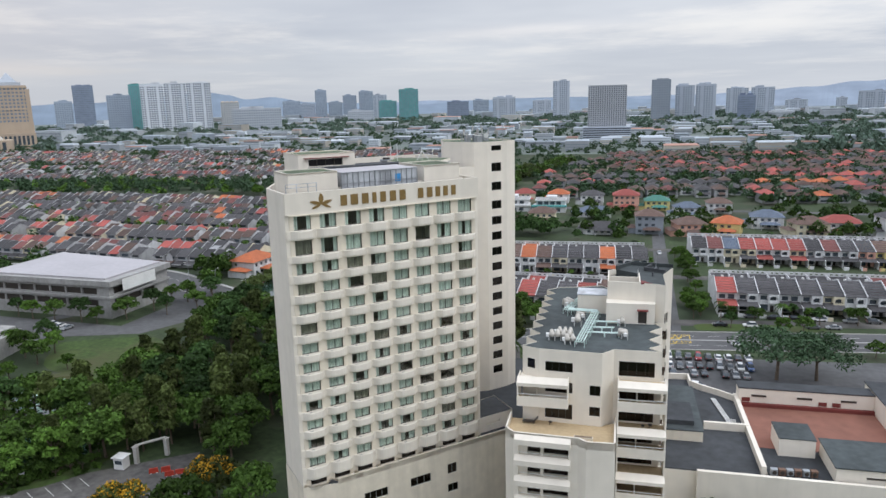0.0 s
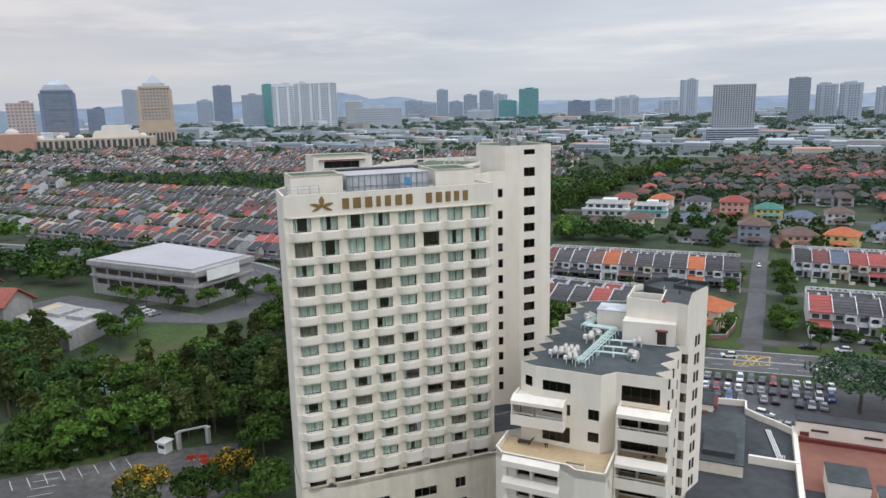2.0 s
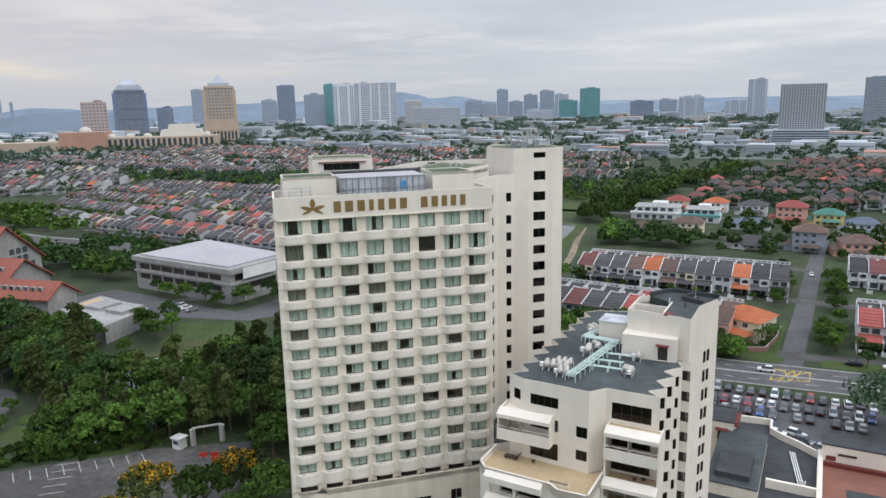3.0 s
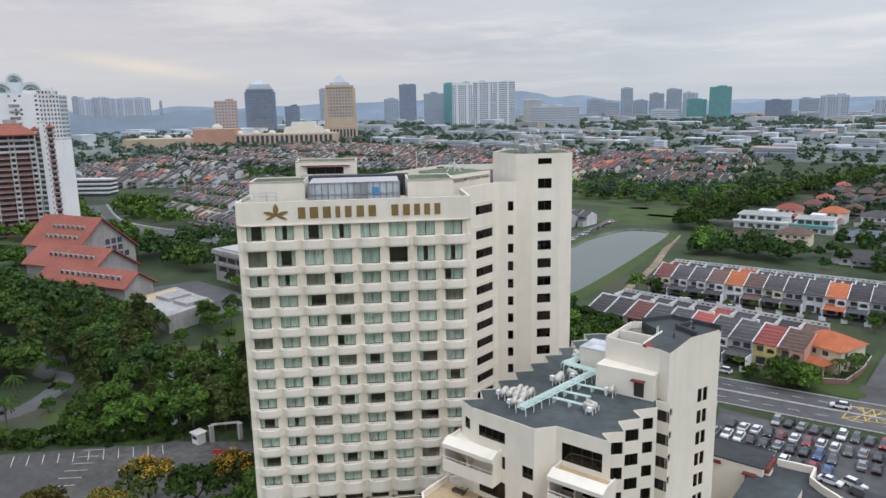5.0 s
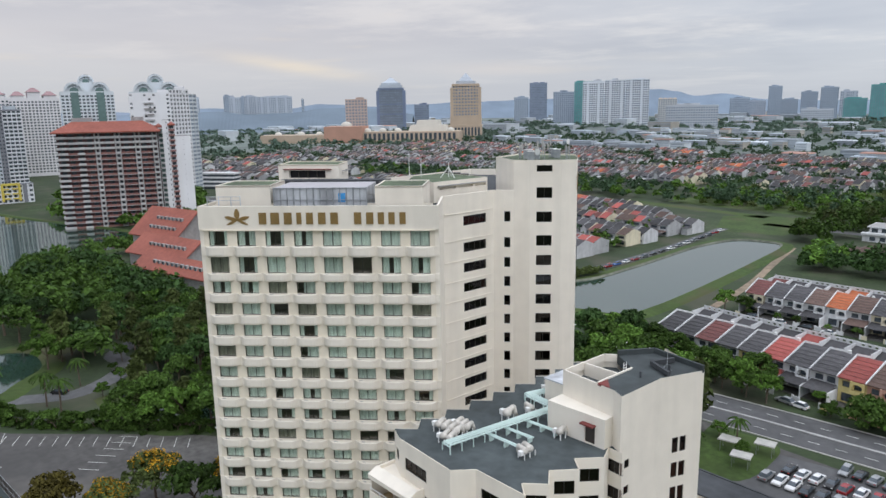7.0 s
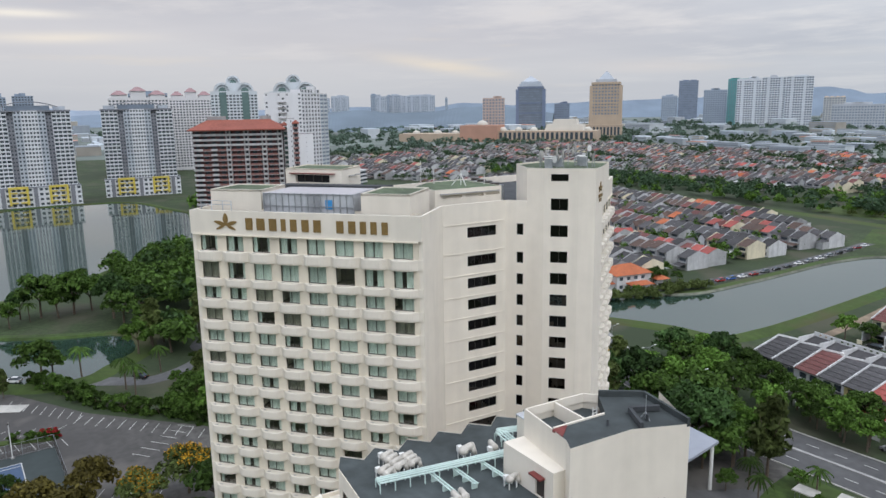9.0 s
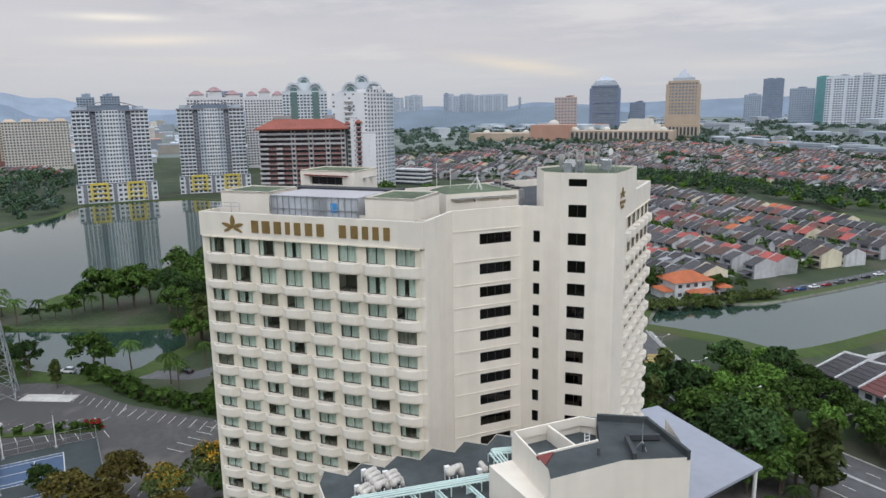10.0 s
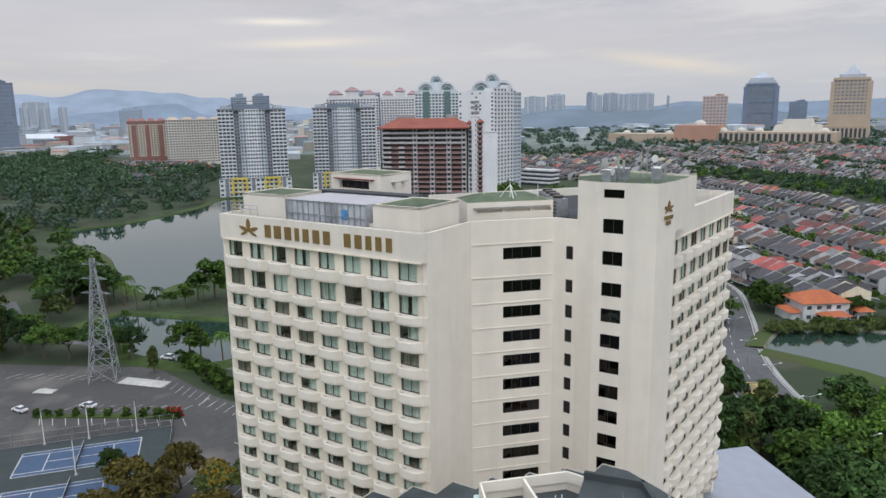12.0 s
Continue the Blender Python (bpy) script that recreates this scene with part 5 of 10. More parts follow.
sheet("ground", g, M["ground"], "wide green and grey suburban ground to the horizon", "ground")

# paler than the near ground: distance haze is put into its colour
PLAIN = mat("hazed_suburb_ground", (0.13, 0.155, 0.14), 0.95, 0.3, 0.01, big=0.3)
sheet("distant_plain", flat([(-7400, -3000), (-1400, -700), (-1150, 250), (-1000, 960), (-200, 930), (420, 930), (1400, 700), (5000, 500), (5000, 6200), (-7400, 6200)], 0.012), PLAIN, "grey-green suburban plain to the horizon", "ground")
RIVER = [(-127, 236), (-116, 243), (-103, 250), (-90, 254), (-88, 268), (-89, 290), (-92, 322), (-97, 365), (-104, 410), (-116, 415), (-128, 408), (-132, 380), (-130, 350), (-128, 318), (-128, 287), (-138, 270), (-142, 256), (-136, 246)]
LAKE = [(-243, 46), (-262, 52), (-280, 84), (-300, 95), (-335, 128), (-350, 175), (-390, 190), (-505, 156), (-565, 138), (-577, 108), (-577, 62), (-560, 44), (-524, 36), (-480, 15), (-450, -6), (-432, -32), (-402, -32), (-345, 4), (-300, 20), (-262, 33)]
POND = [(-219, 38), (-212, 52), (-201, 73), (-194, 92), (-176, 94), (-164, 84), (-158, 78), (-160, 66), (-176, 48), (-188, 48), (-205, 30)]
POND2 = [(-139, 104), (-130, 116), (-120, 126), (-108, 124), (-109, 110), (-120, 104)]
LOTUS = [(-152, 143), (-142, 152), (-130, 148), (-123, 136), (-138, 130)]


def rounded(poly):
    pts = smooth_line(poly + [poly[0]], 4)
    return [(p.x, p.y) for p in pts[:-1]]


for poly, label in ((RIVER, "calm grey retention pond beside the terrace houses"), (LAKE, "calm grey-green lake below the apartment towers"), (POND, "small dark park pond"), (POND2, "pale reflecting pond behind the trees"), (LOTUS, "lily pond with pale lotus pads")):
    sheet("water", flat(rounded(poly), 0.06), M["water"], label, "water")
    pts = [Vector(p) for p in rounded(poly)]
    pts.append(pts[0])
    g = Geo()
    area = sum(a.x * b.y - b.x * a.y for a, b in zip(pts, pts[1:]))
    s = -1 if area > 0 else 1
    ribbon(g, pts, s * 0.9, s * 5.0, 0.75, 0.35)
    ribbon(g, pts, s * 5.0, s * 6.5, 0.35, -0.05)
    edge = ribbon(Geo(), pts, 0, s * 0.9, 0.03, 0.75)
    sheet("water_edge", edge, M["stone_edge"] if poly is RIVER else M["lawn"], "sloping edge at the waterline", "bank")
    sheet("bank", g, M["lawn"], "sloping grass bank at the water's edge", "bank")

ROAD = smooth_line([(-520, 300), (-420, 262), (-330, 262), (-250, 268), (-200, 265), (-163, 247), (-124, 224), (-88, 211), (-50, 205), (-15, 208), (20, 211.5), (76, 218), (200, 232), (420, 262)], 6)
SIDE = smooth_line([(18, 217), (18.4, 240), (19.6, 278), (20.6, 325), (22, 372), (24, 430)], 4)
BANKROAD = smooth_line([(-147, 262), (-141, 290), (-139, 330), (-143, 385), (-150, 440)], 4)
PARK = smooth_line([(-250, -10), (-205, 12), (-185, 40), (-163, 68), (-150, 88), (-147, 96), (-152, 106), (-161, 113), (-172, 113), (-185, 130), (-200, 160), (-190, 200), (-160, 240)], 5)
NORTH = smooth_line([(-140, 470), (0, 470), (200, 455), (420, 440)], 4)
STREETS = [smooth_line([(-75, 236), (0, 229), (30, 230), (120, 240)], 4), smooth_line([(-62, 286), (20, 290), (140, 284)], 4), smooth_line([(-60, 338), (22, 342), (150, 330)], 4)]
SPLIT = next(i for i, p in enumerate(ROAD) if p.x > -66)
ROAD_WEST, ROAD_EAST = ROAD[:SPLIT + 1], ROAD[SPLIT:]
for pts, w, label in ((ROAD_EAST, 8.0, "grey asphalt dual road with a kerbed median"), (ROAD_WEST, 7.0, "grey asphalt road beside the pond"), (SIDE, 3.0, "narrow grey side street between terrace rows"), (BANKROAD, 3.2, "narrow road along the pond lined with parked cars"), (PARK, 3.0, "narrow park lane"), (NORTH, 4.0, "grey suburban road")):
    sheet("road", ribbon(Geo(), pts, -w, w, 0.024 if pts in (SIDE, PARK, BANKROAD) else 0.02), M["asphalt"], label, "road")
for s, z in zip(STREETS, (0.028, 0.030, 0.032)):
    sheet("road", ribbon(Geo(), s, -3.2, 3.2, z), M["asphalt_pale"], "pale narrow lane in front of terrace houses", "road")
g = Geo()
ribbon(g, ROAD_EAST, -0.4, 0.4, 0.20)
ribbon(g, ROAD_EAST, -0.4, -0.41, 0.20, 0.0)
ribbon(g, ROAD_EAST, 0.4, 0.41, 0.20, 0.0)
sheet("road_median", g, M["concrete"], "raised concrete road median", "median")
g = Geo()
for line, side in ((ROAD_EAST, -8.3), (ROAD_EAST, 8.0), (ROAD_WEST, -7.3), (ROAD_WEST, 7.0)):
    ribbon(g, line, side, side + 0.3, 0.17)
    ribbon(g, line, side, side - 0.001, 0.17, 0.0)
    ribbon(g, line, side + 0.3, side + 0.301, 0.17, 0.0)
sheet("kerb", g, M["kerb"], "pale concrete road kerb", "kerb")
g = Geo()
for k in range(len(ROAD) - 1):
    for off in ((-4.2, 4.2) if k >= SPLIT else (0.0,)):
        a, b = ROAD[k], ROAD[k + 1]
        n = max(1, int((b - a).length / 9))
        d = (b - a).normalized()
        s = Vector((-d.y, d.x)) * off
        for j in range(n):
            p = a.lerp(b, (j + 0.2) / n) + s
            q = a.lerp(b, (j + 0.65) / n) + s
            w = Vector((-d.y, d.x)) * 0.09
            g.face((*(p - w), 0.03), (*(q - w), 0.03), (*(q + w), 0.03), (*(p + w), 0.03))
sheet("lane_marking", g, M["paint_line"], "worn white lane dashes", "road marking")
# yellow box at the junction and the striped crossing
g = Geo()
bc = [Vector(p) for p in ((13.8, 207.1), (22.8, 209.8), (22.9, 217.0), (14.7, 215.7))]
for p, q in ((bc[0], bc[1]), (bc[1], bc[2]), (bc[2], bc[3]), (bc[3], bc[0]), (bc[0], bc[2]), (bc[1], bc[3])) + tuple((bc[0].lerp(bc[1], k), bc[3].lerp(bc[2], k + 0.25)) for k in (0.25, 0.5)) + tuple((bc[1].lerp(bc[0], k), bc[2].lerp(bc[3], k + 0.25)) for k in (0.25, 0.5)):
    w = (q - p).normalized().orthogonal() * 0.13
    z = 0.034 + 0.0004 * len(g.f)
    g.face((*(p - w), z), (*(q - w), z), (*(q + w), z), (*(p + w), z))
sheet("junction_marking", g, M["paint_yellow"], "yellow hatched box painted at the junction", "road marking")
g = Geo()
d = (Vector((-88, 211)) - Vector((-120, 226))).normalized()
for k in range(9):
    p = Vector((-106.5, 214.0)) + d * (k * 1.25)
    s = Vector((-d.y, d.x)) * 6.5
    g.face((*(p - s * 0.2), 0.035), (*(p + d * 0.5 - s * 0.2), 0.035), (*(p + d * 0.5 + s), 0.035), (*(p + s), 0.035))
sheet("hatching", g, M["paint_yellow"], "yellow hatched stripes on the road", "road marking")

sheet("footpath", ribbon(Geo(), ROAD_WEST, 7.6, 8.8, 0.05), M["concrete"], "pale concrete footpath beside the road", "path")
# footpath on the pond's east bank
FOOT = smooth_line([(-62, 244), (-70, 262), (-74, 292), (-80, 330), (-90, 372), (-98, 410)], 4)
sheet("footpath", ribbon(Geo(), FOOT, -1.6, 1.6, 0.05), M["soil"], "pale sandy footpath along the bank", "path")

# paved aprons: south-west car park, tennis courts, east car park, office yard
sheet("car_park", flat([(-175, 8), (-158, 60), (-132, 78), (-101, 110), (-84, 122), (-76, 112), (-62, 84), (-70, 60), (-88, 20), (-100, -20), (-160, -30)], 0.018), M["asphalt_pale"], "worn pale asphalt car park", "car park")
sheet("car_park_east", flat([(-34, 170), (-22, 192), (0, 196), (60, 200), (110, 206), (118, 160), (24, 160), (12, 168), (-10, 165)], 0.018), M["asphalt"], "grey asphalt car park beside the hall", "car park")
sheet("office_yard", flat([(-245, 150), (-230, 200), (-160, 196), (-158, 222), (-190, 250), (-150, 246), (-130, 225), (-148, 190), (-175, 182), (-188, 160), (-215, 140)], 0.016), M["asphalt"], "grey paved yard round the office", "yard")
sheet("drop_off", flat([(-30, 150), (14, 150), (14, 196), (-34, 198), (-62, 196), (-64, 170)], 0.016), M["asphalt_pale"], "pale paved hotel forecourt", "forecourt")
sheet("lawn", flat(rounded([(-168, 178), (-150, 186), (-138, 186), (-124, 168), (-142, 156), (-158, 160)]), 0.02), M["lawn"], "bright mown lawn", "lawn")
sheet("verge", flat(rounded([(-4, 222), (14, 221), (14, 227), (-10, 228)]), 0.05), M["lawn"], "grass verge beside the road", "verge")
sheet("verge_east", flat(rounded([(26, 222), (60, 226), (60, 231), (28, 229)]), 0.05), M["lawn"], "grass verge beside the road", "verge")

CX, CY = Vector((-108.8, 41.2)), Vector((-111.0, 64.2))
ax = (CY - CX).normalized()
ay = Vector((ax.y, -ax.x))
O_C = Vector((-109.0, 40.6))


def court_pt(u, v):
    p = O_C + ax * u + ay * v
    return (p.x, p.y)


sheet("court_surround", flat([court_pt(*q) for q in ((-6, -4), (30.5, -4), (30.5, 36), (-6, 36))], 0.030), M["court_green"], "dark green hard court surround", "tennis court")
for n in range(2):
    v0 = 17.0 * n
    sheet("tennis_court", flat([court_pt(*q) for q in ((0, v0), (23.77, v0), (23.77, v0 + 10.97), (0, v0 + 10.97))], 0.036), M["court_blue"], "worn blue tennis court with white lines", "tennis court")
    g = Geo()
    for a, b in (((0, 0), (23.77, 0)), ((0, 10.97), (23.77, 10.97)), ((0, 1.37), (23.77, 1.37)), ((0, 9.6), (23.77, 9.6)), ((0, 0), (0, 10.97)), ((23.77, 0), (23.77, 10.97)), ((5.48, 1.37), (5.48, 9.6)), ((18.29, 1.37), (18.29, 9.6)), ((5.48, 5.485), (18.29, 5.485))):
        p, q = Vector(court_pt(a[0], a[1] + v0)), Vector(court_pt(b[0], b[1] + v0))
        d = (q - p).normalized()
        w = Vector((-d.y, d.x)) * 0.09
        g.face((*(p - w), 0.042), (*(q - w), 0.042), (*(q + w), 0.042), (*(p + w), 0.042))
    sheet("court_lines", g, M["paint_line"], "white tennis court lines", "court marking")
    net = thing("tennis_net", (*court_pt(11.88, v0 + 5.5), 0), "dark tennis net with white tape between posts", "net", "tennis nets")
    p, q = court_pt(11.88, v0 - 0.9), court_pt(11.88, v0 + 11.9)
    for e in (p, q):
        part("post", Geo().tube((*e, 0), (*e, 1.07), 0.06, None, 8), M["steel"], net)
    part("net", Geo().bar((*p, 0.5), (*q, 0.5), 0.03, 0.85), M["frame"], net)
    part("tape", Geo().bar((*p, 0.96), (*q, 0.96), 0.05, 0.07), M["white"], net)


def fence_run(a, b, h, label, mesh_material="frame"):
    f = thing("fence", (a[0], a[1], 0), label, "fence", "court fences")
    a, b = Vector(a), Vector(b)
    n = max(1, int((b - a).length / 3))
    for i in range(n + 1):
        p = a.lerp(b, i / n)
        part("post", Geo().tube((p.x, p.y, 0), (p.x, p.y, h), 0.05, None, 6), M["steel"], f)
    for z in (0.2, h * 0.5, h):
        part("rail", Geo().bar((a.x, a.y, z), (b.x, b.y, z), 0.05), M["steel"], f)
    g = Geo()
    m = int((b - a).length / 0.45)
    for i in range(m):
        p, q = a.lerp(b, i / m), a.lerp(b, (i + 1) / m)
        g.bar((p.x, p.y, 0.1), (q.x, q.y, h), 0.035)
        g.bar((p.x, p.y, h), (q.x, q.y, 0.1), 0.035)
    part("wire_mesh", g, M[mesh_material], f)


fence_run(court_pt(-6, -4), court_pt(30.5, -4), 3.0, "tall dark wire mesh fence along the courts")
fence_run(court_pt(30.5, -4), court_pt(30.5, 36), 3.0, "tall dark wire mesh fence at the court's end")
for u, v in ((3.5, -3.4), (12.5, 13.9), (22.5, -3.4), (12.5, -3.2)):
    lamp = thing("floodlight_pole", (*court_pt(u, v), 0), "tall thin white court floodlight pole", "floodlight", "court floodlights")
    part("pole", Geo().tube((0, 0, 0), (0, 0, 8.0), 0.11, 0.07, 8), M["white"], lamp, local=True)
    part("lamp_head", Geo().box(-0.5, 0.5, -0.16, 0.16, 7.95, 8.15), M["frame"], lamp, local=True)
    part("base", Geo().box(-0.3, 0.3, -0.3, 0.3, 0, 0.25), M["concrete"], lamp, local=True)

# parking bay lines and the planted island
g = Geo()


def bay_lines(p, q, n, length, ang, z=0.03):
    p, q = Vector(p), Vector(q)
    d = (q - p).normalized()
    e = Matrix.Rotation(radians(ang), 2) @ d
    w = d * 0.07
    for i in range(n + 1):
        a = p.lerp(q, i / n)
        b = a + e * length
        g.face((*(a - w), z), (*(a + w), z), (*(b + w), z), (*(b - w), z))


bay_lines((-131, 77), (-101.5, 107.5), 14, 4.6, -75)
bay_lines((-150, 62), (-133, 77), 8, 4.8, -60)
bay_lines((-128.5, 38), (-119.5, 72), 11, 4.6, -60)
bay_lines((-131.8, 42), (-123.8, 70), 9, 4.6, 60)
bay_lines((-92, 76), (-84, 88), 5, 4.6, -85)
bay_lines((-160, 20), (-150, 50), 10, 4.6, 60)
bay_lines((-110, 99), (-100, 88), 5, 4.6, -90)
sheet("parking_lines", g, M["paint_line"], "faded white parking bay lines", "road marking")
g = Geo()
isl = smooth_line([(-129.5, 37.5), (-126.5, 50), (-122.0, 66), (-120.5, 71)], 4)
ribbon(g, isl, -1.1, 1.1, 0.25)
ribbon(g, isl, -1.1, -1.11, 0.25, 0.0)
ribbon(g, isl, 1.1, 1.11, 0.25, 0.0)
sheet("planter_island", g, M["lawn"], "kerbed grass island in the car park", "planter")


# ---- far towers ----
# distant grey and white tints lean blue: some haze is in the paint
TINT = {"tan": (0.47, 0.375, 0.285), "pink": (0.47, 0.36, 0.31), "pyramid": (0.15, 0.18, 0.23), "blue": (0.17, 0.21, 0.30), "grey": (0.28, 0.34, 0.42), "grey2": (0.25, 0.28, 0.32), "teal": (0.10, 0.32, 0.31), "slabs": (0.62, 0.65, 0.69), "slab_low": (0.50, 0.52, 0.55), "white": (0.44, 0.48, 0.54), "dark": (0.38, 0.40, 0.43), "condo": (0.68, 0.70, 0.73), "plain": (0.74, 0.74, 0.76), "arch": (0.60, 0.64, 0.67), "pinkroof": (0.66, 0.65, 0.66), "redbrown": (0.55, 0.49, 0.40), "cream": (0.58, 0.55, 0.49)}
WORDS = {"tan": "tan office tower with a pale pyramid roof", "pink": "pinkish apartment slab with pale bays", "pyramid": "dark glass tower with a stepped pyramid top", "blue": "dark blue glass office tower", "grey": "grey apartment tower in the distance", "grey2": "dark grey slab tower", "teal": "tower wrapped in teal netting", "slabs": "tall white apartment slab with dark recesses", "slab_low": "long pale mid-rise slab", "white": "pale distant apartment tower", "dark": "dark grey gridded apartment tower", "condo": "white and grey condominium tower with yellow lower frames", "arch": "white apartment tower with arched roof screens", "pinkroof": "white apartment tower with pink roof pavilions", "redbrown": "red-brown and cream apartment block", "cream": "cream apartment block with many windows"}
TMAT = {k: mat("facade_" + k, c, 0.8, 0.05, 0.05, big=0.06, streak=0.05, rand=0.06) for k, c in TINT.items()}
TMAT["recess"] = mat("grey_recess_paint", (0.22, 0.23, 0.26), 0.8, 0.05)
TMAT["rust"] = mat("faded_red_brown_balcony", (0.26, 0.135, 0.12), 0.85, 0.08)
TMAT["yellow"] = mat("yellow_frame_paint", (0.62, 0.50, 0.10), 0.7, 0.05)
TMAT["redroof"] = mat("red_brown_tile_roof", (0.27, 0.085, 0.06), 0.8, 0.12, 0.6, 0.1, streak=0.1)
TMAT["pinktile"] = mat("dusty_pink_roof", (0.30, 0.19, 0.195), 0.8, 0.1)
TMAT["balcony_white"] = mat("weathered_white_balcony", (0.50, 0.49, 0.49), 0.85, 0.1, 0.4, streak=0.25, rand=0.12)
TMAT["maroon_wall"] = mat("dark_maroon_wall", (0.10, 0.055, 0.058), 0.85, 0.15, 0.4)
TMAT["grey_slab"] = mat("grey_painted_concrete", (0.36, 0.35, 0.35), 0.85, 0.1, 0.5, streak=0.2)
TMAT["condo_grey"] = mat("blue_grey_facade_paint", (0.44, 0.48, 0.53), 0.8, 0.06, 0.3)
TMAT["green_glass"] = mat("green_grey_glazing", (0.12, 0.19, 0.18), 0.25, 0.1, 0.3, spec=0.6)


TMAT["grey_glass"] = mat("blue_grey_window_glass", (0.11, 0.14, 0.18), 0.3, 0.2, 0.1, spec=0.5)
# glass paled for distance haze
TMAT["far_glass"] = mat("hazed_far_glass", (0.19, 0.235, 0.29), 0.3, 0.2, 0.1, spec=0.5)
# NEAR: share of own colour kept; the rest is painted haze
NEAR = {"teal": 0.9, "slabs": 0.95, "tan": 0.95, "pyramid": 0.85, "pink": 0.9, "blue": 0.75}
FARMAT = {k: mat("hazed_facade_" + k, tuple(NEAR.get(k, 0.6) * c + (1 - NEAR.get(k, 0.6)) * h for c, h in zip(col, (0.45, 0.50, 0.57))), 0.85, 0.05, 0.05, big=0.06, rand=0.06) for k, col in TINT.items()}


def far_tower(style, x, y, w, top, rz):
    t = thing("tower_block", (x, y, 0), WORDS[style], "tower", "far towers", rz=rz)
    depth = {"slab_low": 0.25, "slabs": 0.5, "cream": 0.35, "arch": 0.5}.get(style, 0.7) * w
    x0, x1, y0, y1 = -w / 2, w / 2, -depth / 2, depth / 2
    pitch = 3.3 if w < 70 and top > 60 else 3.5
    # beyond 1300 m: coarser windows and the haze-mixed materials
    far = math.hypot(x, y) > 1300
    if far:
        pitch *= 2
    base = 0.0
    n = int((top - base - 3) / pitch)
    bays = max(4, int(w / (3.6 if not far else 6.5)))
    side = max(2, int(depth / (4.5 if not far else 8)))
    body, glass = Geo(), Geo()
    c = [(x0, y0), (x1, y0), (x1, y1), (x0, y1)]
    for i, m in ((0, bays), (1, side), (3, side)):
        p, q = Vector(c[i]), Vector(c[(i + 1) % 4])
        length = (q - p).length
        u = length / m
        ratio = {"dark": 0.46, "blue": 0.85, "pyramid": 0.85, "teal": 0.5, "slabs": 0.74, "arch": 0.66}.get(style, 0.60)
        holes = [(u * (k + 0.5 - ratio / 2), u * (k + 0.5 + ratio / 2), 3 + pitch * (j + 0.28), 3 + pitch * (j + 0.82)) for j in range(n) for k in range(m) if not (style in ("slabs", "white") and k % 5 == 2)]
        body.wall(p, q, 0, top, holes, 0.5)
        d = (q - p) / length
        inn = Vector((-d.y, d.x)) * 0.5
        e0, e1 = p + inn + d * 0.3, q + inn - d * 0.3
        glass.face((*e0, 2), (*e1, 2), (*e1, top - 0.5), (*e0, top - 0.5))
    body.wall(c[2], c[3], 0, top)
    body.face((x0, y0, top), (x1, y0, top), (x1, y1, top), (x0, y1, top))
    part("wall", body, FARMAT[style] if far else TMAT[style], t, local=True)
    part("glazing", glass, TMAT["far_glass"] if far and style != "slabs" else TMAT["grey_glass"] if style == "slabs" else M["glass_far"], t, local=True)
    if style in ("tan", "pyramid"):
        g = Geo()
        a, b = (0.72, 0.55) if style == "tan" else (0.88, 0.66)
        g.box(x0 * a, x1 * a, y0 * a, y1 * a, top, top + w * 0.10)
        if style == "pyramid":
            g.box(x0 * 0.76, x1 * 0.76, y0 * 0.76, y1 * 0.76, top + w * 0.10, top + w * 0.18)
        g.box(x0 * b, x1 * b, y0 * b, y1 * b, top + w * (0.10 if style == "tan" else 0.18), top + w * 0.40, 0.04)
        band = Geo()
        for z in (top - 5, top * 0.62, top * 0.40):
            band.box(x0 * 1.03, x1 * 1.03, y0 * 1.04, y1 * 1.04, z, z + 3.2)
        for sx in (-1, 1):
            band.box(x1 * sx * 1.02 - w * 0.06, x1 * sx * 1.02 + w * 0.06, y0 * 1.05, y1 * 1.05, 0, top * 0.94)
        part("cornice", band, TMAT["tan"] if style == "tan" else TMAT["blue"], t, local=True)
        part("roof", g, TMAT["condo_grey"], t, "pale grey pyramid roof", local=True)
        if style == "tan":
            part("podium", Geo().box(-w * 1.2, w * 0.6, y0 - 8, y1 + 8, 0, 30), TMAT["tan"], t, local=True)
            part("shoulder", Geo().box(x0 * 1.16, x1 * 1.16, y0 * 1.1, y1 * 1.1, 30, top * 0.42), TMAT["tan"], t, local=True)
            for k in range(14):
                u = -w * 1.15 + k * w * 0.123
                part("podium_window", Geo().box(u, u + w * 0.07, y0 - 8.3, y0 - 7.9, 8, 25), M["glass_far"], t, local=True)
    elif style == "arch":
        for s in (-1, 1):
            g = Geo()
            cx, r = s * w * 0.24, w * 0.17
            for i in range(12):
                a, b = math.pi * i / 12, math.pi * (i + 1) / 12
                g.bar((cx + r * math.cos(a), y0 + 1, top + r * math.sin(a)), (cx + r * math.cos(b), y0 + 1, top + r * math.sin(b)), 2.2)
            part("roof_arch", g, TMAT["arch"], t, local=True)
            part("arch_screen", Geo().tube((cx, y0 + 2.5, top), (cx, y0 + 3.5, top), r, None, 24), TMAT["arch"], t, local=True)
            part("arch_glazing", Geo().tube((cx, y0 + 1.5, top), (cx, y0 + 2.4, top), r * 0.5, None, 18), TMAT["green_glass"], t, local=True)
            part("glass_strip", Geo().box(cx - w * 0.075, cx + w * 0.075, y0 - 0.4, y0 + 0.1, 20, top - 1), TMAT["green_glass"], t, local=True)
        g, r = Geo(), w * 0.14
        for i in range(12):
            a, b = math.pi * i / 12, math.pi * (i + 1) / 12
            g.bar((r * math.cos(a), y0 + 6, top + 9 + r * math.sin(a)), (r * math.cos(b), y0 + 6, top + 9 + r * math.sin(b)), 2.0)
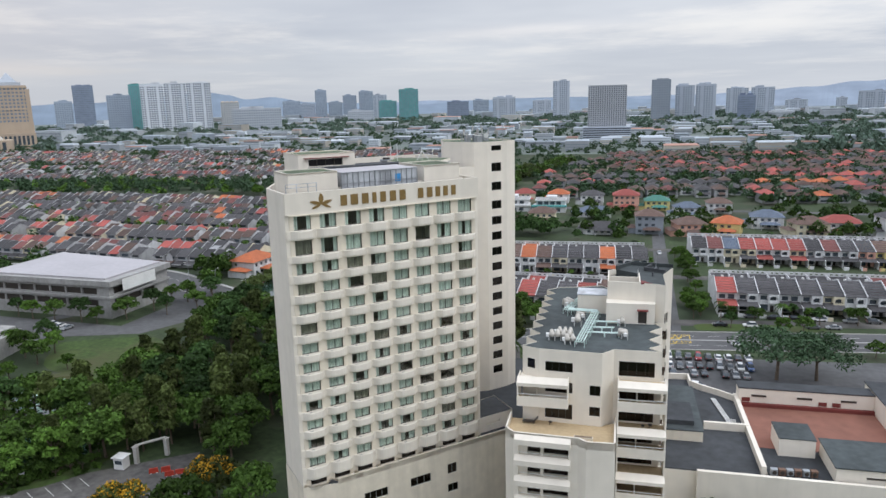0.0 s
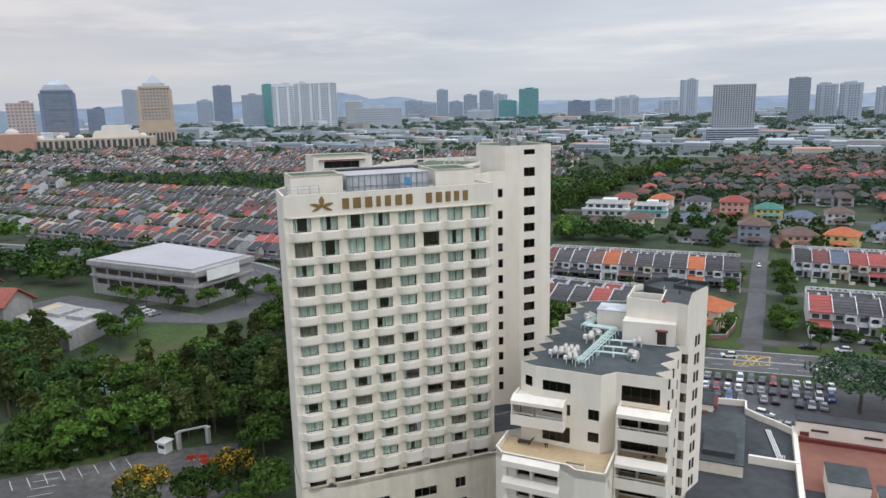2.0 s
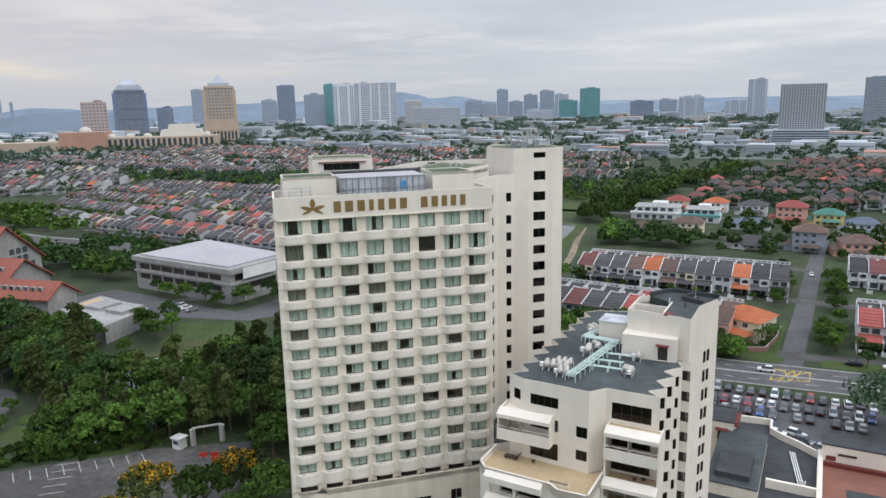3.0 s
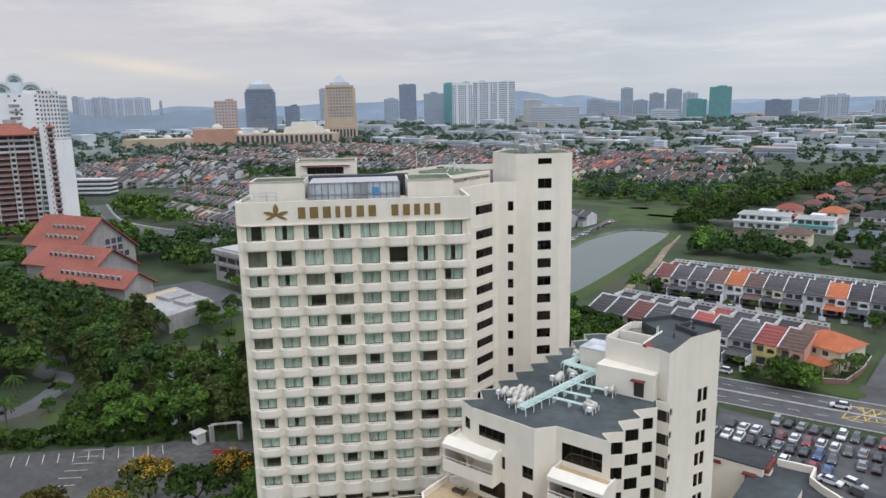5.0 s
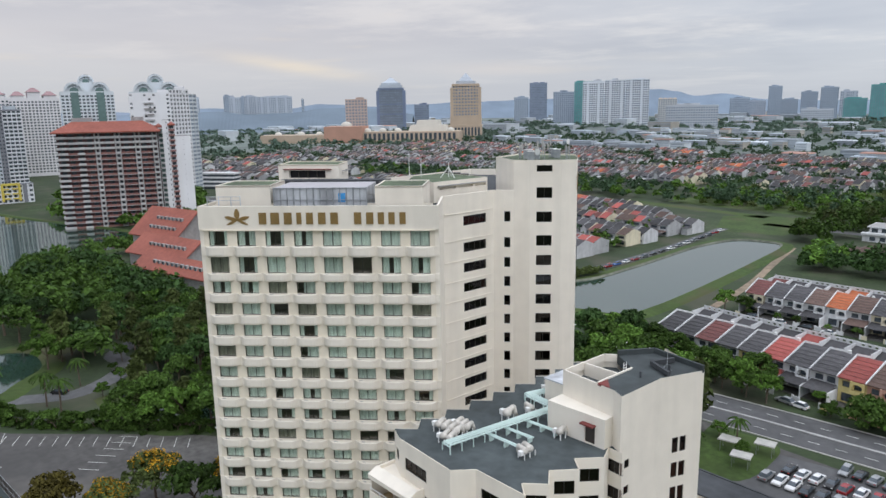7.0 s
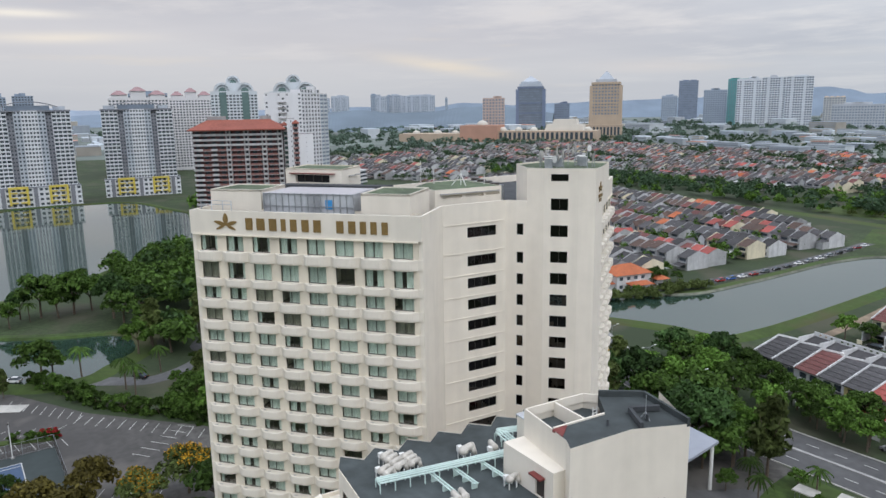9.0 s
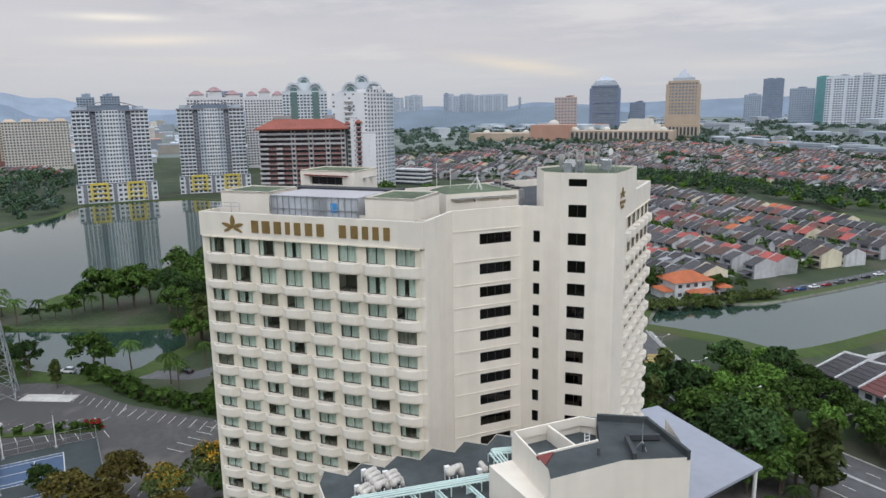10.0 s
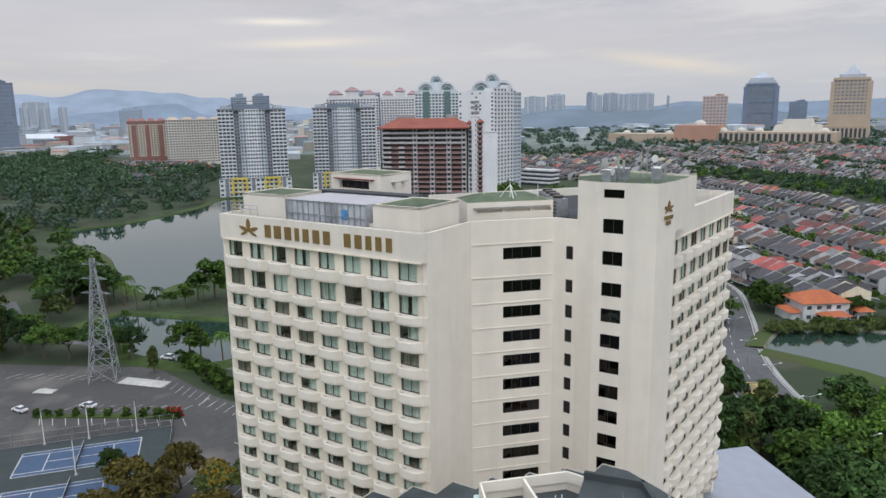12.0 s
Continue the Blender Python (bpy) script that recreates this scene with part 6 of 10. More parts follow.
        part("roof_arch", g, TMAT["arch"], t, local=True)
        part("arch_screen", Geo().tube((0, y0 + 7, top + 9), (0, y0 + 8, top + 9), r, None, 20), TMAT["arch"], t, local=True)
        part("arch_glazing", Geo().tube((0, y0 + 6.2, top + 9), (0, y0 + 6.9, top + 9), r * 0.5, None, 18), TMAT["green_glass"], t, local=True)
        part("roof_room", Geo().box(-r, r, y0 + 6, y1 - 3, top, top + 9), TMAT["arch"], t, local=True)
    elif style == "pinkroof":
        for k in range(3):
            u = x0 + w * (0.06 + 0.32 * k)
            z = top + (4 if k == 1 else 0)
            g = Geo().box(u, u + w * 0.25, y0 + 1, y1 - 1, top, z + 3)
            part("pavilion", g, TMAT["pinkroof"], t, local=True)
            part("pavilion_roof", Geo().box(u - 1, u + w * 0.25 + 1, y0, y1, z + 3, z + 8, 0.25), TMAT["pinktile"], t, "dusty pink pavilion roof", local=True)
    elif style in ("redbrown", "cream"):
        for k in range(4):
            u = x0 + w * (0.02 + 0.25 * k)
            part("roof", Geo().box(u, u + w * 0.21, y0 - 0.8, y1 + 0.8, top, top + 3.6, 0.55), TMAT["tan"] if style == "cream" else TMAT["rust"], t, "faded hipped roof", local=True)
        if style == "redbrown":
            for u0, u1 in ((-0.40, -0.28), (-0.06, 0.06), (0.28, 0.40)):
                part("maroon_bay", Geo().box(w * u0, w * u1, y0 - 0.9, y0 + 0.2, 0, top - 6), TMAT["rust"], t, local=True)
            part("maroon_base", Geo().box(x0 - 0.4, x1 + 0.4, y0 - 0.5, y0 + 0.2, 0, 12), TMAT["rust"], t, local=True)
            part("maroon_cornice", Geo().box(x0 - 0.4, x1 + 0.4, y0 - 0.7, y0 + 0.2, top - 4, top + 0.01), TMAT["rust"], t, local=True)
    elif style == "dark":
        part("podium", Geo().box(x0 - 8, x1 + 8, y0 - 8, y1 + 8, 0, 22), TMAT["white"], t, local=True)
        for k in range(5):
            part("podium_strip", Geo().box(x0 - 7, x1 + 7, y0 - 8.3, y0 - 7.9, 4 + 3.6 * k, 5.8 + 3.6 * k), M["glass_far"], t, local=True)
    else:
        r = random.Random(int(x * 3 + y))
        for k in range(2):
            a = r.uniform(x0 * 0.8, x1 * 0.2)
            part("roof_room", Geo().box(a, a + w * 0.3, y0 * 0.6, y1 * 0.6, top, top + r.uniform(2.5, 5.5)), TMAT[style], t, local=True)
    return t


for style, x, y, w, top, rz in (
    ('tan', -1129, 1155, 59.2, 118.9, 45),
    ('pyramid', -1622, 1322, 72.8, 125.5, 51),
    ('pink', -1312, 987, 48.1, 90.3, 54),
    ('blue', -1914, 2293, 69.5, 157.5, 40),
    ('grey', -1966, 2248, 58.2, 101.8, 42),
    ('grey', -1506, 1955, 67.8, 111.8, 38),
    ('teal', -1533, 2098, 66.1, 147.5, 37),
    ('slabs', -1387, 1957, 66.7, 141.1, 36),
    ('slabs', -1332, 1996, 63.7, 143.5, 34),
    ('slabs', -1274, 2034, 71.5, 144.0, 33),
    ('slab_low', -1037, 1952, 140.9, 63.1, 29),
    ('grey', -1447, 3057, 78.9, 85.9, 26),
    ('grey', -1328, 2970, 63.3, 73.9, 24),
    ('grey', -1376, 3233, 54.4, 134.1, 23),
    ('grey', -1168, 2897, 58.1, 76.1, 22),
    ('grey', -1204, 3163, 62.6, 105.7, 21),
    ('grey', -1090, 3067, 62.4, 119.9, 20),
    ('white', -1114, 3334, 64.5, 106.3, 19),
    ('teal', -920, 2851, 73.2, 75.7, 18),
    ('teal', -801, 2752, 75.7, 118.7, 17),
    ('blue', -613, 2801, 84.6, 67.2, 13),
    ('white', -375, 2450, 75.9, 78.8, 9),
    ('grey', -619, 3331, 73.7, 71.4, 11),
    ('white', -314, 3114, 77.6, 63.3, 6),
    ('white', -194, 2603, 57.8, 129.4, 5),
    ('dark', -17, 1261, 62.9, 90.2, 2),
    ('grey2', 123, 2206, 53.3, 116.1, -3),
    ('white', 195, 2267, 54.0, 98.9, -5),
    ('white', 254, 2274, 56.4, 100.6, -6),
    ('white', 386, 2571, 67.6, 88.9, -9),
    ('white', 467, 2584, 71.6, 90.4, -10),
    ('blue', 374, 2310, 49.5, 66.7, -9),
    ('white', 729, 3300, 85.0, 41.3, -12),
    ('white', 800, 2610, 75.4, 70.8, -17),
    ('white', 1027, 3762, 46.6, 42.8, -15),
    ('arch', -742, 268, 48, 92, 78),
    ('arch', -669, 311, 48, 90, 74),
    ('pinkroof', -846, 184, 62.7, 88.0, 85),
    ('pinkroof', -898, 252, 50.6, 88.3, 81),
    ('grey', -944, 208, 46.1, 95.0, 84),
    ('grey', -1049, 38, 22.2, 93.5, -267),
    ('grey', -1100, 68, 25.2, 95.9, -268),
    ('redbrown', -1054, -92, 51.0, 61.8, -260),
    ('cream', -1023, -23, 77.0, 62.5, -263),
    ('blue', -1370, -386, 44.0, 128.6, -251),
    ('white', -3186, -879, 96.0, 122.1, -253),
    ('grey', -3013, -499, 61.4, 86.9, -259),
    ('white', -2672, 1338, 44.5, 119.4, 66),
    ('white', -2669, 1405, 53.3, 123.1, 64),
    ('white', -2541, 1457, 110.1, 119.5, 62),
    ('white', -3254, 1285, 99.4, 122.3, 70),
    ('white', -3461, 1473, 91.6, 135.5, 69),
    ('grey', -2439, 2332, 66.4, 154.8, 47),
    ('blue', -1651, 1459, 43.6, 77.7, 49),
    ('cream', -1232, 2142, 57.3, 82.7, 30),
    ('slab_low', -936, 2569, 95.1, 42.3, 20),
    ('grey', -2902, 1420, 44.2, 130.8, 65),
    ('grey', -2872, 1482, 42.8, 125.4, 64),
    ('white', -2764, 1549, 116.5, 122.9, 62),
    ('grey', -3336, 2035, 13.8, 121.3, 60),
    ('white', -2716, -775, 32, 100, -253),
    ('white', -2790, -740, 30, 94, -253),
    ('white', -2730, -715, 34, 101, -253),
    ('white', -2760, -665, 28, 98, -253),
    ('grey', -2420, -355, 30, 88, -255),
):
    far_tower(style, x, y, w, top, rz)


def facade(t, name, p, q, z0, z1, cols, floors, wide, tall, material, pane="glass_far", skip=None, lift=0.24):
    """One face of a tower in its own space: a wall with a grid of recessed windows and the glass behind them."""
    p, q = Vector(p), Vector(q)
    length = (q - p).length
    u, v = length / cols, (z1 - z0) / floors
    holes = [(u * (k + 0.5 - wide / 2), u * (k + 0.5 + wide / 2), z0 + v * (j + lift), z0 + v * (j + lift + tall)) for j in range(floors) for k in range(cols) if not (skip and skip(k, j))]
    part(name, Geo().wall(p, q, z0, z1, holes, 0.45), material, t, local=True)
    if holes:
        d = (q - p) / length
        inn = Vector((-d.y, d.x)) * 0.45
        a, b = p + inn, q + inn
        part("glazing", Geo().face((*a, z0 + 0.2), (*b, z0 + 0.2), (*b, z1 - 0.2), (*a, z1 - 0.2)), M[pane] if pane in M else TMAT[pane], t, local=True)


def hip_roof(x0, x1, y0, y1, z, rise, e=2.6):
    """A hipped roof with eaves and a thin soffit."""
    g = Geo()
    x0, x1, y0, y1 = x0 - e, x1 + e, y0 - e, y1 + e
    m, cy = (y1 - y0) / 2, (y0 + y1) / 2
    A, B = (x0 + m * 0.8, cy, z + rise), (x1 - m * 0.8, cy, z + rise)
    c = [(x0, y0, z), (x1, y0, z), (x1, y1, z), (x0, y1, z)]
    g.face(c[0], c[1], B, A).face(c[1], c[2], B).face(c[2], c[3], A, B).face(c[3], c[0], A)
    low = [(x, y, z - 0.7) for x, y, z in c]
    for i in range(4):
        g.face(low[i], low[(i + 1) % 4], c[(i + 1) % 4], c[i])
    return g.face(*reversed(low))


def balconied_tower(x, y, rz):
    """The brown balcony tower under its red roof, with the white slabs that adjoin it."""
    t = thing("tower_block", (x, y, 0), "brown balconied tower under a red hipped roof", "tower", "lakeside towers", rz=rz)
    w, dep, top, n = 57.5, 21.0, 59.0, 18
    v = top / n
    white, rust = TMAT["balcony_white"], TMAT["rust"]
    x0, x1 = -w / 2, w / 2
    facade(t, "wall", (x0, 1.6), (x1, 1.6), 0, top, 11, n, 0.52, 0.52, TMAT["maroon_wall"], lift=0.28)
    for p, q in (((x1, 1.6), (x1, dep)), ((x1, dep), (x0, dep)), ((x0, dep), (x0, 1.6))):
        part("side_wall", Geo().wall(p, q, 0, top), TMAT["maroon_wall"], t, local=True)
    stacks = ((0.0, 0.105), (0.20, 0.27), (0.375, 0.415), (0.575, 0.62), (0.775, 0.82), (0.955, 1.0))
    for j in range(n):
        z = v * j
        pale = j > n - 4
        part("floor_slab", Geo().box(x0 - 0.4, x1 + 0.4, -0.2, 1.7, z + v - 0.30, z + v - 0.02), TMAT["grey_slab"], t, local=True)
        part("parapet", Geo().box(x0, x1, -0.02, 0.16, z, z + 1.15), white if pale else rust, t, local=True)
        for s, (a, b) in enumerate(stacks):
            out = 1.5 if s in (0, 1) else 0.55
            part("balcony", Geo().box(x0 + w * a, x0 + w * b, -out, -0.03, z + 0.05, z + 1.30), white, t, local=True)
        for y0 in (3.0, 10.2):
            part("side_balcony", Geo().box(x0 - 1.3, x0 - 0.01, y0, y0 + 4.4, z, z + 1.1), white if y0 == 3.0 or pale else rust, t, local=True)
    for a, b in stacks[2:]:
        for u in (a, b):
            part("column", Geo().box(x0 + w * u - 0.35, x0 + w * u + 0.35, -0.25, 1.6, 0, top), TMAT["grey_slab"], t, local=True)
    part("roof", hip_roof(x0, x1, -0.5, dep, top + 0.7, 6.2), TMAT["redroof"], t, "red hipped tile roof", local=True)
    for a, b in ((-0.36, -0.16), (0.24, 0.36)):
        part("lift_room", Geo().box(w * a, w * b, dep * 0.5, dep * 0.75, top + 3, top + 9.2), TMAT["grey_slab"], t, local=True)
    s = thing("apartment_slab", (x, y, 0), "slim white apartment slab with rust balconies and stepped top", "tower", "lakeside towers", rz=rz)
    facade(s, "glass_bay", (x1 + 0.6, 6.5), (x1 + 3.4, 5.0), 0, 61, 1, 19, 0.92, 0.62, TMAT["plain"], "green_glass")
    facade(s, "wall", (x1 + 3.4, 4.0), (x1 + 7.0, 4.0), 0, 66.0, 2, 20, 0.26, 0.4, TMAT["plain"], skip=lambda k, j: k == 0)
    facade(s, "wall", (x1 + 7.0, 5.0), (x1 + 11, 6.0), 0, 63, 1, 19, 0.6, 0.6, TMAT["plain"])
    facade(s, "low_wall", (x1 + 11, 7.0), (x1 + 20, 9.5), 0, 55.5, 5, 17, 0.14, 0.2, TMAT["plain"], skip=lambda k, j: k != 2)
    for p, q, h in (((x1 + 7.0, 4.0), (x1 + 7.0, 18), 66.0), ((x1 + 11, 6.0), (x1 + 11, 18), 63), ((x1 + 20, 9.5), (x1 + 17, 26), 55.5)):
        part("side_wall", Geo().wall(p, q, 0, h), TMAT["plain"], s, local=True)
    part("roof_cap", Geo().prism([(x1 + 0.6, 6.6), (x1 + 3.4, 5.1), (x1 + 3.4, 18), (x1 + 0.6, 18)], 60.5, 61.2).prism([(x1 + 3.4, 4.1), (x1 + 7.0, 4.1), (x1 + 7.0, 18), (x1 + 3.4, 18)], 65.5, 66.3).prism([(x1 + 11, 7.1), (x1 + 20, 9.6), (x1 + 17, 26), (x1 + 11, 26)], 55, 55.9), TMAT["grey_slab"], s, local=True)
    for j in range(18):
        part("balcony", Geo().box(x1 + 7.2, x1 + 10.8, 3.4, 5.0, 3.3 * j + 3, 3.3 * j + 4.1), TMAT["rust"], s, local=True)
    part("tile_canopy", hip_roof(x1 + 7.4, x1 + 10.6, 3.6, 8, 63.2, 2.0, 0.7), TMAT["redroof"], s, local=True)
    part("tile_canopy", hip_roof(x1 - 1, x1 + 2.8, 9, 14, 62.0, 2.0, 0.6), TMAT["redroof"], s, local=True)


balconied_tower(-426.5, 191.3, 67)

# white stepped tower with a blank front and a windowed flank
st = thing("tower_block", (-544.6, 244.6, 0), "white stepped apartment tower with a mostly blank front", "tower", "lakeside towers", rz=63.8)
srng = random.Random(8)
slots = {(k, j) for k in range(9) for j in range(26) if k == 8 or (k == 0 and j % 3) or (2 < k < 6 and j > 12 and srng.random() < 0.30)}
facade(st, "wall", (0, 0), (30.5, 0), 0, 86, 9, 26, 0.5, 0.45, TMAT["plain"], skip=lambda k, j: (k, j) not in slots)
facade(st, "flank", (30.5, 0), (43, 26), 0, 88.5, 6, 27, 0.56, 0.55, TMAT["plain"])
facade(st, "corner_bay", (43, 26), (48.3, 37.5), 0, 85, 2, 26, 0.9, 0.5, TMAT["arch"], "far_glass")
for p, q, h in (((48.3, 37.5), (10, 50), 85), ((0, 50), (0, 0), 86)):
    part("side_wall", Geo().wall(p, q, 0, h), TMAT["plain"], st, local=True)
part("roof", Geo().prism([(0.3, 0.3), (30.2, 0.3), (42.7, 26), (48, 37), (10, 49.5), (0.3, 49.5)], 84, 85.2), TMAT["grey_slab"], st, local=True)
part("roof_room", Geo().box(33, 40, 16, 26, 85.2, 91).box(20, 29, 12, 22, 85.2, 88.5), TMAT["plain"], st, local=True)
for j in range(9):
    part("balcony", Geo().box(11, 18, -1.3, -0.02, 42 + 4.4 * j, 43.2 + 4.4 * j), TMAT["grey_slab"], st, local=True)


def condo_tower(x, y, w, top, rz):
    """White wings and a bowed middle between grey recesses, over a wider base with yellow frames."""
    t = thing("tower_block", (x, y, 0), "white and grey condominium tower with yellow lower frames", "tower", "lakeside towers", rz=rz)
    h, n, base = w / 2, 19, 15.5
    dep = 22.0
    seg = ((-0.5, -0.27, 0.0, "condo", 4, 0.80, 0.58), (-0.27, -0.19, 1.8, "recess", 2, 0.5, 0.4), (-0.19, -0.10, -0.6, "condo_grey", 2, 0.55, 0.5), (-0.10, 0.10, -1.6, "condo", 5, 0.62, 0.52), (0.10, 0.19, -0.6, "condo_grey", 2, 0.55, 0.5), (0.19, 0.27, 1.8, "recess", 2, 0.5, 0.4), (0.27, 0.5, 0.0, "condo", 4, 0.80, 0.58))
    last = None
    for a, b, yy, m, cols, rw, rh in seg:
        facade(t, "wall", (w * a, yy), (w * b, yy), base, top - (1.5 if m == "recess" else 0), cols, n, rw, rh, TMAT[m])
        if last is not None:
            p, q = (w * a, min(last, yy)), (w * a, max(last, yy))
            if last < yy:
                part("return_wall", Geo().wall(p, q, base, top), TMAT["condo"], t, local=True)
            else:
                part("return_wall", Geo().wall(q, p, base, top), TMAT["condo"], t, local=True)
        last = yy
    for a in (-0.5, 0.27):
        for j in range(n):
            part("balcony_band", Geo().box(w * a, w * (a + 0.23), -0.5, 0.0, base + (top - base) / n * j - 0.2, base + (top - base) / n * j + 0.65), TMAT["condo"], t, local=True)
    facade(t, "side_wall", (h, 0), (h, dep), base, top, 5, n, 0.5, 0.5, TMAT["condo_grey"])
    facade(t, "side_wall", (-h, dep), (-h, 0), base, top, 5, n, 0.5, 0.5, TMAT["condo_grey"])
    part("back_wall", Geo().wall((h, dep), (-h, dep), 0, top), TMAT["condo"], t, local=True)
    part("roof", Geo().box(-h - 0.5, h + 0.5, -0.8, dep + 0.5, top - 0.9, top + 0.35), TMAT["recess"], t, local=True)
    facade(t, "base_wall", (-h - 2, -3), (h + 2, -3), 0, base, 16, 4, 0.6, 0.5, TMAT["condo"])
    for p, q in (((h + 2, -3), (h + 2, dep)), ((-h - 2, dep), (-h - 2, -3))):
        facade(t, "base_side", p, q, 0, base, 5, 4, 0.5, 0.5, TMAT["condo_grey"])
    part("base_roof", Geo().box(-h - 2.3, h + 2.3, -3.3, -0.1, base - 0.4, base + 0.3), TMAT["recess"], t, local=True)
    for u0 in (-0.36, 0.13):
        a, b = w * u0, w * (u0 + 0.24)
        g = Geo().box(a, a + 1.7, -4.6, -3.02, 2, base + 0.8).box(b - 1.7, b, -4.6, -3.02, 2, base + 0.8).box(a + 1.7, b - 1.7, -4.6, -3.02, base - 1.0, base + 0.796)
        for j in range(1, 4):
            g.box(a + 1.7, (a + b) / 2 - 0.9, -4.3, -3.02, 3.9 * j - 0.5, 3.9 * j + 0.4).box((a + b) / 2 + 0.9, b - 1.7, -4.3, -3.02, 3.9 * j - 0.5, 3.9 * j + 0.4)
        part("yellow_frame", g, TMAT["yellow"], t, "yellow painted frame over the lower floors", local=True)
    for u0 in (-0.45, -0.06, 0.40):
        part("grey_pier", Geo().box(w * u0, w * (u0 + 0.05), -3.6, -3.02, 0, base), TMAT["recess"], t, local=True)
    g = Geo()
    for i in range(14):
        u, u2 = -0.36 + 0.72 * i / 14, -0.36 + 0.72 * (i + 1) / 14
        z = [top + 1.6 + 5.2 * (1 - (k / 0.40) ** 2) for k in (u, u2)]
        g.bar((w * u, 1.5, z[0]), (w * u2, 1.5, z[1]), 0.7, 0.6)
        g.bar((w * u, 9.0, z[0]), (w * u2, 9.0, z[1]), 0.7, 0.6)
    part("roof_arch", g, TMAT["recess"], t, local=True)
    part("roof_glass", Geo().box(-w * 0.26, w * 0.26, 4, dep - 4, top + 0.3, top + 3.9), TMAT["far_glass"], t, local=True)
    part("roof_room", Geo().box(-w * 0.46, -w * 0.30, 3, dep - 5, top + 0.3, top + 3.2).box(w * 0.31, w * 0.45, 3, dep - 5, top + 0.3, top + 3.2), TMAT["condo_grey"], t, local=True)


condo_tower(-591.5, 73.5, 56.7, 74.2, 92)
condo_tower(-620, 154.5, 57, 74.5, 85)


# ---- foliage ----
def quads_mesh(name, quads, material):
    """A mesh of loose four-sided leaves from an (n, 4, 3) array."""
    n = len(quads)
    me = bpy.data.meshes.new(name)
    me.vertices.add(n * 4)
    me.vertices.foreach_set("co", np.ascontiguousarray(quads, dtype=np.float32).ravel())
    me.loops.add(n * 4)
    me.loops.foreach_set("vertex_index", np.arange(n * 4, dtype=np.int32))
    me.polygons.add(n)
    me.polygons.foreach_set("loop_start", np.arange(0, n * 4, 4, dtype=np.int32))
    me.materials.append(material)
    me.update(calc_edges=True)
    return me


def leaves(rs, centres, radii, per, size, droop=0.0, fill=0.55):
    """Leaf sprays over a set of lobes. centres (k, 3), radii (k, 3), per: leaves on each lobe."""
    k = len(centres)
    idx = np.repeat(np.arange(k), per)
    n = len(idx)
    d = rs.normal(size=(n, 3))
    d /= np.linalg.norm(d, axis=1)[:, None]
    d[:, 2] = np.where(d[:, 2] < -0.35, -d[:, 2] * 0.6, d[:, 2])
    r = fill + (1.08 - fill) * rs.random(n) ** 0.6
    p = centres[idx] + d * radii[idx] * r[:, None]
    normal = d * 0.75 + rs.normal(size=(n, 3)) * 0.55 + np.array([0, 0, 0.35])
    normal /= np.linalg.norm(normal, axis=1)[:, None]
    a = np.cross(normal, rs.normal(size=(n, 3)))
    a /= np.linalg.norm(a, axis=1)[:, None]
    b = np.cross(normal, a)
    s = size * (0.6 + 0.8 * rs.random(n))[:, None]
    tip = np.array([0, 0, -droop])
    return np.stack([p - a * s, p - b * s * 0.5 + normal * s * 0.08, p + a * s + tip * s, p + b * s * 0.5], axis=1)


def limb_geo(r, h, trunk_r, spread, n):
    g = Geo()
    lean = Vector((r.uniform(-0.3, 0.3), r.uniform(-0.3, 0.3), 0))
    fork = Vector((0, 0, h * 0.38)) + lean
    g.tube((0, 0, -0.1), fork, trunk_r, trunk_r * 0.72, 7, False)
    for i in range(n):
        t = 2 * math.pi * (i + r.random() * 0.6) / n
        mid = fork + Vector((math.cos(t) * spread * 0.35, math.sin(t) * spread * 0.35, h * r.uniform(0.14, 0.22)))
        end = fork + Vector((math.cos(t) * spread * 0.85, math.sin(t) * spread * 0.85, h * r.uniform(0.28, 0.5)))
        g.tube(fork, mid, trunk_r * 0.5, trunk_r * 0.32, 5, False)
        g.tube(mid, end, trunk_r * 0.32, trunk_r * 0.1, 5, False)
        side = mid + Vector((math.cos(t + 0.9) * spread * 0.35, math.sin(t + 0.9) * spread * 0.35, h * 0.2))
        g.tube(mid, side, trunk_r * 0.25, trunk_r * 0.08, 4, False)
    return g


TREES = {}


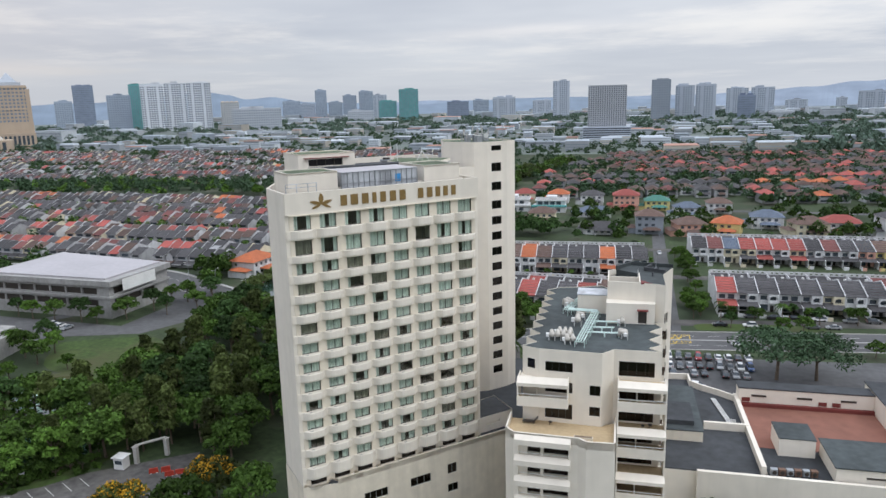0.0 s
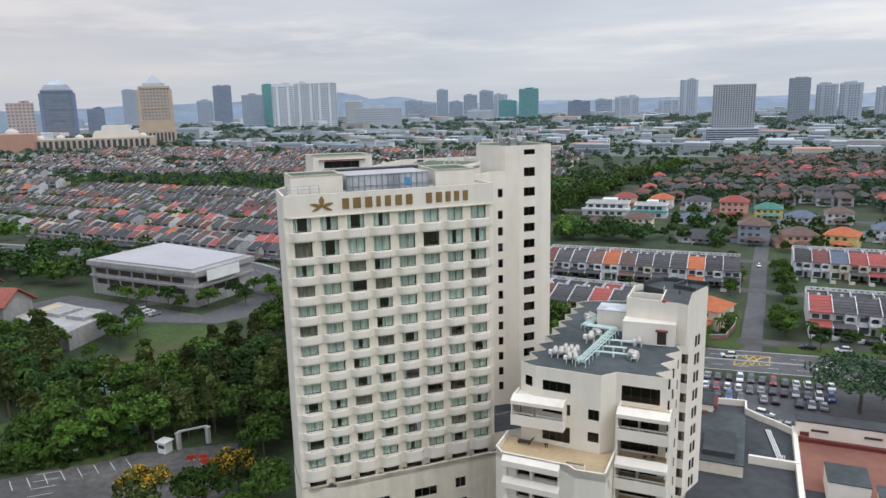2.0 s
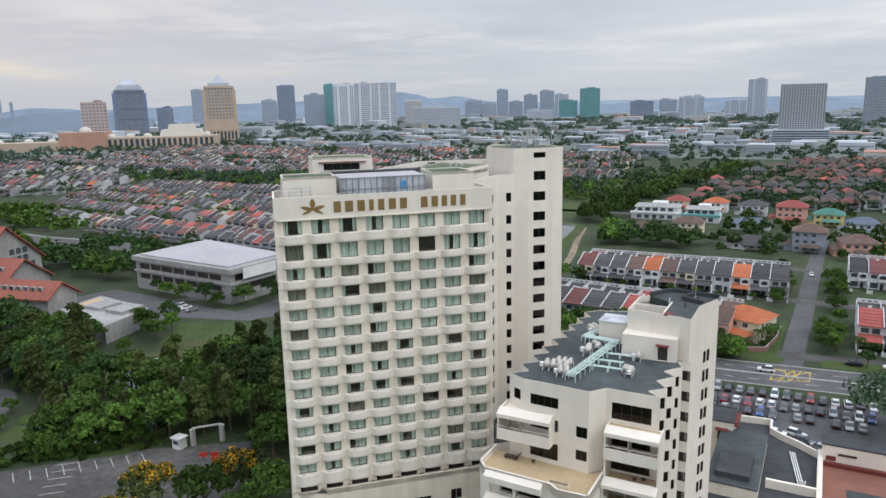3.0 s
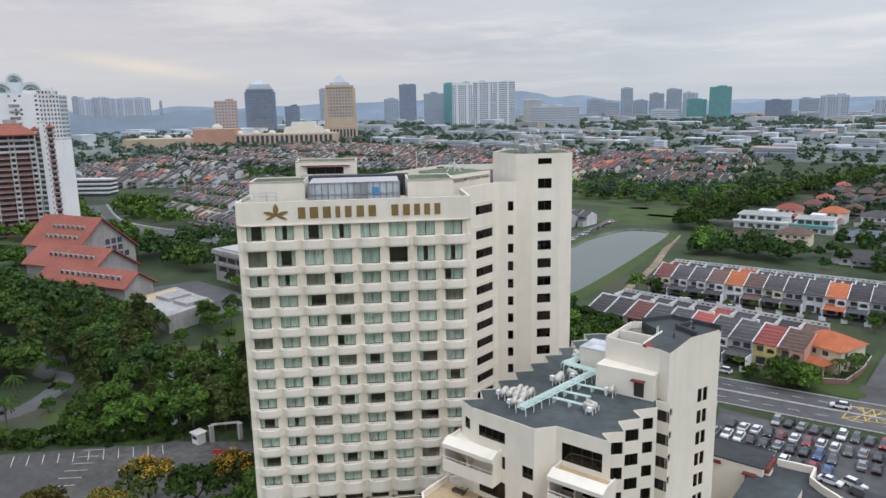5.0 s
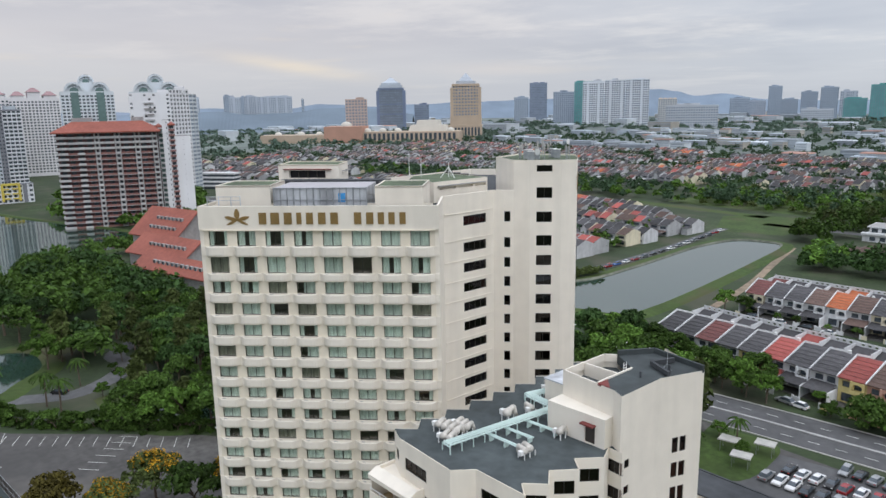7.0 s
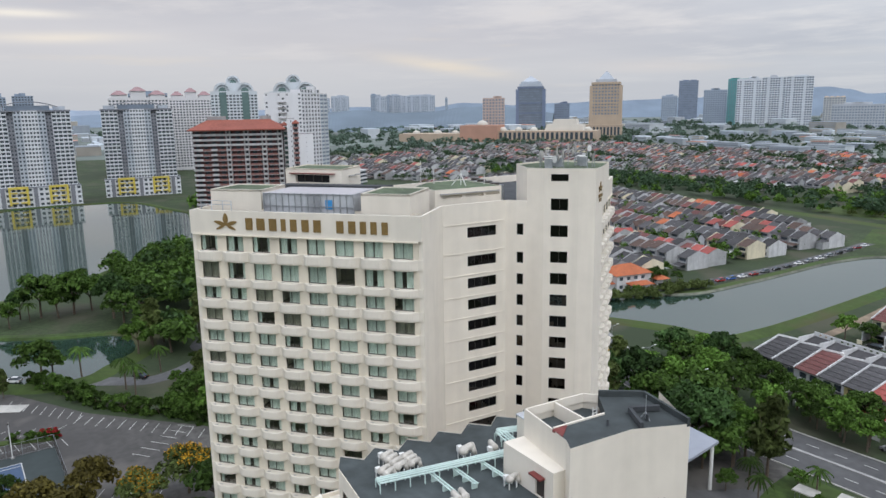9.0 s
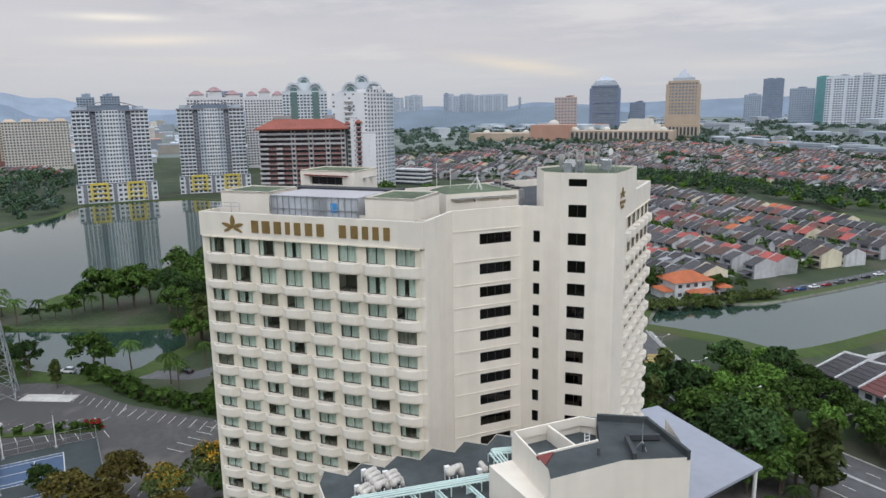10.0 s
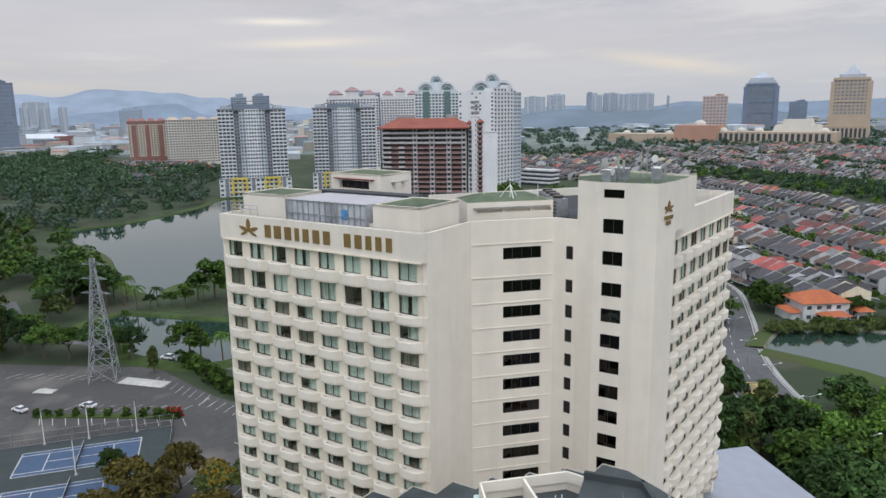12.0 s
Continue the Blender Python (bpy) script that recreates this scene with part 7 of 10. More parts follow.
def tree_kind(kind, seed):
    """Trunk and crown meshes of one tree about its foot."""
    key = (kind, seed)
    if key in TREES:
        return TREES[key]
    r, rs = random.Random(seed * 31 + len(kind)), np.random.RandomState(seed * 17 + len(kind))
    if kind == "broad":
        h, spread, tr, lobes, per, size, leaf = 11.0, 5.6, 0.32, 17, 108, 0.50, "leaf_a"
    elif kind == "round":
        h, spread, tr, lobes, per, size, leaf = 9.5, 4.3, 0.28, 14, 112, 0.46, "leaf_c"
    elif kind == "dark":
        h, spread, tr, lobes, per, size, leaf = 12.5, 5.0, 0.34, 16, 106, 0.52, "leaf_b"
    elif kind == "feather":
        h, spread, tr, lobes, per, size, leaf = 13.5, 3.6, 0.25, 20, 92, 0.62, "leaf_d"
    elif kind == "umbrella":
        h, spread, tr, lobes, per, size, leaf = 10.5, 8.0, 0.38, 34, 90, 0.35, "leaf_mid"
    elif kind == "rusty":
        h, spread, tr, lobes, per, size, leaf = 8.5, 5.2, 0.28, 19, 110, 0.46, "rust_leaf"
    elif kind == "blossom":
        h, spread, tr, lobes, per, size, leaf = 8.5, 5.2, 0.28, 19, 110, 0.46, "leaf_d"
    else:
        h, spread, tr, lobes, per, size, leaf = 1.5, 1.0, 0.06, 7, 55, 0.32, "leaf_a"
    trunk = limb_geo(r, h, tr, spread * 0.8, 5).mesh("trunk", M["bark"])
    c, rad = [], []
    for i in range(lobes):
        t, q = 2.399 * i + r.uniform(-0.3, 0.3), math.sqrt((i + 0.5) / lobes)
        if kind == "feather":
            z = h * (0.32 + 0.66 * r.random())
            w = spread * (1.05 - 0.75 * (z / h - 0.3))
            c.append((math.cos(t) * w * 0.6 * r.random(), math.sin(t) * w * 0.6 * r.random(), z))
            rad.append((w * 0.55, w * 0.55, 1.1))
        elif kind == "umbrella":
            c.append((math.cos(t) * spread * q * 0.95, math.sin(t) * spread * q * 0.95, h * 0.80 - 1.9 * q * q + r.uniform(-1.0, 0.8)))
            rad.append((spread * 0.25, spread * 0.25, 1.25))
        else:
            dome = math.sqrt(max(0.0, 1 - q * q * 0.85))
            c.append((math.cos(t) * spread * q * 0.78, math.sin(t) * spread * q * 0.78, h * (0.42 + 0.42 * dome) + r.uniform(-1.3, 0.7)))
            k = spread * r.uniform(0.22, 0.38)
            rad.append((k, k, k * 0.8))
    c, rad = np.array(c), np.array(rad)
    quads = leaves(rs, c, rad, per, size, 0.3 if kind == "feather" else 0.1)
    crown = quads_mesh("crown", quads, M[leaf])
    extra = None
    if kind == "blossom":
        top = c[:, 2] > np.median(c[:, 2])
        extra = quads_mesh("blossom", leaves(rs, c[top] + np.array([0, 0, 0.35]), rad[top] * 0.95, 100, 0.24), M["blossom"])
    TREES[key] = (trunk, crown, extra, h, spread)
    return TREES[key]


TREE_WORDS = {"broad": "leafy green broad-crowned tree", "round": "fresh green rounded tree", "dark": "tall dark green tree with dense crown", "feather": "tall olive feathery-leaved tree", "umbrella": "wide umbrella-crowned rain tree with thin foliage", "blossom": "tree covered in yellow blossom", "rusty": "olive and rust-leaved round tree", "shrub": "clipped green garden shrub"}


def plant(kind, x, y, scale=1.0, seed=0, z=0.0, group="grove trees"):
    trunk, crown, extra, h, spread = tree_kind(kind, seed % 3)
    small = kind != "shrub" and scale < 0.62
    name = "shrub" if kind == "shrub" else "young_tree" if small else "tree"
    t = thing(name, (x, y, z), ("young " if small else "") + TREE_WORDS[kind], name.replace("_", " "), group, rz=(seed * 77) % 360)
    t.scale = (scale, scale, scale * (0.92 + 0.16 * ((seed * 7) % 10) / 10))
    put("trunk", trunk, t, Matrix())
    put("crown", crown, t, Matrix())
    if extra:
        put("blossom", extra, t, Matrix())
    return t


def palm_meshes():
    r = random.Random(3)
    g = Geo()
    for i in range(5):
        g.tube((0.10 * i * 0.4, 0, 1.5 * i), (0.10 * (i + 1) * 0.4, 0, 1.5 * (i + 1)), 0.20 - 0.012 * i, 0.19 - 0.012 * i, 7, False)
    f = Geo()
    for i in range(20):
        t, lift = 2 * math.pi * i / 20 + r.uniform(-0.1, 0.1), r.uniform(-0.2, 1.0)
        prev = None
        for k in range(8):
            s = k / 7
            c = Vector((math.cos(t) * 2.9 * s, math.sin(t) * 2.9 * s, 7.5 + lift * 1.6 * s - 2.3 * s * s))
            side = Vector((-math.sin(t), math.cos(t), 0)) * (0.55 * (1 - 0.75 * s) * (0.3 if k == 0 else 1))
            if prev:
                for sg in (-1, 1):
                    f.face(prev[0], c, c + side * sg - Vector((0, 0, 0.32)), prev[0] + prev[1] * sg * 0.55 - Vector((0, 0, 0.12)))
            prev = (c, side)
    return g.mesh("trunk", M["bark"]), f.mesh("crown", M["leaf_a"])


PALM = palm_meshes()


def palm(x, y, s=1.0, rz=0):
    t = thing("palm_tree", (x, y, 0), "slim palm tree with drooping fronds", "palm", "palms", rz=rz)
    t.scale = (s, s, s)
    put("trunk", PALM[0], t, Matrix())
    put("crown", PALM[1], t, Matrix())


WATERS = [RIVER, LAKE, POND, POND2, LOTUS]
PAVED = [[(-175, 8), (-158, 60), (-132, 78), (-101, 110), (-84, 122), (-76, 112), (-62, 84), (-70, 60), (-88, 20), (-100, -20), (-160, -30)], [(-168, 178), (-150, 186), (-138, 186), (-124, 168), (-142, 156), (-158, 160)]]
BUILT = [[(-206, 94), (-190, 92), (-183, 103), (-196, 116), (-210, 114)], [(-236, 190), (-158, 190), (-160, 252), (-240, 256)], [(-305, 146), (-196, 153), (-194, 170), (-235, 206), (-312, 200)], [(-60, 156), (-22, 154), (-26, 182), (-62, 184)], [(-60, 88), (-20, 105), (-10, 150), (-20, 170), (-65, 165)]]


CLEARINGS = [[(-168, 58), (-130, 80), (-122, 92), (-133, 105), (-149, 112), (-164, 107), (-172, 90)],
             [(-172, 152), (-152, 128), (-126, 131), (-117, 148), (-122, 166), (-134, 192), (-174, 192)],
             [(-92, 252), (-72, 244), (-60, 262), (-66, 300), (-74, 345), (-84, 415), (-106, 420)],
             [(-238, 32), (-222, 30), (-200, 45), (-178, 50), (-150, 62), (-150, 84), (-180, 96), (-200, 92), (-222, 90), (-236, 62)],
             [(-172, 482), (-148, 505), (-122, 505), (-114, 462), (-120, 425), (-150, 428)],
             [(-632, 30), (-500, 36), (-488, 160), (-560, 196), (-600, 196)],
             [(-86, 394), (-26, 394), (-26, 482), (-86, 482)]]


def clear_spot(x, y, margin=3.0):
    if any(inside(x, y, w) for w in CLEARINGS):
        return False
    if any(inside(x, y, w) or near_line(x, y, w + [w[0]], margin + 1.5) for w in WATERS):
        return False
    if any(inside(x, y, w) or near_line(x, y, w + [w[0]], 2.0) for w in PAVED + BUILT):
        return False
    lines = ((ROAD, 11.0), (SIDE, 5.5), (PARK, 4.5), (BANKROAD, 5.0), (NORTH, 6))
    return not any(near_line(x, y, [(p.x, p.y) for p in pts], r) for pts, r in lines)


def grove(poly, n, kinds, lo, hi, seed, gap=4.0, margin=3.0, group="grove trees"):
    r = random.Random(seed)
    xs, ys = [p[0] for p in poly], [p[1] for p in poly]
    made, tries = [], 0
    while len(made) < n and tries < n * 40:
        tries += 1
        x, y = r.uniform(min(xs), max(xs)), r.uniform(min(ys), max(ys))
        if not inside(x, y, poly) or not clear_spot(x, y, margin) or any((x - a) ** 2 + (y - b) ** 2 < gap * gap for a, b in made):
            continue
        made.append((x, y))
        plant(r.choice(kinds), x, y, r.uniform(lo, hi), r.randrange(1000), group=group)
    return made


# the wood between the hotel and the office
grove([(-215, 100), (-165, 92), (-134, 82), (-100, 115), (-76, 124), (-60, 118), (-56, 150), (-66, 200), (-100, 215), (-128, 205), (-118, 165), (-142, 150), (-165, 152), (-185, 140)], 98, ["dark", "broad", "feather", "dark", "round", "broad", "feather"], 0.85, 1.2, 21, 5.6, 1.0)
grove([(-66, 150), (-62, 205), (-95, 218), (-125, 218), (-120, 190), (-90, 170)], 20, ["dark", "feather", "broad"], 0.8, 1.05, 22, 5.0)


for x, y, k, s in ((-118, 98, "round", 0.62), (-112.5, 104, "round", 0.95), (-108, 109.5, "feather", 0.9), (-103.5, 113.5, "broad", 0.95), (-100, 120, "feather", 0.95), (-118, 106, "broad", 1.0), (-112, 113, "round", 1.05), (-106, 121, "feather", 1.05), (-124, 104, "feather", 0.95), (-104, 128, "broad", 1.05), (-97, 127, "feather", 1.0), (-92, 124, "feather", 0.95), (-86, 126, "broad", 1.0), (-80, 121, "feather", 0.95), (-74, 118, "broad", 0.9), (-99, 136, "feather", 1.1), (-110, 133, "round", 1.0), (-90, 133, "dark", 1.0)):
    plant(k, x, y, s, int(x * 7 + y) % 89)
grove([(-162, 118), (-120, 126), (-110, 152), (-124, 170), (-168, 152)], 20, ["broad", "dark", "feather"], 0.75, 1.05, 122, 4.6, -1.0)
# along the car park's hedge
grove([(-120, 95), (-101, 114), (-106, 119), (-124, 104)], 12, ["round", "broad", "feather"], 0.5, 0.72, 25, 3.4, 1.0)
# yellow-blossomed trees by the hotel's foot
for x, y, s, k in ((-69.5, 104.5, 1.05, 1), (-80.5, 92.5, 1.05, 4), (-78.0, 84.0, 0.95, 5)):
    plant("blossom", x, y, s, k, group="blossom trees")
for x, y, s, k in ((-70, 96, 1.0, 2), (-61, 103, 0.9, 3), (-85, 67, 0.95, 6), (-85.5, 76, 1.0, 7), (-76, 72, 1.05, 8), (-73, 64, 0.9, 9), (-70, 84, 0.9, 10)):
    plant("rusty" if k not in (3, 2) else "broad", x, y, s, k, group="blossom trees")
for x, y, s, k in ((-62, 96, 0.7, 2), (-93, 62, 0.55, 4), (-64, 90, 0.7, 8)):
    plant("broad", x, y, s, k)
# behind the park lane's bend
for x, y, k, s in ((-176, 121, "dark", 1.0), (-168, 121, "dark", 0.95), (-158, 120.5, "dark", 1.0), (-150, 118, "round", 0.8), (-180, 107, "round", 0.7), (-187, 118, "dark", 1.05), (-179, 130, "broad", 1.0), (-166, 130, "dark", 1.1), (-154, 129, "feather", 0.95), (-194, 128, "broad", 1.1), (-192, 140, "dark", 1.1), (-182, 142, "broad", 1.05), (-170, 140, "dark", 1.0), (-204, 122, "broad", 1.1), (-206, 136, "round", 1.1), (-200, 146, "broad", 1.0), (-173, 149, "round", 0.9), (-164, 112.5, "round", 0.55), (-212, 128, "dark", 1.1), (-189, 108, "broad", 0.8), (-147, 107, "round", 0.5), (-142, 124, "dark", 0.9), (-134, 118, "broad", 0.8), (-122, 119, "round", 0.75), (-116, 124, "broad", 0.75)):
    plant(k, x, y, s, int(x * 11 + y * 3) % 71)
for x, y in ((-152, 124), (-160, 126), (-148, 121), (-143, 88)):
    palm(x, y, 1.15, x * 5)
# before the house row's end
for x, y, k, s in ((-59, 231, "round", 0.62), (-51, 229.5, "broad", 0.6), (-45, 229, "round", 0.55), (-36, 229, "round", 0.5), (-23, 217.5, "round", 0.8)):
    plant(k, x, y, s, int(x * 11 + y * 3) % 71, group="roadside trees")
# before the office
for x, y, k, s in ((-158, 148, "round", 0.6), (-160, 160, "broad", 0.7), (-148, 158, "round", 0.55), (-124, 152, "round", 0.8), (-126, 163, "feather", 0.75), (-145, 127, "broad", 0.7), (-132, 126, "round", 0.7), (-160, 117, "round", 0.5), (-140, 118, "dark", 0.8), (-156, 108, "shrub", 1.6), (-139, 100, "round", 0.45), (-197, 198, "round", 0.8), (-187, 197, "broad", 0.7), (-177, 198, "dark", 0.75), (-170, 197, "round", 0.7), (-163, 203, "broad", 0.8), (-160, 214, "dark", 0.75), (-161, 226, "round", 0.75), (-152, 210, "dark", 0.7), (-145, 218, "broad", 0.75), (-205, 200, "dark", 0.6), (-153, 240, "broad", 0.85), (-146, 230, "dark", 0.8), (-168, 164, "broad", 0.8), (-162, 169, "round", 0.75), (-171, 176, "dark", 0.7), (-176, 168, "broad", 0.7), (-154, 226, "broad", 0.75), (-150, 236, "dark", 0.7)):
    plant(k, x, y, s, int(x * 3 + y) % 79)
# around the lakes and park
grove([(-232, 10), (-200, 24), (-178, 42), (-160, 62), (-156, 40), (-168, 10), (-190, -30), (-240, -40)], 36, ["dark", "broad", "feather"], 0.7, 1.05, 26, 6.0, 2.0)


for x, y, k, s in ((-231, 80, "broad", 1.55), (-232.5, 69.5, "broad", 1.4), (-228.5, 75, "round", 1.35), (-223, 60, "round", 0.95), (-233, 86, "broad", 1.3), (-234, 63, "dark", 0.9), (-217, 92, "dark", 1.3), (-205, 94, "broad", 1.2), (-210, 101, "dark", 1.1), (-222, 97, "broad", 1.15), (-198, 99, "round", 0.8), (-233, 30, "dark", 1.25), (-240, 24, "broad", 1.3), (-236, 18, "dark", 1.3), (-246, 16, "dark", 1.2), (-226, 47, "dark", 0.5), (-228, 54, "broad", 0.5), (-153.8, 60, "feather", 0.62), (-160.8, 68.7, "broad", 1.1), (-163.5, 71.5, "round", 0.95), (-172, 47, "broad", 0.8), (-178, 44, "dark", 0.75), (-167, 51, "round", 0.55), (-212, 41, "round", 0.4), (-189, 92, "round", 0.45)):
    plant(k, x, y, s, int(-x * 5 + y * 3) % 73)
for x, y, s in ((-157.7, 78.4, 1.2), (-136.1, 89.6, 1.15), (-223.7, 42.7, 1.25), (-227.8, 49.3, 1.0), (-228.8, 66, 0.9), (-240, 36, 1.3), (-233, 36, 1.2), (-246, 30, 1.35)):
    palm(x, y, s, x * 5)
for x, y in ((-186, 100), (-178, 99), (-152, 98), (-262, 20)):
    palm(x, y, 0.95 + 0.02 * (int(x) % 7), x * 3)
# by the pond's outlet, the forecourt and the main road
for x, y, k, s in ((-83, 226, "broad", 0.85), (-77, 219, "dark", 1.15), (-70, 217, "broad", 1.05), (-61, 214.5, "round", 1.35), (-52, 213, "broad", 1.1), (-43, 213, "round", 0.95), (-71, 198, "broad", 1.0), (-66, 195, "dark", 1.2), (-57, 194, "round", 0.95), (-48, 193, "dark", 1.1), (-39, 193, "broad", 1.05), (-76, 230, "round", 1.0), (-67, 226, "dark", 1.0), (-61, 201.5, "round", 1.4), (-71, 203.0, "round", 1.1), (-50, 199.5, "broad", 1.3), (-38, 221, "broad", 0.8), (-30, 219.5, "round", 1.0), (-30, 229, "broad", 0.8), (-36, 183, "round", 0.95), (-28, 180, "round", 0.5), (-31, 193.5, "broad", 0.7), (-22, 193, "round", 0.42), (-24, 220, "broad", 0.7), (-14, 187, "round", 0.4)):
    plant(k, x, y, s, int(x * 5 + y) % 83, group="roadside trees")
grove([(-68, 193), (-62, 188), (-46, 176), (-36, 186), (-34, 196), (-60, 197)], 16, ["broad", "dark", "round"], 1.0, 1.35, 30, 6.0, 1.0)
grove([(-80, 224), (-50, 216), (-34, 218), (-44, 228), (-62, 238), (-74, 236)], 9, ["broad", "round", "round"], 0.55, 0.8, 31, 6.0, 1.0)
grove([(-62, 166), (-40, 160), (-34, 172), (-50, 184), (-66, 182)], 8, ["broad", "round"], 0.7, 0.95, 32, 5.0, 1.0)
for x, y, k, s in ((41, 184.5, "umbrella", 1.32), (50.5, 185.5, "umbrella", 1.18), (-28, 217.5, "round", 0.75), (50, 222, "round", 0.6), (56, 223, "broad", 0.55), (36, 226, "dark", 0.45), (-41, 228, "broad", 0.7), (-33, 231, "broad", 0.6), (70, 205, "broad", 0.5), (82, 196, "umbrella", 0.6), (44, 233, "broad", 0.5), (63, 233, "dark", 0.5), (74, 234, "broad", 0.55), (90, 236, "round", 0.5), (104, 238, "broad", 0.6), (28, 240, "round", 0.5), (-14, 226, "round", 0.4), (118, 236, "dark", 0.6)):
    plant(k, x, y, s, int(x * x) % 97, group="roadside trees")
for x, y, k, s in ((-1.8, 220.0, "broad", 0.95), (3.6, 220.6, "round", 0.95), (0.6, 222.5, "broad", 0.85), (-9.6, 220.5, "round", 0.6)):
    plant(k, x, y, s, int(x * x) % 97, -2.6 * s, group="roadside trees")
for x, y in ((34, 233), (52, 233), (12, 234), (-48, 168), (-33, 188), (-26, 184), (-17, 191), (-21, 180), (-42, 156), (16, 112), (21, 110), (27, 111), (32, 109), (-52, 160)):
    palm(x, y, 0.85, x * 7)
grove([(24, 234), (31, 234), (31, 330), (26, 330)], 20, ["round", "broad"], 0.40, 0.62, 33, 3.5, 0, "street trees")
grove([(8, 280), (16, 280), (16, 340), (8, 345)], 11, ["round", "dark"], 0.40, 0.58, 34, 3.5, 0, "street trees")

grove([(-86, 256), (-72, 250), (-68, 268), (-72, 300), (-82, 300), (-84, 275)], 3, ["round"], 0.4, 0.6, 36, 4, 0)
plant("feather", -27.2, 191, 1.2, 4, group="roadside trees")
plant("broad", -33.5, 189, 0.95, 8, group="roadside trees")
plant("round", -68, 284, 0.85, 12)
plant("broad", -62, 287, 0.6, 13)
grove([(-135, 250), (-150, 258), (-152, 290), (-146, 300), (-141, 275)], 9, ["broad", "round"], 0.4, 0.75, 37, 4, 0)



def far_wood(name, label, spots, seed, leaf, size=1.9, per=62, r=4.2, h=8.5):
    """Woods too far off to count: leaf sprays over many crowns, as one mesh."""
    rs = np.random.RandomState(seed)
    pts = np.array(spots)
    n = len(pts)
    s = 0.7 + 0.6 * rs.random(n)
    centres, radii = [], []
    for dx, dy, dz, k in ((0, 0, 0.72, 1.0), (0.55, 0.2, 0.5, 0.7), (-0.5, 0.35, 0.48, 0.7), (-0.05, -0.6, 0.5, 0.7)):
        centres.append(np.stack([pts[:, 0] + dx * r * s, pts[:, 1] + dy * r * s, h * dz * s + 0.2], axis=1))
        radii.append(np.stack([r * 0.62 * k * s, r * 0.62 * k * s, h * 0.30 * k * s], axis=1))
    q = leaves(rs, np.concatenate(centres), np.concatenate(radii), max(6, per // 4), size)
    return tagged(new(name, quads_mesh(name, q, M[leaf])), label, "trees", kind="stuff")


def spots_in(poly, n, seed, avoid=True):
    r = random.Random(seed)
    xs, ys = [p[0] for p in poly], [p[1] for p in poly]
    out = []
    for _ in range(n * 6):
        x, y = r.uniform(min(xs), max(xs)), r.uniform(min(ys), max(ys))
        if inside(x, y, poly) and (not avoid or clear_spot(x, y, 2)):
            out.append((x, y))
            if len(out) >= n:
                break
    return out


def mid_wood(poly, n, seed, leaf, k=1.0):
    far_wood("wood", "leafy green trees in a dense stand", spots_in(poly, n, seed), seed + 200, leaf, 1.02, int(215 * k), 5.2 * k, 10.5 * k)


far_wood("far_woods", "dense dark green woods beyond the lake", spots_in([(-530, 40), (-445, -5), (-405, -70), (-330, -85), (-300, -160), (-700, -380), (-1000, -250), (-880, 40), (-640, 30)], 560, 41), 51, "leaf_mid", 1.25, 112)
# part of the woods in the haze-paled leaf colour
far_wood("far_woods", "trees in the woods beyond the lake, leaves paled for haze", spots_in([(-530, 40), (-445, -5), (-405, -70), (-330, -85), (-300, -160), (-700, -380), (-1000, -250), (-880, 40), (-640, 30)], 440, 341), 351, "leaf_far", 1.25, 112)
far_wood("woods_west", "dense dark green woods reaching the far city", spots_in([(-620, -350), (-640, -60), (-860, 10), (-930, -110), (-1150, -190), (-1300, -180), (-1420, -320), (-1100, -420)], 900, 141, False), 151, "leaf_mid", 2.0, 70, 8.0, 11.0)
far_wood("lakeside_trees", "green trees along the lake's far shore", spots_in([(-530, 35), (-500, 160), (-390, 200), (-350, 190), (-330, 260), (-470, 330), (-600, 250), (-590, 60)], 330, 42), 52, "leaf_a", 1.7, 60)
BELT = [(-620, 500), (-420, 504), (-250, 512), (-150, 510), (-120, 540), (-110, 600), (-260, 590), (-460, 600), (-640, 560)]
far_wood("tree_belt", "long belt of trees between housing estates", spots_in(BELT, 250, 43), 53, "leaf_mid", 1.3, 84)
far_wood("tree_belt", "fresh green trees in the belt between estates", spots_in(BELT, 150, 143), 153, "leaf_c", 1.2, 84, 4.0, 7.6)
# avenue leading away from the pond, and the stand at its near end
AVENUE = [(-104, 545), (-88, 540), (-44, 790), (-62, 800)]
far_wood("avenue_trees", "long green avenue of roadside trees", spots_in(AVENUE, 110, 44), 253, "leaf_a", 1.3, 90)
far_wood("avenue_trees", "yellowish green trees along the avenue", spots_in(AVENUE, 40, 144), 254, "leaf_d", 1.3, 90)
mid_wood([(-112, 430), (-90, 424), (-86, 480), (-84, 530), (-104, 540), (-112, 500)], 38, 244, "leaf_a", 0.95)
mid_wood([(-112, 430), (-90, 424), (-86, 480), (-84, 530), (-104, 540), (-112, 500)], 14, 245, "leaf_d", 0.9)
far_wood("scrub", "mixed green scrub beyond the meadow", spots_in([(-230, 520), (-120, 515), (-108, 560), (-80, 780), (-200, 720), (-230, 600)], 110, 45), 54, "leaf_d", 1.2, 60, 3.2, 4.6)
far_wood("scrub", "fresh green bushes on rough ground", spots_in([(-230, 520), (-120, 515), (-108, 560), (-80, 780), (-200, 720), (-230, 600)], 90, 246), 255, "leaf_c", 1.1, 60, 2.8, 4.0)
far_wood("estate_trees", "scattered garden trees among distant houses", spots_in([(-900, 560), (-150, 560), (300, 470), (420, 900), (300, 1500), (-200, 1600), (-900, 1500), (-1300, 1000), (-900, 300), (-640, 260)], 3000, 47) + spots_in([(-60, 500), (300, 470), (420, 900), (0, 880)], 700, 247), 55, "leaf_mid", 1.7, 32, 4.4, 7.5)
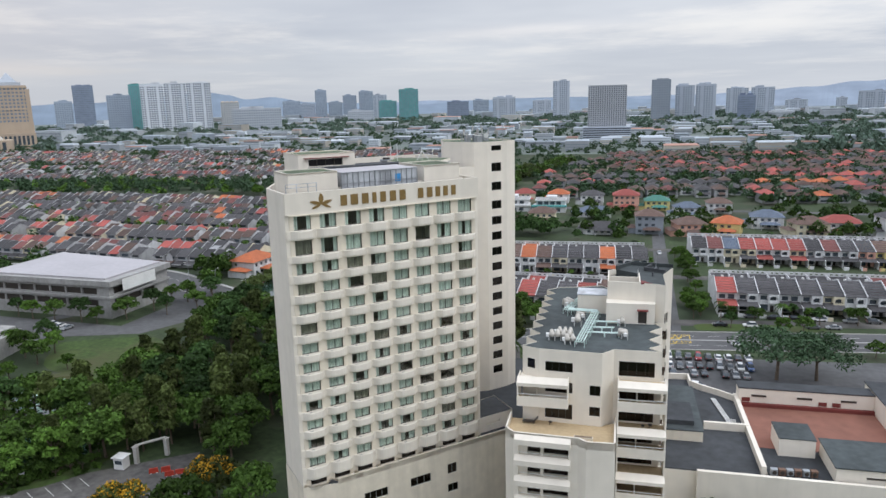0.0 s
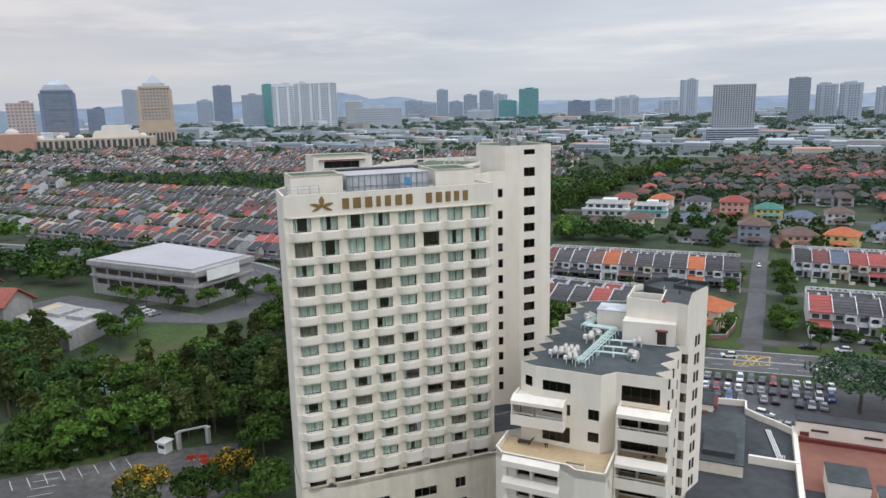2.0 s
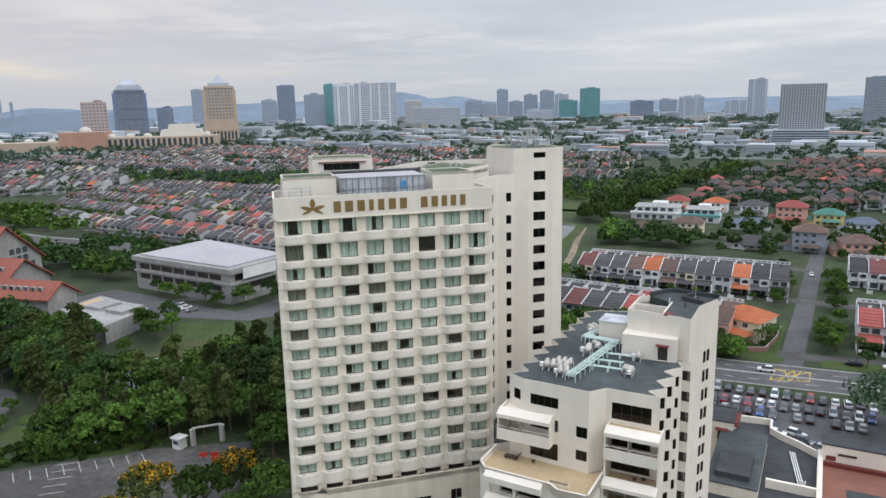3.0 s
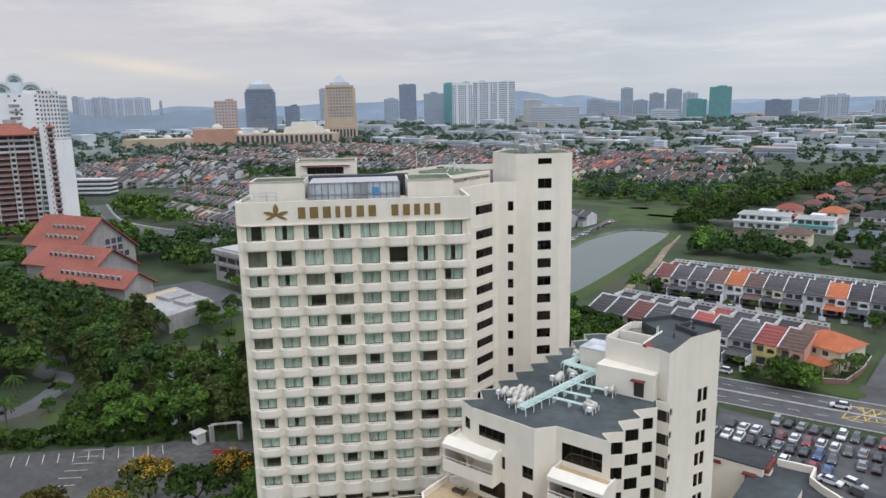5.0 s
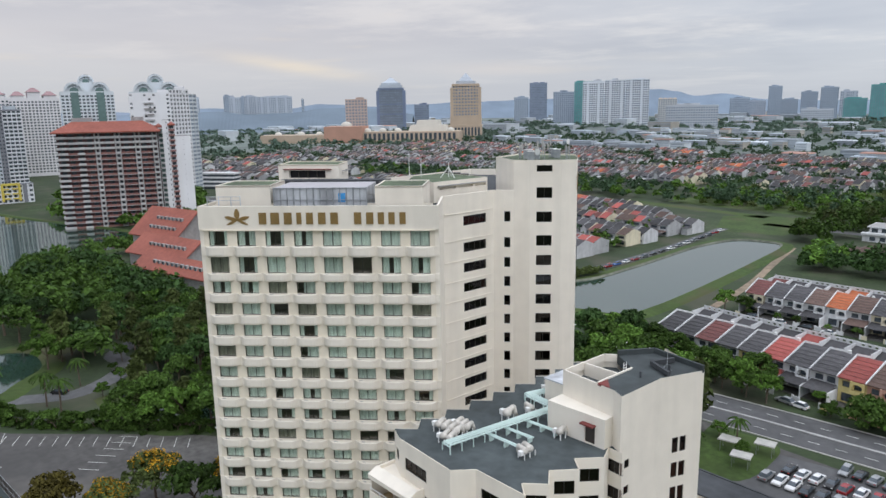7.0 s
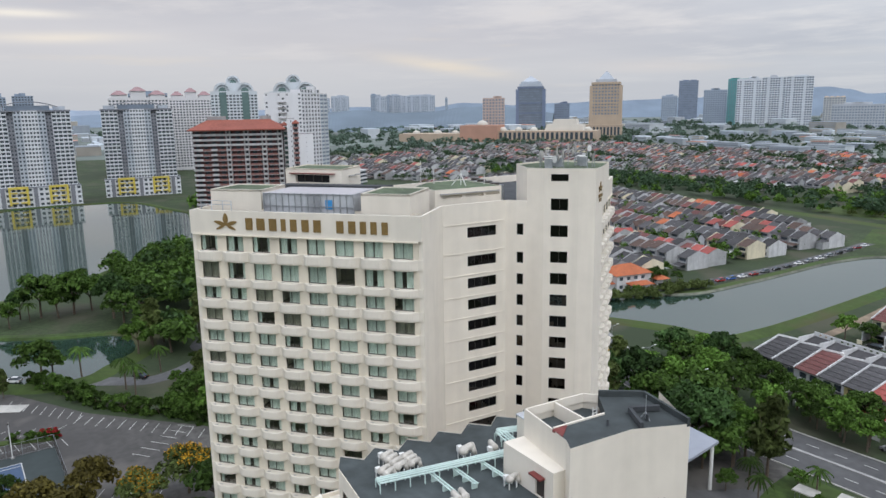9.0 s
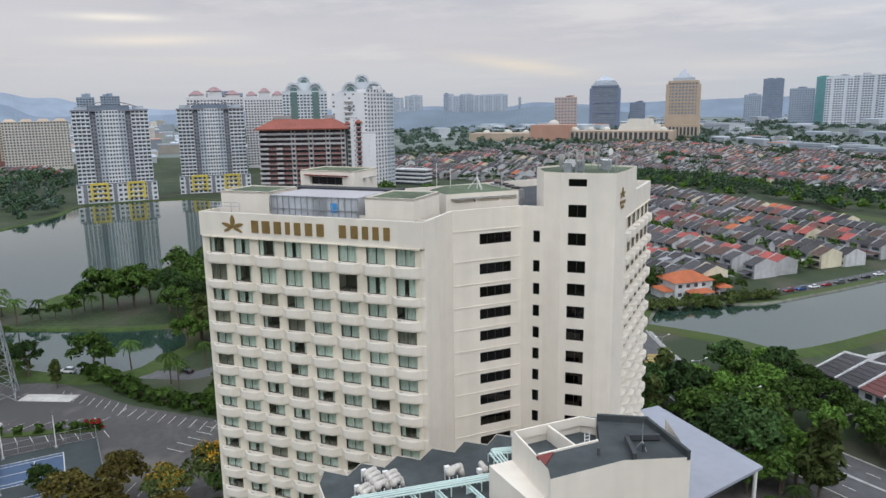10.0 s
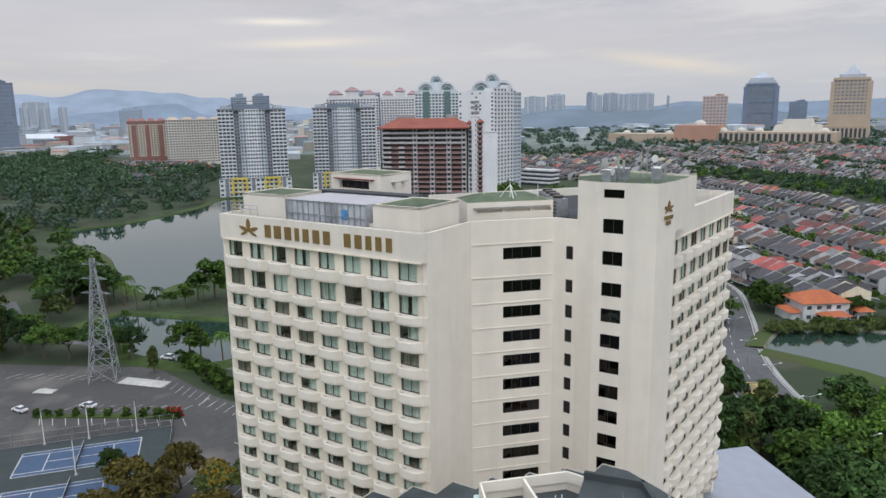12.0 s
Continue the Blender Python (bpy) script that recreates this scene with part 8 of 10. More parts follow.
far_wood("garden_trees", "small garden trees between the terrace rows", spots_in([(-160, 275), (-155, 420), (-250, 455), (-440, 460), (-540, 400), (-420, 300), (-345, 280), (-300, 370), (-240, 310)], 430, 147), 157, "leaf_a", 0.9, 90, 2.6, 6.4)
far_wood("distant_trees", "distant tree lines on the plain, leaves paled for haze", spots_in([(-2600, 200), (-900, 300), (-1000, 1500), (-200, 1700), (500, 1300), (1300, 1500), (900, 3000), (-1200, 3000), (-2600, 1800)], 2600, 48, False) + spots_in([(150, 900), (600, 800), (900, 1500), (300, 1500)], 260, 49, False), 56, "leaf_far", 3.6, 40, 11.0, 13.0)

mid_wood([(-300, 96), (-215, 105), (-205, 150), (-255, 146), (-320, 118)], 60, 23, "leaf_a")
mid_wood([(-255.9, 95.2), (-279.0, 113.4), (-271.8, 124.2), (-205.8, 114.6), (-156.1, 107.2), (-183.2, 103.2), (-214.2, 101.6)], 20, 330, "leaf_a", 0.95)
mid_wood([(-255.9, 95.2), (-279.0, 113.4), (-271.8, 124.2), (-205.8, 114.6), (-156.1, 107.2), (-183.2, 103.2), (-214.2, 101.6)], 12, 331, "leaf_b", 1.0)
mid_wood([(-344, 190), (-322, 205), (-312, 150), (-296, 118), (-312, 112), (-332, 140)], 26, 332, "leaf_a", 0.95)
mid_wood([(-300, 118), (-250, 126), (-200, 138), (-196, 150), (-250, 145), (-305, 145)], 40, 131, "leaf_b")
mid_wood([(-246, 204), (-200, 258), (-300, 262), (-330, 205)], 46, 24, "leaf_b")
mid_wood([(-240, 258), (-160, 254), (-158, 268), (-240, 276)], 26, 224, "leaf_a", 0.8)
mid_wood([(-262, 203), (-246, 200), (-242, 212), (-260, 216)], 6, 225, "leaf_a", 0.9)
mid_wood([(-300, 0), (-250, 8), (-232, 30), (-225, 60), (-245, 30), (-300, -30)], 30, 27, "leaf_b")
for leaf, k, sd in (("leaf_b", 95, 127), ("leaf_a", 80, 128), ("leaf_d", 60, 129)):
    mid_wood([(-250, 30), (-300, 10), (-345, -6), (-400, -44), (-440, -60), (-520, -140), (-400, -220), (-280, -120), (-190, -50), (-178, 2), (-186, 18), (-215, 30)], k, sd, leaf)
mid_wood([(-80, 362), (-30, 362), (-26, 384), (-60, 395), (-84, 392)], 26, 35, "leaf_b", 0.85)
mid_wood([(-88, 362), (-70, 360), (-62, 390), (-88, 394)], 14, 135, "leaf_c", 0.8)
mid_wood([(-60, 352), (140, 350), (200, 440), (200, 500), (-60, 520)], 70, 38, "leaf_a", 0.66)
mid_wood([(-60, 352), (140, 350), (200, 440), (200, 500), (-60, 520)], 40, 138, "leaf_b", 0.66)
sheet("meadow", flat([(-172, 482), (-158, 500), (-126, 508), (-114, 480), (-116, 440), (-150, 430)], 0.02), M["lawn"], "bright rough meadow beyond the pond", "meadow")
sheet("meadow_far", flat([(-235, 520), (-122, 516), (-108, 560), (-88, 770), (-200, 720), (-235, 600)], 0.015), M["lawn"], "rough overgrown grassland beyond the pond", "meadow")
sheet("grass_strip", flat([(-460, 484), (-335, 488), (-255, 498), (-150, 490), (-150, 500), (-255, 511), (-340, 502), (-460, 500)], 0.02), M["lawn"], "green grass strip behind the estate", "grass")
sheet("park_lawn", flat(rounded([(-206, 94), (-190, 92), (-183, 103), (-196, 116), (-210, 114)]), 0.02), M["lawn"], "open grass beside the park lane", "lawn")
far_wood("bank_bushes", "tangled bushes and reeds on the pond bank", spots_in([(-146, 246), (-139, 242), (-131, 268), (-131, 300), (-138, 300), (-140, 275)], 90, 161, False), 171, "leaf_d", 0.5, 120, 1.7, 3.0)
# ---- roofs and houses ----
ROOFS = {"grey": mat("weathered_grey_roof_tile", (0.060, 0.058, 0.061), 0.85, 0.2, 1.2, 0.2, streak=0.2, rand=0.25, island=0.4),
         "brown": mat("brown_roof_tile", (0.115, 0.075, 0.062), 0.85, 0.2, 1.2, 0.2, streak=0.2, rand=0.25, island=0.2),
         "maroon": mat("maroon_roof_tile", (0.15, 0.055, 0.05), 0.8, 0.15, 1.2, 0.2, streak=0.15, rand=0.2, island=0.2),
         "red": mat("bright_red_roof_tile", (0.28, 0.066, 0.055), 0.75, 0.12, 1.2, 0.2, streak=0.15, rand=0.2, island=0.2),
         "orange": mat("orange_clay_roof_tile", (0.40, 0.115, 0.045), 0.75, 0.12, 1.2, 0.2, streak=0.2, rand=0.15, island=0.2),
         "green": mat("green_roof_tile", (0.06, 0.19, 0.15), 0.75, 0.12, 1.2, 0.2, streak=0.2),
         "blue": mat("slate_blue_roof_tile", (0.11, 0.14, 0.19), 0.75, 0.15, 1.2, 0.2, streak=0.2)}
PAINTS = {"white": mat("white_house_paint", (0.64, 0.645, 0.65), 0.8, 0.06, 1.0, streak=0.2, rand=0.1, island=0.15),
          "cream": mat("cream_house_paint", (0.66, 0.60, 0.45), 0.8, 0.06, 1.0, streak=0.15, rand=0.08),
          "pink": mat("salmon_house_paint", (0.62, 0.36, 0.28), 0.8, 0.06, 1.0, streak=0.15, rand=0.08),
          "yellow": mat("yellow_house_paint", (0.66, 0.55, 0.24), 0.8, 0.06, 1.0, streak=0.15),
          # greyer copy of the white that tones down the estate walls
          "estate": mat("greyed_white_house_paint", (0.47, 0.475, 0.485), 0.85, 0.1, 0.6, streak=0.25, island=0.35),
          "grey": mat("blue_grey_house_paint", (0.27, 0.30, 0.34), 0.8, 0.06, 1.0, streak=0.15)}
HOUSE = {}


def house_mesh(key, build, material):
    full = (key, material.name)
    if full not in HOUSE:
        HOUSE[full] = build().mesh(key, material)
    return HOUSE[full]


HW, RIDGE = 6.5, 9.3


def g_wall():
    g = Geo()
    g.wall((0, 0), (HW, 0), 0, 6.7, [(0.9, 2.9, 4.0, 5.5), (3.7, 5.8, 3.9, 5.6), (0.8, 3.4, 0.3, 2.5), (4.0, 5.2, 0.0, 2.2)], 0.35, True)
    g.wall((HW, 17), (0, 17), 0, 6.7)
    for x in (0.0, HW):
        g.face((x, 0, 0), (x, 17, 0), (x, 17, 6.7), (x, 9, RIDGE - 0.1), (x, 0, 6.7))
    g.box(0.02, HW - 0.02, 17, 23.5, 0, 5.6)
    return g


def g_roof():
    g = Geo()
    for (ya, za), (yb, zb) in (((-1.0, 6.4), (9, RIDGE)), ((9, RIDGE), (17.4, 6.6))):
        for k in range(6):
            s, t = k / 6, (k + 1) / 6
            y1, y2 = ya + (yb - ya) * s, ya + (yb - ya) * t
            z1, z2 = za + (zb - za) * s, za + (zb - za) * t
            up1 = 0.07 if zb > za else 0.0
            g.face((0.1, y1, z1 + up1), (HW - 0.1, y1, z1 + up1), (HW - 0.1, y2, z2), (0.1, y2, z2))
    g.face((0.1, -1.0, 6.25), (HW - 0.1, -1.0, 6.25), (HW - 0.1, -1.0, 6.47), (0.1, -1.0, 6.47))
    return g


def g_rear():
    g = Geo()
    g.face((0.1, 17.2, 5.7), (HW - 0.1, 17.2, 5.7), (HW - 0.1, 23.4, 7.2), (0.1, 23.4, 7.2))
    return g


def g_porch():
    g = Geo()
    g.box(0.25, HW - 0.25, -5.2, -0.02, 2.95, 3.12)
    g.face((0.2, -5.4, 3.0), (HW - 0.2, -5.4, 3.0), (HW - 0.2, 0.0, 3.85), (0.2, 0.0, 3.85))
    return g


def g_arch():
    """Arched upper balcony front."""
    g, n = Geo(), 8
    x0, x1, zc = 3.3, 6.2, 4.9
    for i in range(n):
        a, b = math.pi * i / n, math.pi * (i + 1) / n
        xa, xb = (x0 + x1) / 2 + 1.2 * math.cos(a), (x0 + x1) / 2 + 1.2 * math.cos(b)
        g.face((xb, -1.3, zc + 0.75 * math.sin(b)), (xa, -1.3, zc + 0.75 * math.sin(a)), (xa, -1.3, 6.3), (xb, -1.3, 6.3))
    g.box(x0 - 0.15, x0 + 0.3, -1.42, -1.1, 3.2, 6.3).box(x1 - 0.3, x1 + 0.15, -1.42, -1.1, 3.2, 6.3)
    g.box(x0, x1, -1.4, -1.2, 3.2, 4.1).box(x0, x1, -1.3, 0.0, 3.1, 3.25)
    return g


def g_party():
    g = Geo()
    for a, b in (((-1.2, 6.5), (9, RIDGE + 0.35)), ((9, RIDGE + 0.35), (17.4, 6.95))):
        g.bar((0, *a), (0, *b), 0.22, 0.5)
    g.box(-0.1, 0.1, 17, 23.6, 5.4, 7.8)
    g.box(-0.1, 0.1, -5.4, -0.1, 0, 3.2)
    return g


def g_rear_parapet():
    g = Geo()
    g.wall((HW, 23.4), (0, 23.4), 5.5, 8.4, [(0.8 + 1.7 * k, 1.6 + 1.7 * k, 7.5, 8.0) for k in range(3)], 0.15, False)
    g.wall((0, 23.25), (HW, 23.25), 5.5, 8.4, [(HW - 1.6 - 1.7 * k, HW - 0.8 - 1.7 * k, 7.5, 8.0) for k in range(3)], 0.15, False)
    g.face((0, 23.25, 8.4), (HW, 23.25, 8.4), (HW, 23.4, 8.4), (0, 23.4, 8.4))
    return g


def g_gate():
    g = Geo()
    g.box(0, 1.6, -8.2, -8.0, 0, 1.3).box(HW - 0.5, HW, -8.2, -8.0, 0, 1.5)
    return g


def g_metalgate():
    g = Geo()
    for k in range(10):
        x = 1.65 + 0.43 * k
        g.bar((x, -8.1, 0.1), (x, -8.1, 1.4), 0.05)
    g.bar((1.6, -8.1, 1.4), (6.0, -8.1, 1.4), 0.06)
    return g


TERRACE_ROOFS = ["grey"] * 9 + ["brown"] * 3 + ["maroon"] * 3 + ["red"] * 4 + ["orange"] * 1 + ["green"]
TERRACE_PAINT = ["white"] * 9 + ["cream"] * 2 + ["pink", "yellow"]
ROOF_WORDS = {"grey": "weathered grey", "brown": "brown", "maroon": "maroon", "red": "bright red", "orange": "orange clay", "green": "green", "blue": "slate blue"}
PAINT_WORDS = {"white": "white", "cream": "cream", "pink": "salmon", "yellow": "yellow", "grey": "blue-grey"}


def terrace_house(x, y, rz, roof, paint, seed):
    r = random.Random(seed)
    h = thing("terrace_house", (x, y, 0), "%s two-storey terrace house with %s tiled roof" % (PAINT_WORDS[paint], ROOF_WORDS[roof]), "house", "terrace houses", rz=rz)
    rear = roof if r.random() < 0.35 else "grey"
    porch = roof if r.random() < 0.6 else "grey"
    I = Matrix()
    put("wall", house_mesh("wall", g_wall, PAINTS[paint]), h, I)
    put("roof", house_mesh("roof", g_roof, ROOFS[roof]), h, I)
    put("rear_roof", house_mesh("rear_roof", g_rear, ROOFS[rear]), h, I)
    if r.random() < 0.65:
        put("porch_roof", house_mesh("porch_roof", g_porch, ROOFS[porch]), h, I)
    put("party_wall", house_mesh("party_wall", g_party, PAINTS["white"]), h, I)
    put("rear_parapet", house_mesh("rear_parapet", g_rear_parapet, PAINTS["white"]), h, I)
    put("front_wall", house_mesh("front_wall", g_gate, PAINTS[paint]), h, I)
    put("gate", house_mesh("gate", g_metalgate, M["frame"]), h, I)
    if r.random() < 0.6:
        put("balcony_arch", house_mesh("balcony_arch", g_arch, PAINTS["white" if paint == "white" else paint]), h, I)
    for a, b, c, d in ((0.9, 2.9, 4.0, 5.5), (3.7, 5.8, 3.9, 5.6), (0.8, 3.4, 0.3, 2.5)):
        put("window", house_mesh("window%d" % int(a * 10), lambda: Geo().box(a + 0.04, b - 0.04, 0.24, 0.30, c + 0.04, d - 0.04).bar(((a + b) / 2, 0.22, c), ((a + b) / 2, 0.22, d), 0.08), M["glass_far"]), h, I)
    put("door", house_mesh("door", lambda: Geo().box(4.05, 5.15, 0.24, 0.30, 0.02, 2.18), M["frame"]), h, I)
    if r.random() < 0.5:
        put("water_tank", house_mesh("water_tank", lambda: Geo().tube((0, 0, 0), (0, 0, 1.0), 0.5, 0.46, 10), M["white"]), h, pose(HW * 0.5, 12.5, 8.0))
    return h


def terrace_row(x, y, n, ang, seed, roofs=None):
    r = random.Random(seed)
    d = Vector((math.cos(radians(ang)), math.sin(radians(ang))))
    for k in range(n):
        p = Vector((x, y)) + d * (k * HW)
        terrace_house(p.x, p.y, ang, roofs[k] if roofs and k < len(roofs) else r.choice(TERRACE_ROOFS), r.choice(TERRACE_PAINT), seed * 100 + k)


terrace_row(-64, 235.5, 10, -4.5, 61, ["grey", "grey", "maroon", "grey", "grey", "red", "grey", "grey", "red", "brown"])
terrace_row(-64, 291, 12, 2.0, 62, ["maroon", "grey", "grey", "brown", "orange", "brown", "grey", "grey", "grey", "orange", "grey", "grey"])
terrace_row(34, 246, 15, -0.5, 63, ["red", "grey", "grey", "grey", "grey", "grey", "grey", "grey", "maroon", "grey", "grey", "red"])
terrace_row(33, 319, 16, -0.5, 64, ["grey", "maroon", "blue", "red", "red", "red", "red", "grey", "maroon", "grey", "grey", "brown", "red"])
terrace_row(150, 252, 10, 2, 65)
terrace_row(150, 322, 10, 2, 66)


def villa(x, y, rz, w, d, floors, roof, paint, label):
    """A detached house with a hipped roof, a lower wing and a porch."""
    v = thing("villa", (x, y, 0), label, "house", "detached houses", rz=rz)
    h = 3.2 * floors
    g = Geo()
    holes = [(1.2 + k * 3.4, 2.9 + k * 3.4, 1.0 + 3.2 * f, 2.4 + 3.2 * f) for k in range(int((w - 1) / 3.4)) for f in range(floors)]
    c = [(-w / 2, -d / 2), (w / 2, -d / 2), (w / 2, d / 2), (-w / 2, d / 2)]
    g.wall(c[0], c[1], 0, h, holes, 0.2, False)
    g.wall(c[1], c[2], 0, h, [(2, 3.6, 1.0 + 3.2 * f, 2.4 + 3.2 * f) for f in range(floors)], 0.2, False)
    g.wall(c[2], c[3], 0, h)
    g.wall(c[3], c[0], 0, h, [(2, 3.6, 1.0 + 3.2 * f, 2.4 + 3.2 * f) for f in range(floors)], 0.2, False)
    part("wall", g, PAINTS[paint], v, local=True)
    part("glazing", Geo().box(-w / 2 + 0.22, w / 2 - 0.22, -d / 2 + 0.2, d / 2 - 0.2, 0.4, h - 0.3), M["glass_far"], v, local=True)

    def hip(x0, x1, y0, y1, z, rise):
        g = Geo()
        m, e = (y1 - y0) / 2, 0.7
        x0, x1, y0, y1 = x0 - e, x1 + e, y0 - e, y1 + e
        cy, r0, r1 = (y0 + y1) / 2, x0 + m, x1 - m
        if r0 > r1:
            r0 = r1 = (x0 + x1) / 2
        A, B = (r0, cy, z + rise), (r1, cy, z + rise)
        g.face((x0, y0, z), (x1, y0, z), B, A)
        g.face((x1, y0, z), (x1, y1, z), B)
        g.face((x1, y1, z), (x0, y1, z), A, B)
        g.face((x0, y1, z), (x0, y0, z), A)
        g.face((x0, y1, z - 0.05), (x1, y1, z - 0.05), (x1, y0, z - 0.05), (x0, y0, z - 0.05))
        return g

    part("roof", hip(-w / 2, w / 2, -d / 2, d / 2, h, d * 0.26), ROOFS[roof], v, local=True)
    part("wing", Geo().box(-w / 2 - 3.5, -w / 2 + 0.1, -d / 2 + 1.5, d / 2 - 1.0, 0, 3.1), PAINTS[paint], v, local=True)
    part("wing_roof", hip(-w / 2 - 3.5, -w / 2 + 0.3, -d / 2 + 1.5, d / 2 - 1.0, 3.1, 1.3), ROOFS[roof], v, local=True)
    part("porch_roof", hip(-w * 0.2, w * 0.35, -d / 2 - 4.5, -d / 2, 3.0, 1.2), ROOFS[roof], v, local=True)
    for px in (-w * 0.2, w * 0.35):
        part("porch_column", Geo().box(px - 0.2, px + 0.2, -d / 2 - 4.4, -d / 2 - 4.0, 0, 3.0), PAINTS[paint], v, local=True)
    return v


for spec in ((4.5, 243, -20, 13, 12, 2, "orange", "cream", "corner house with bright orange clay roofs"),
             (-152.5, 274, 82, 16, 12, 2, "orange", "white", "white villa with stacked orange roofs beside the pond"), (-153.5, 287.5, 82, 9, 9, 1, "orange", "white", "low white house wing with orange roofs"),
             (-41, 414, 0, 15, 12, 2, "brown", "cream", "cream house with a brown tiled roof"), (-62, 412, 4, 14, 11, 1, "brown", "white", "low house with a brown hipped roof"),
             (7, 470, 0, 16, 13, 3, "red", "pink", "salmon villa with stacked red roofs"), (26, 468, 0, 15, 12, 2, "green", "yellow", "yellow villa with a green gabled roof"),
             (42, 440, 8, 15, 12, 2, "blue", "white", "white villa with slate blue roof"), (18, 388, 0, 14, 12, 3, "brown", "grey", "blue-grey house with brown roof"),
             (-12, 440, 0, 20, 12, 1, "blue", "white", "low house with slate blue roof"), (-6, 384, 0, 18, 12, 1, "grey", "white", "low house with weathered grey roof"),
             (38, 384, 12, 15, 13, 2, "brown", "pink", "villa with brown hipped roofs"), (57, 388, -15, 14, 13, 2, "orange", "yellow", "yellow house with orange roofs"),
             (-15, 492, 0, 15, 12, 2, "grey", "white", "white villa with grey tiled roof"), (80, 410, -5, 16, 13, 2, "blue", "white", "white villa with slate blue roof"),
             (96, 390, 10, 16, 13, 2, "brown", "cream", "cream villa with brown roof"), (112, 395, -8, 18, 13, 2, "red", "white", "white villa with bright red roof"),
             (140, 392, 5, 22, 14, 3, "grey", "white", "plain white three-storey house"), (62, 460, 0, 14, 12, 2, "brown", "white", "white villa with brown roof"),
             (-62, 500, 10, 14, 12, 2, "red", "cream", "cream villa with red roofs"), (-38, 498, 0, 14, 12, 2, "orange", "white", "white villa with orange roof"),
             (165, 420, 0, 16, 13, 2, "maroon", "white", "white villa with maroon roof"), (190, 400, 0, 16, 12, 2, "brown", "cream", "cream villa with brown roof")):
    villa(*spec)


def modern_house(x, y, w, d, rz, colour, label):
    """Flat-roofed house of stacked boxes with a deep balcony and dark glazing."""
    v = thing("house", (x, y, 0), label, "house", "modern houses", rz=rz)
    part("lower_storey", Geo().box(-w / 2, w / 2, -d / 2, d / 2, 0, 3.6), PAINTS["white"], v, local=True)
    part("upper_storey", Geo().box(-w / 2 + 2.4, w / 2 - 0.6, -d / 2 + 2.6, d / 2, 3.6, 7.2), PAINTS["white"], v, local=True)
    part("balcony", Geo().box(-w / 2 - 0.5, w / 2 + 0.5, -d / 2 - 0.9, -d / 2 + 2.6, 3.5, 4.5), colour, v, local=True)
    part("roof_slab", Geo().box(-w / 2 + 1.6, w / 2 + 0.2, -d / 2 + 1.2, d / 2 + 0.4, 7.2, 7.65), PAINTS["white"], v, local=True)
    part("roof_deck", Geo().box(-w / 2 + 2.0, w / 2 - 0.2, -d / 2 + 1.6, d / 2, 7.65, 7.7), M["concrete"], v, local=True)
    part("roof_room", Geo().box(-w * 0.1, w * 0.22, -1.0, d / 2 - 1.0, 7.68, 9.4), PAINTS["white"], v, local=True)
    n = int(w / 5)
    for k in range(n):
        a = -w / 2 + 3.4 + (w - 5.4) * k / n
        part("window", Geo().box(a, a + 2.8, -d / 2 + 2.54, -d / 2 + 2.6, 4.7, 6.7), M["glass_far"], v, local=True)
        part("window", Geo().box(a, a + 2.6, -d / 2 - 0.05, -d / 2, 0.6, 2.7), M["glass_far"], v, local=True)


modern_house(-68, 462, 28, 18, 4, PAINTS["white"], "modern white flat-roofed house with a long balcony")
modern_house(-41, 459, 21, 16, 2, TMAT["teal"], "white modern house with a pale teal front")


GAPS = []


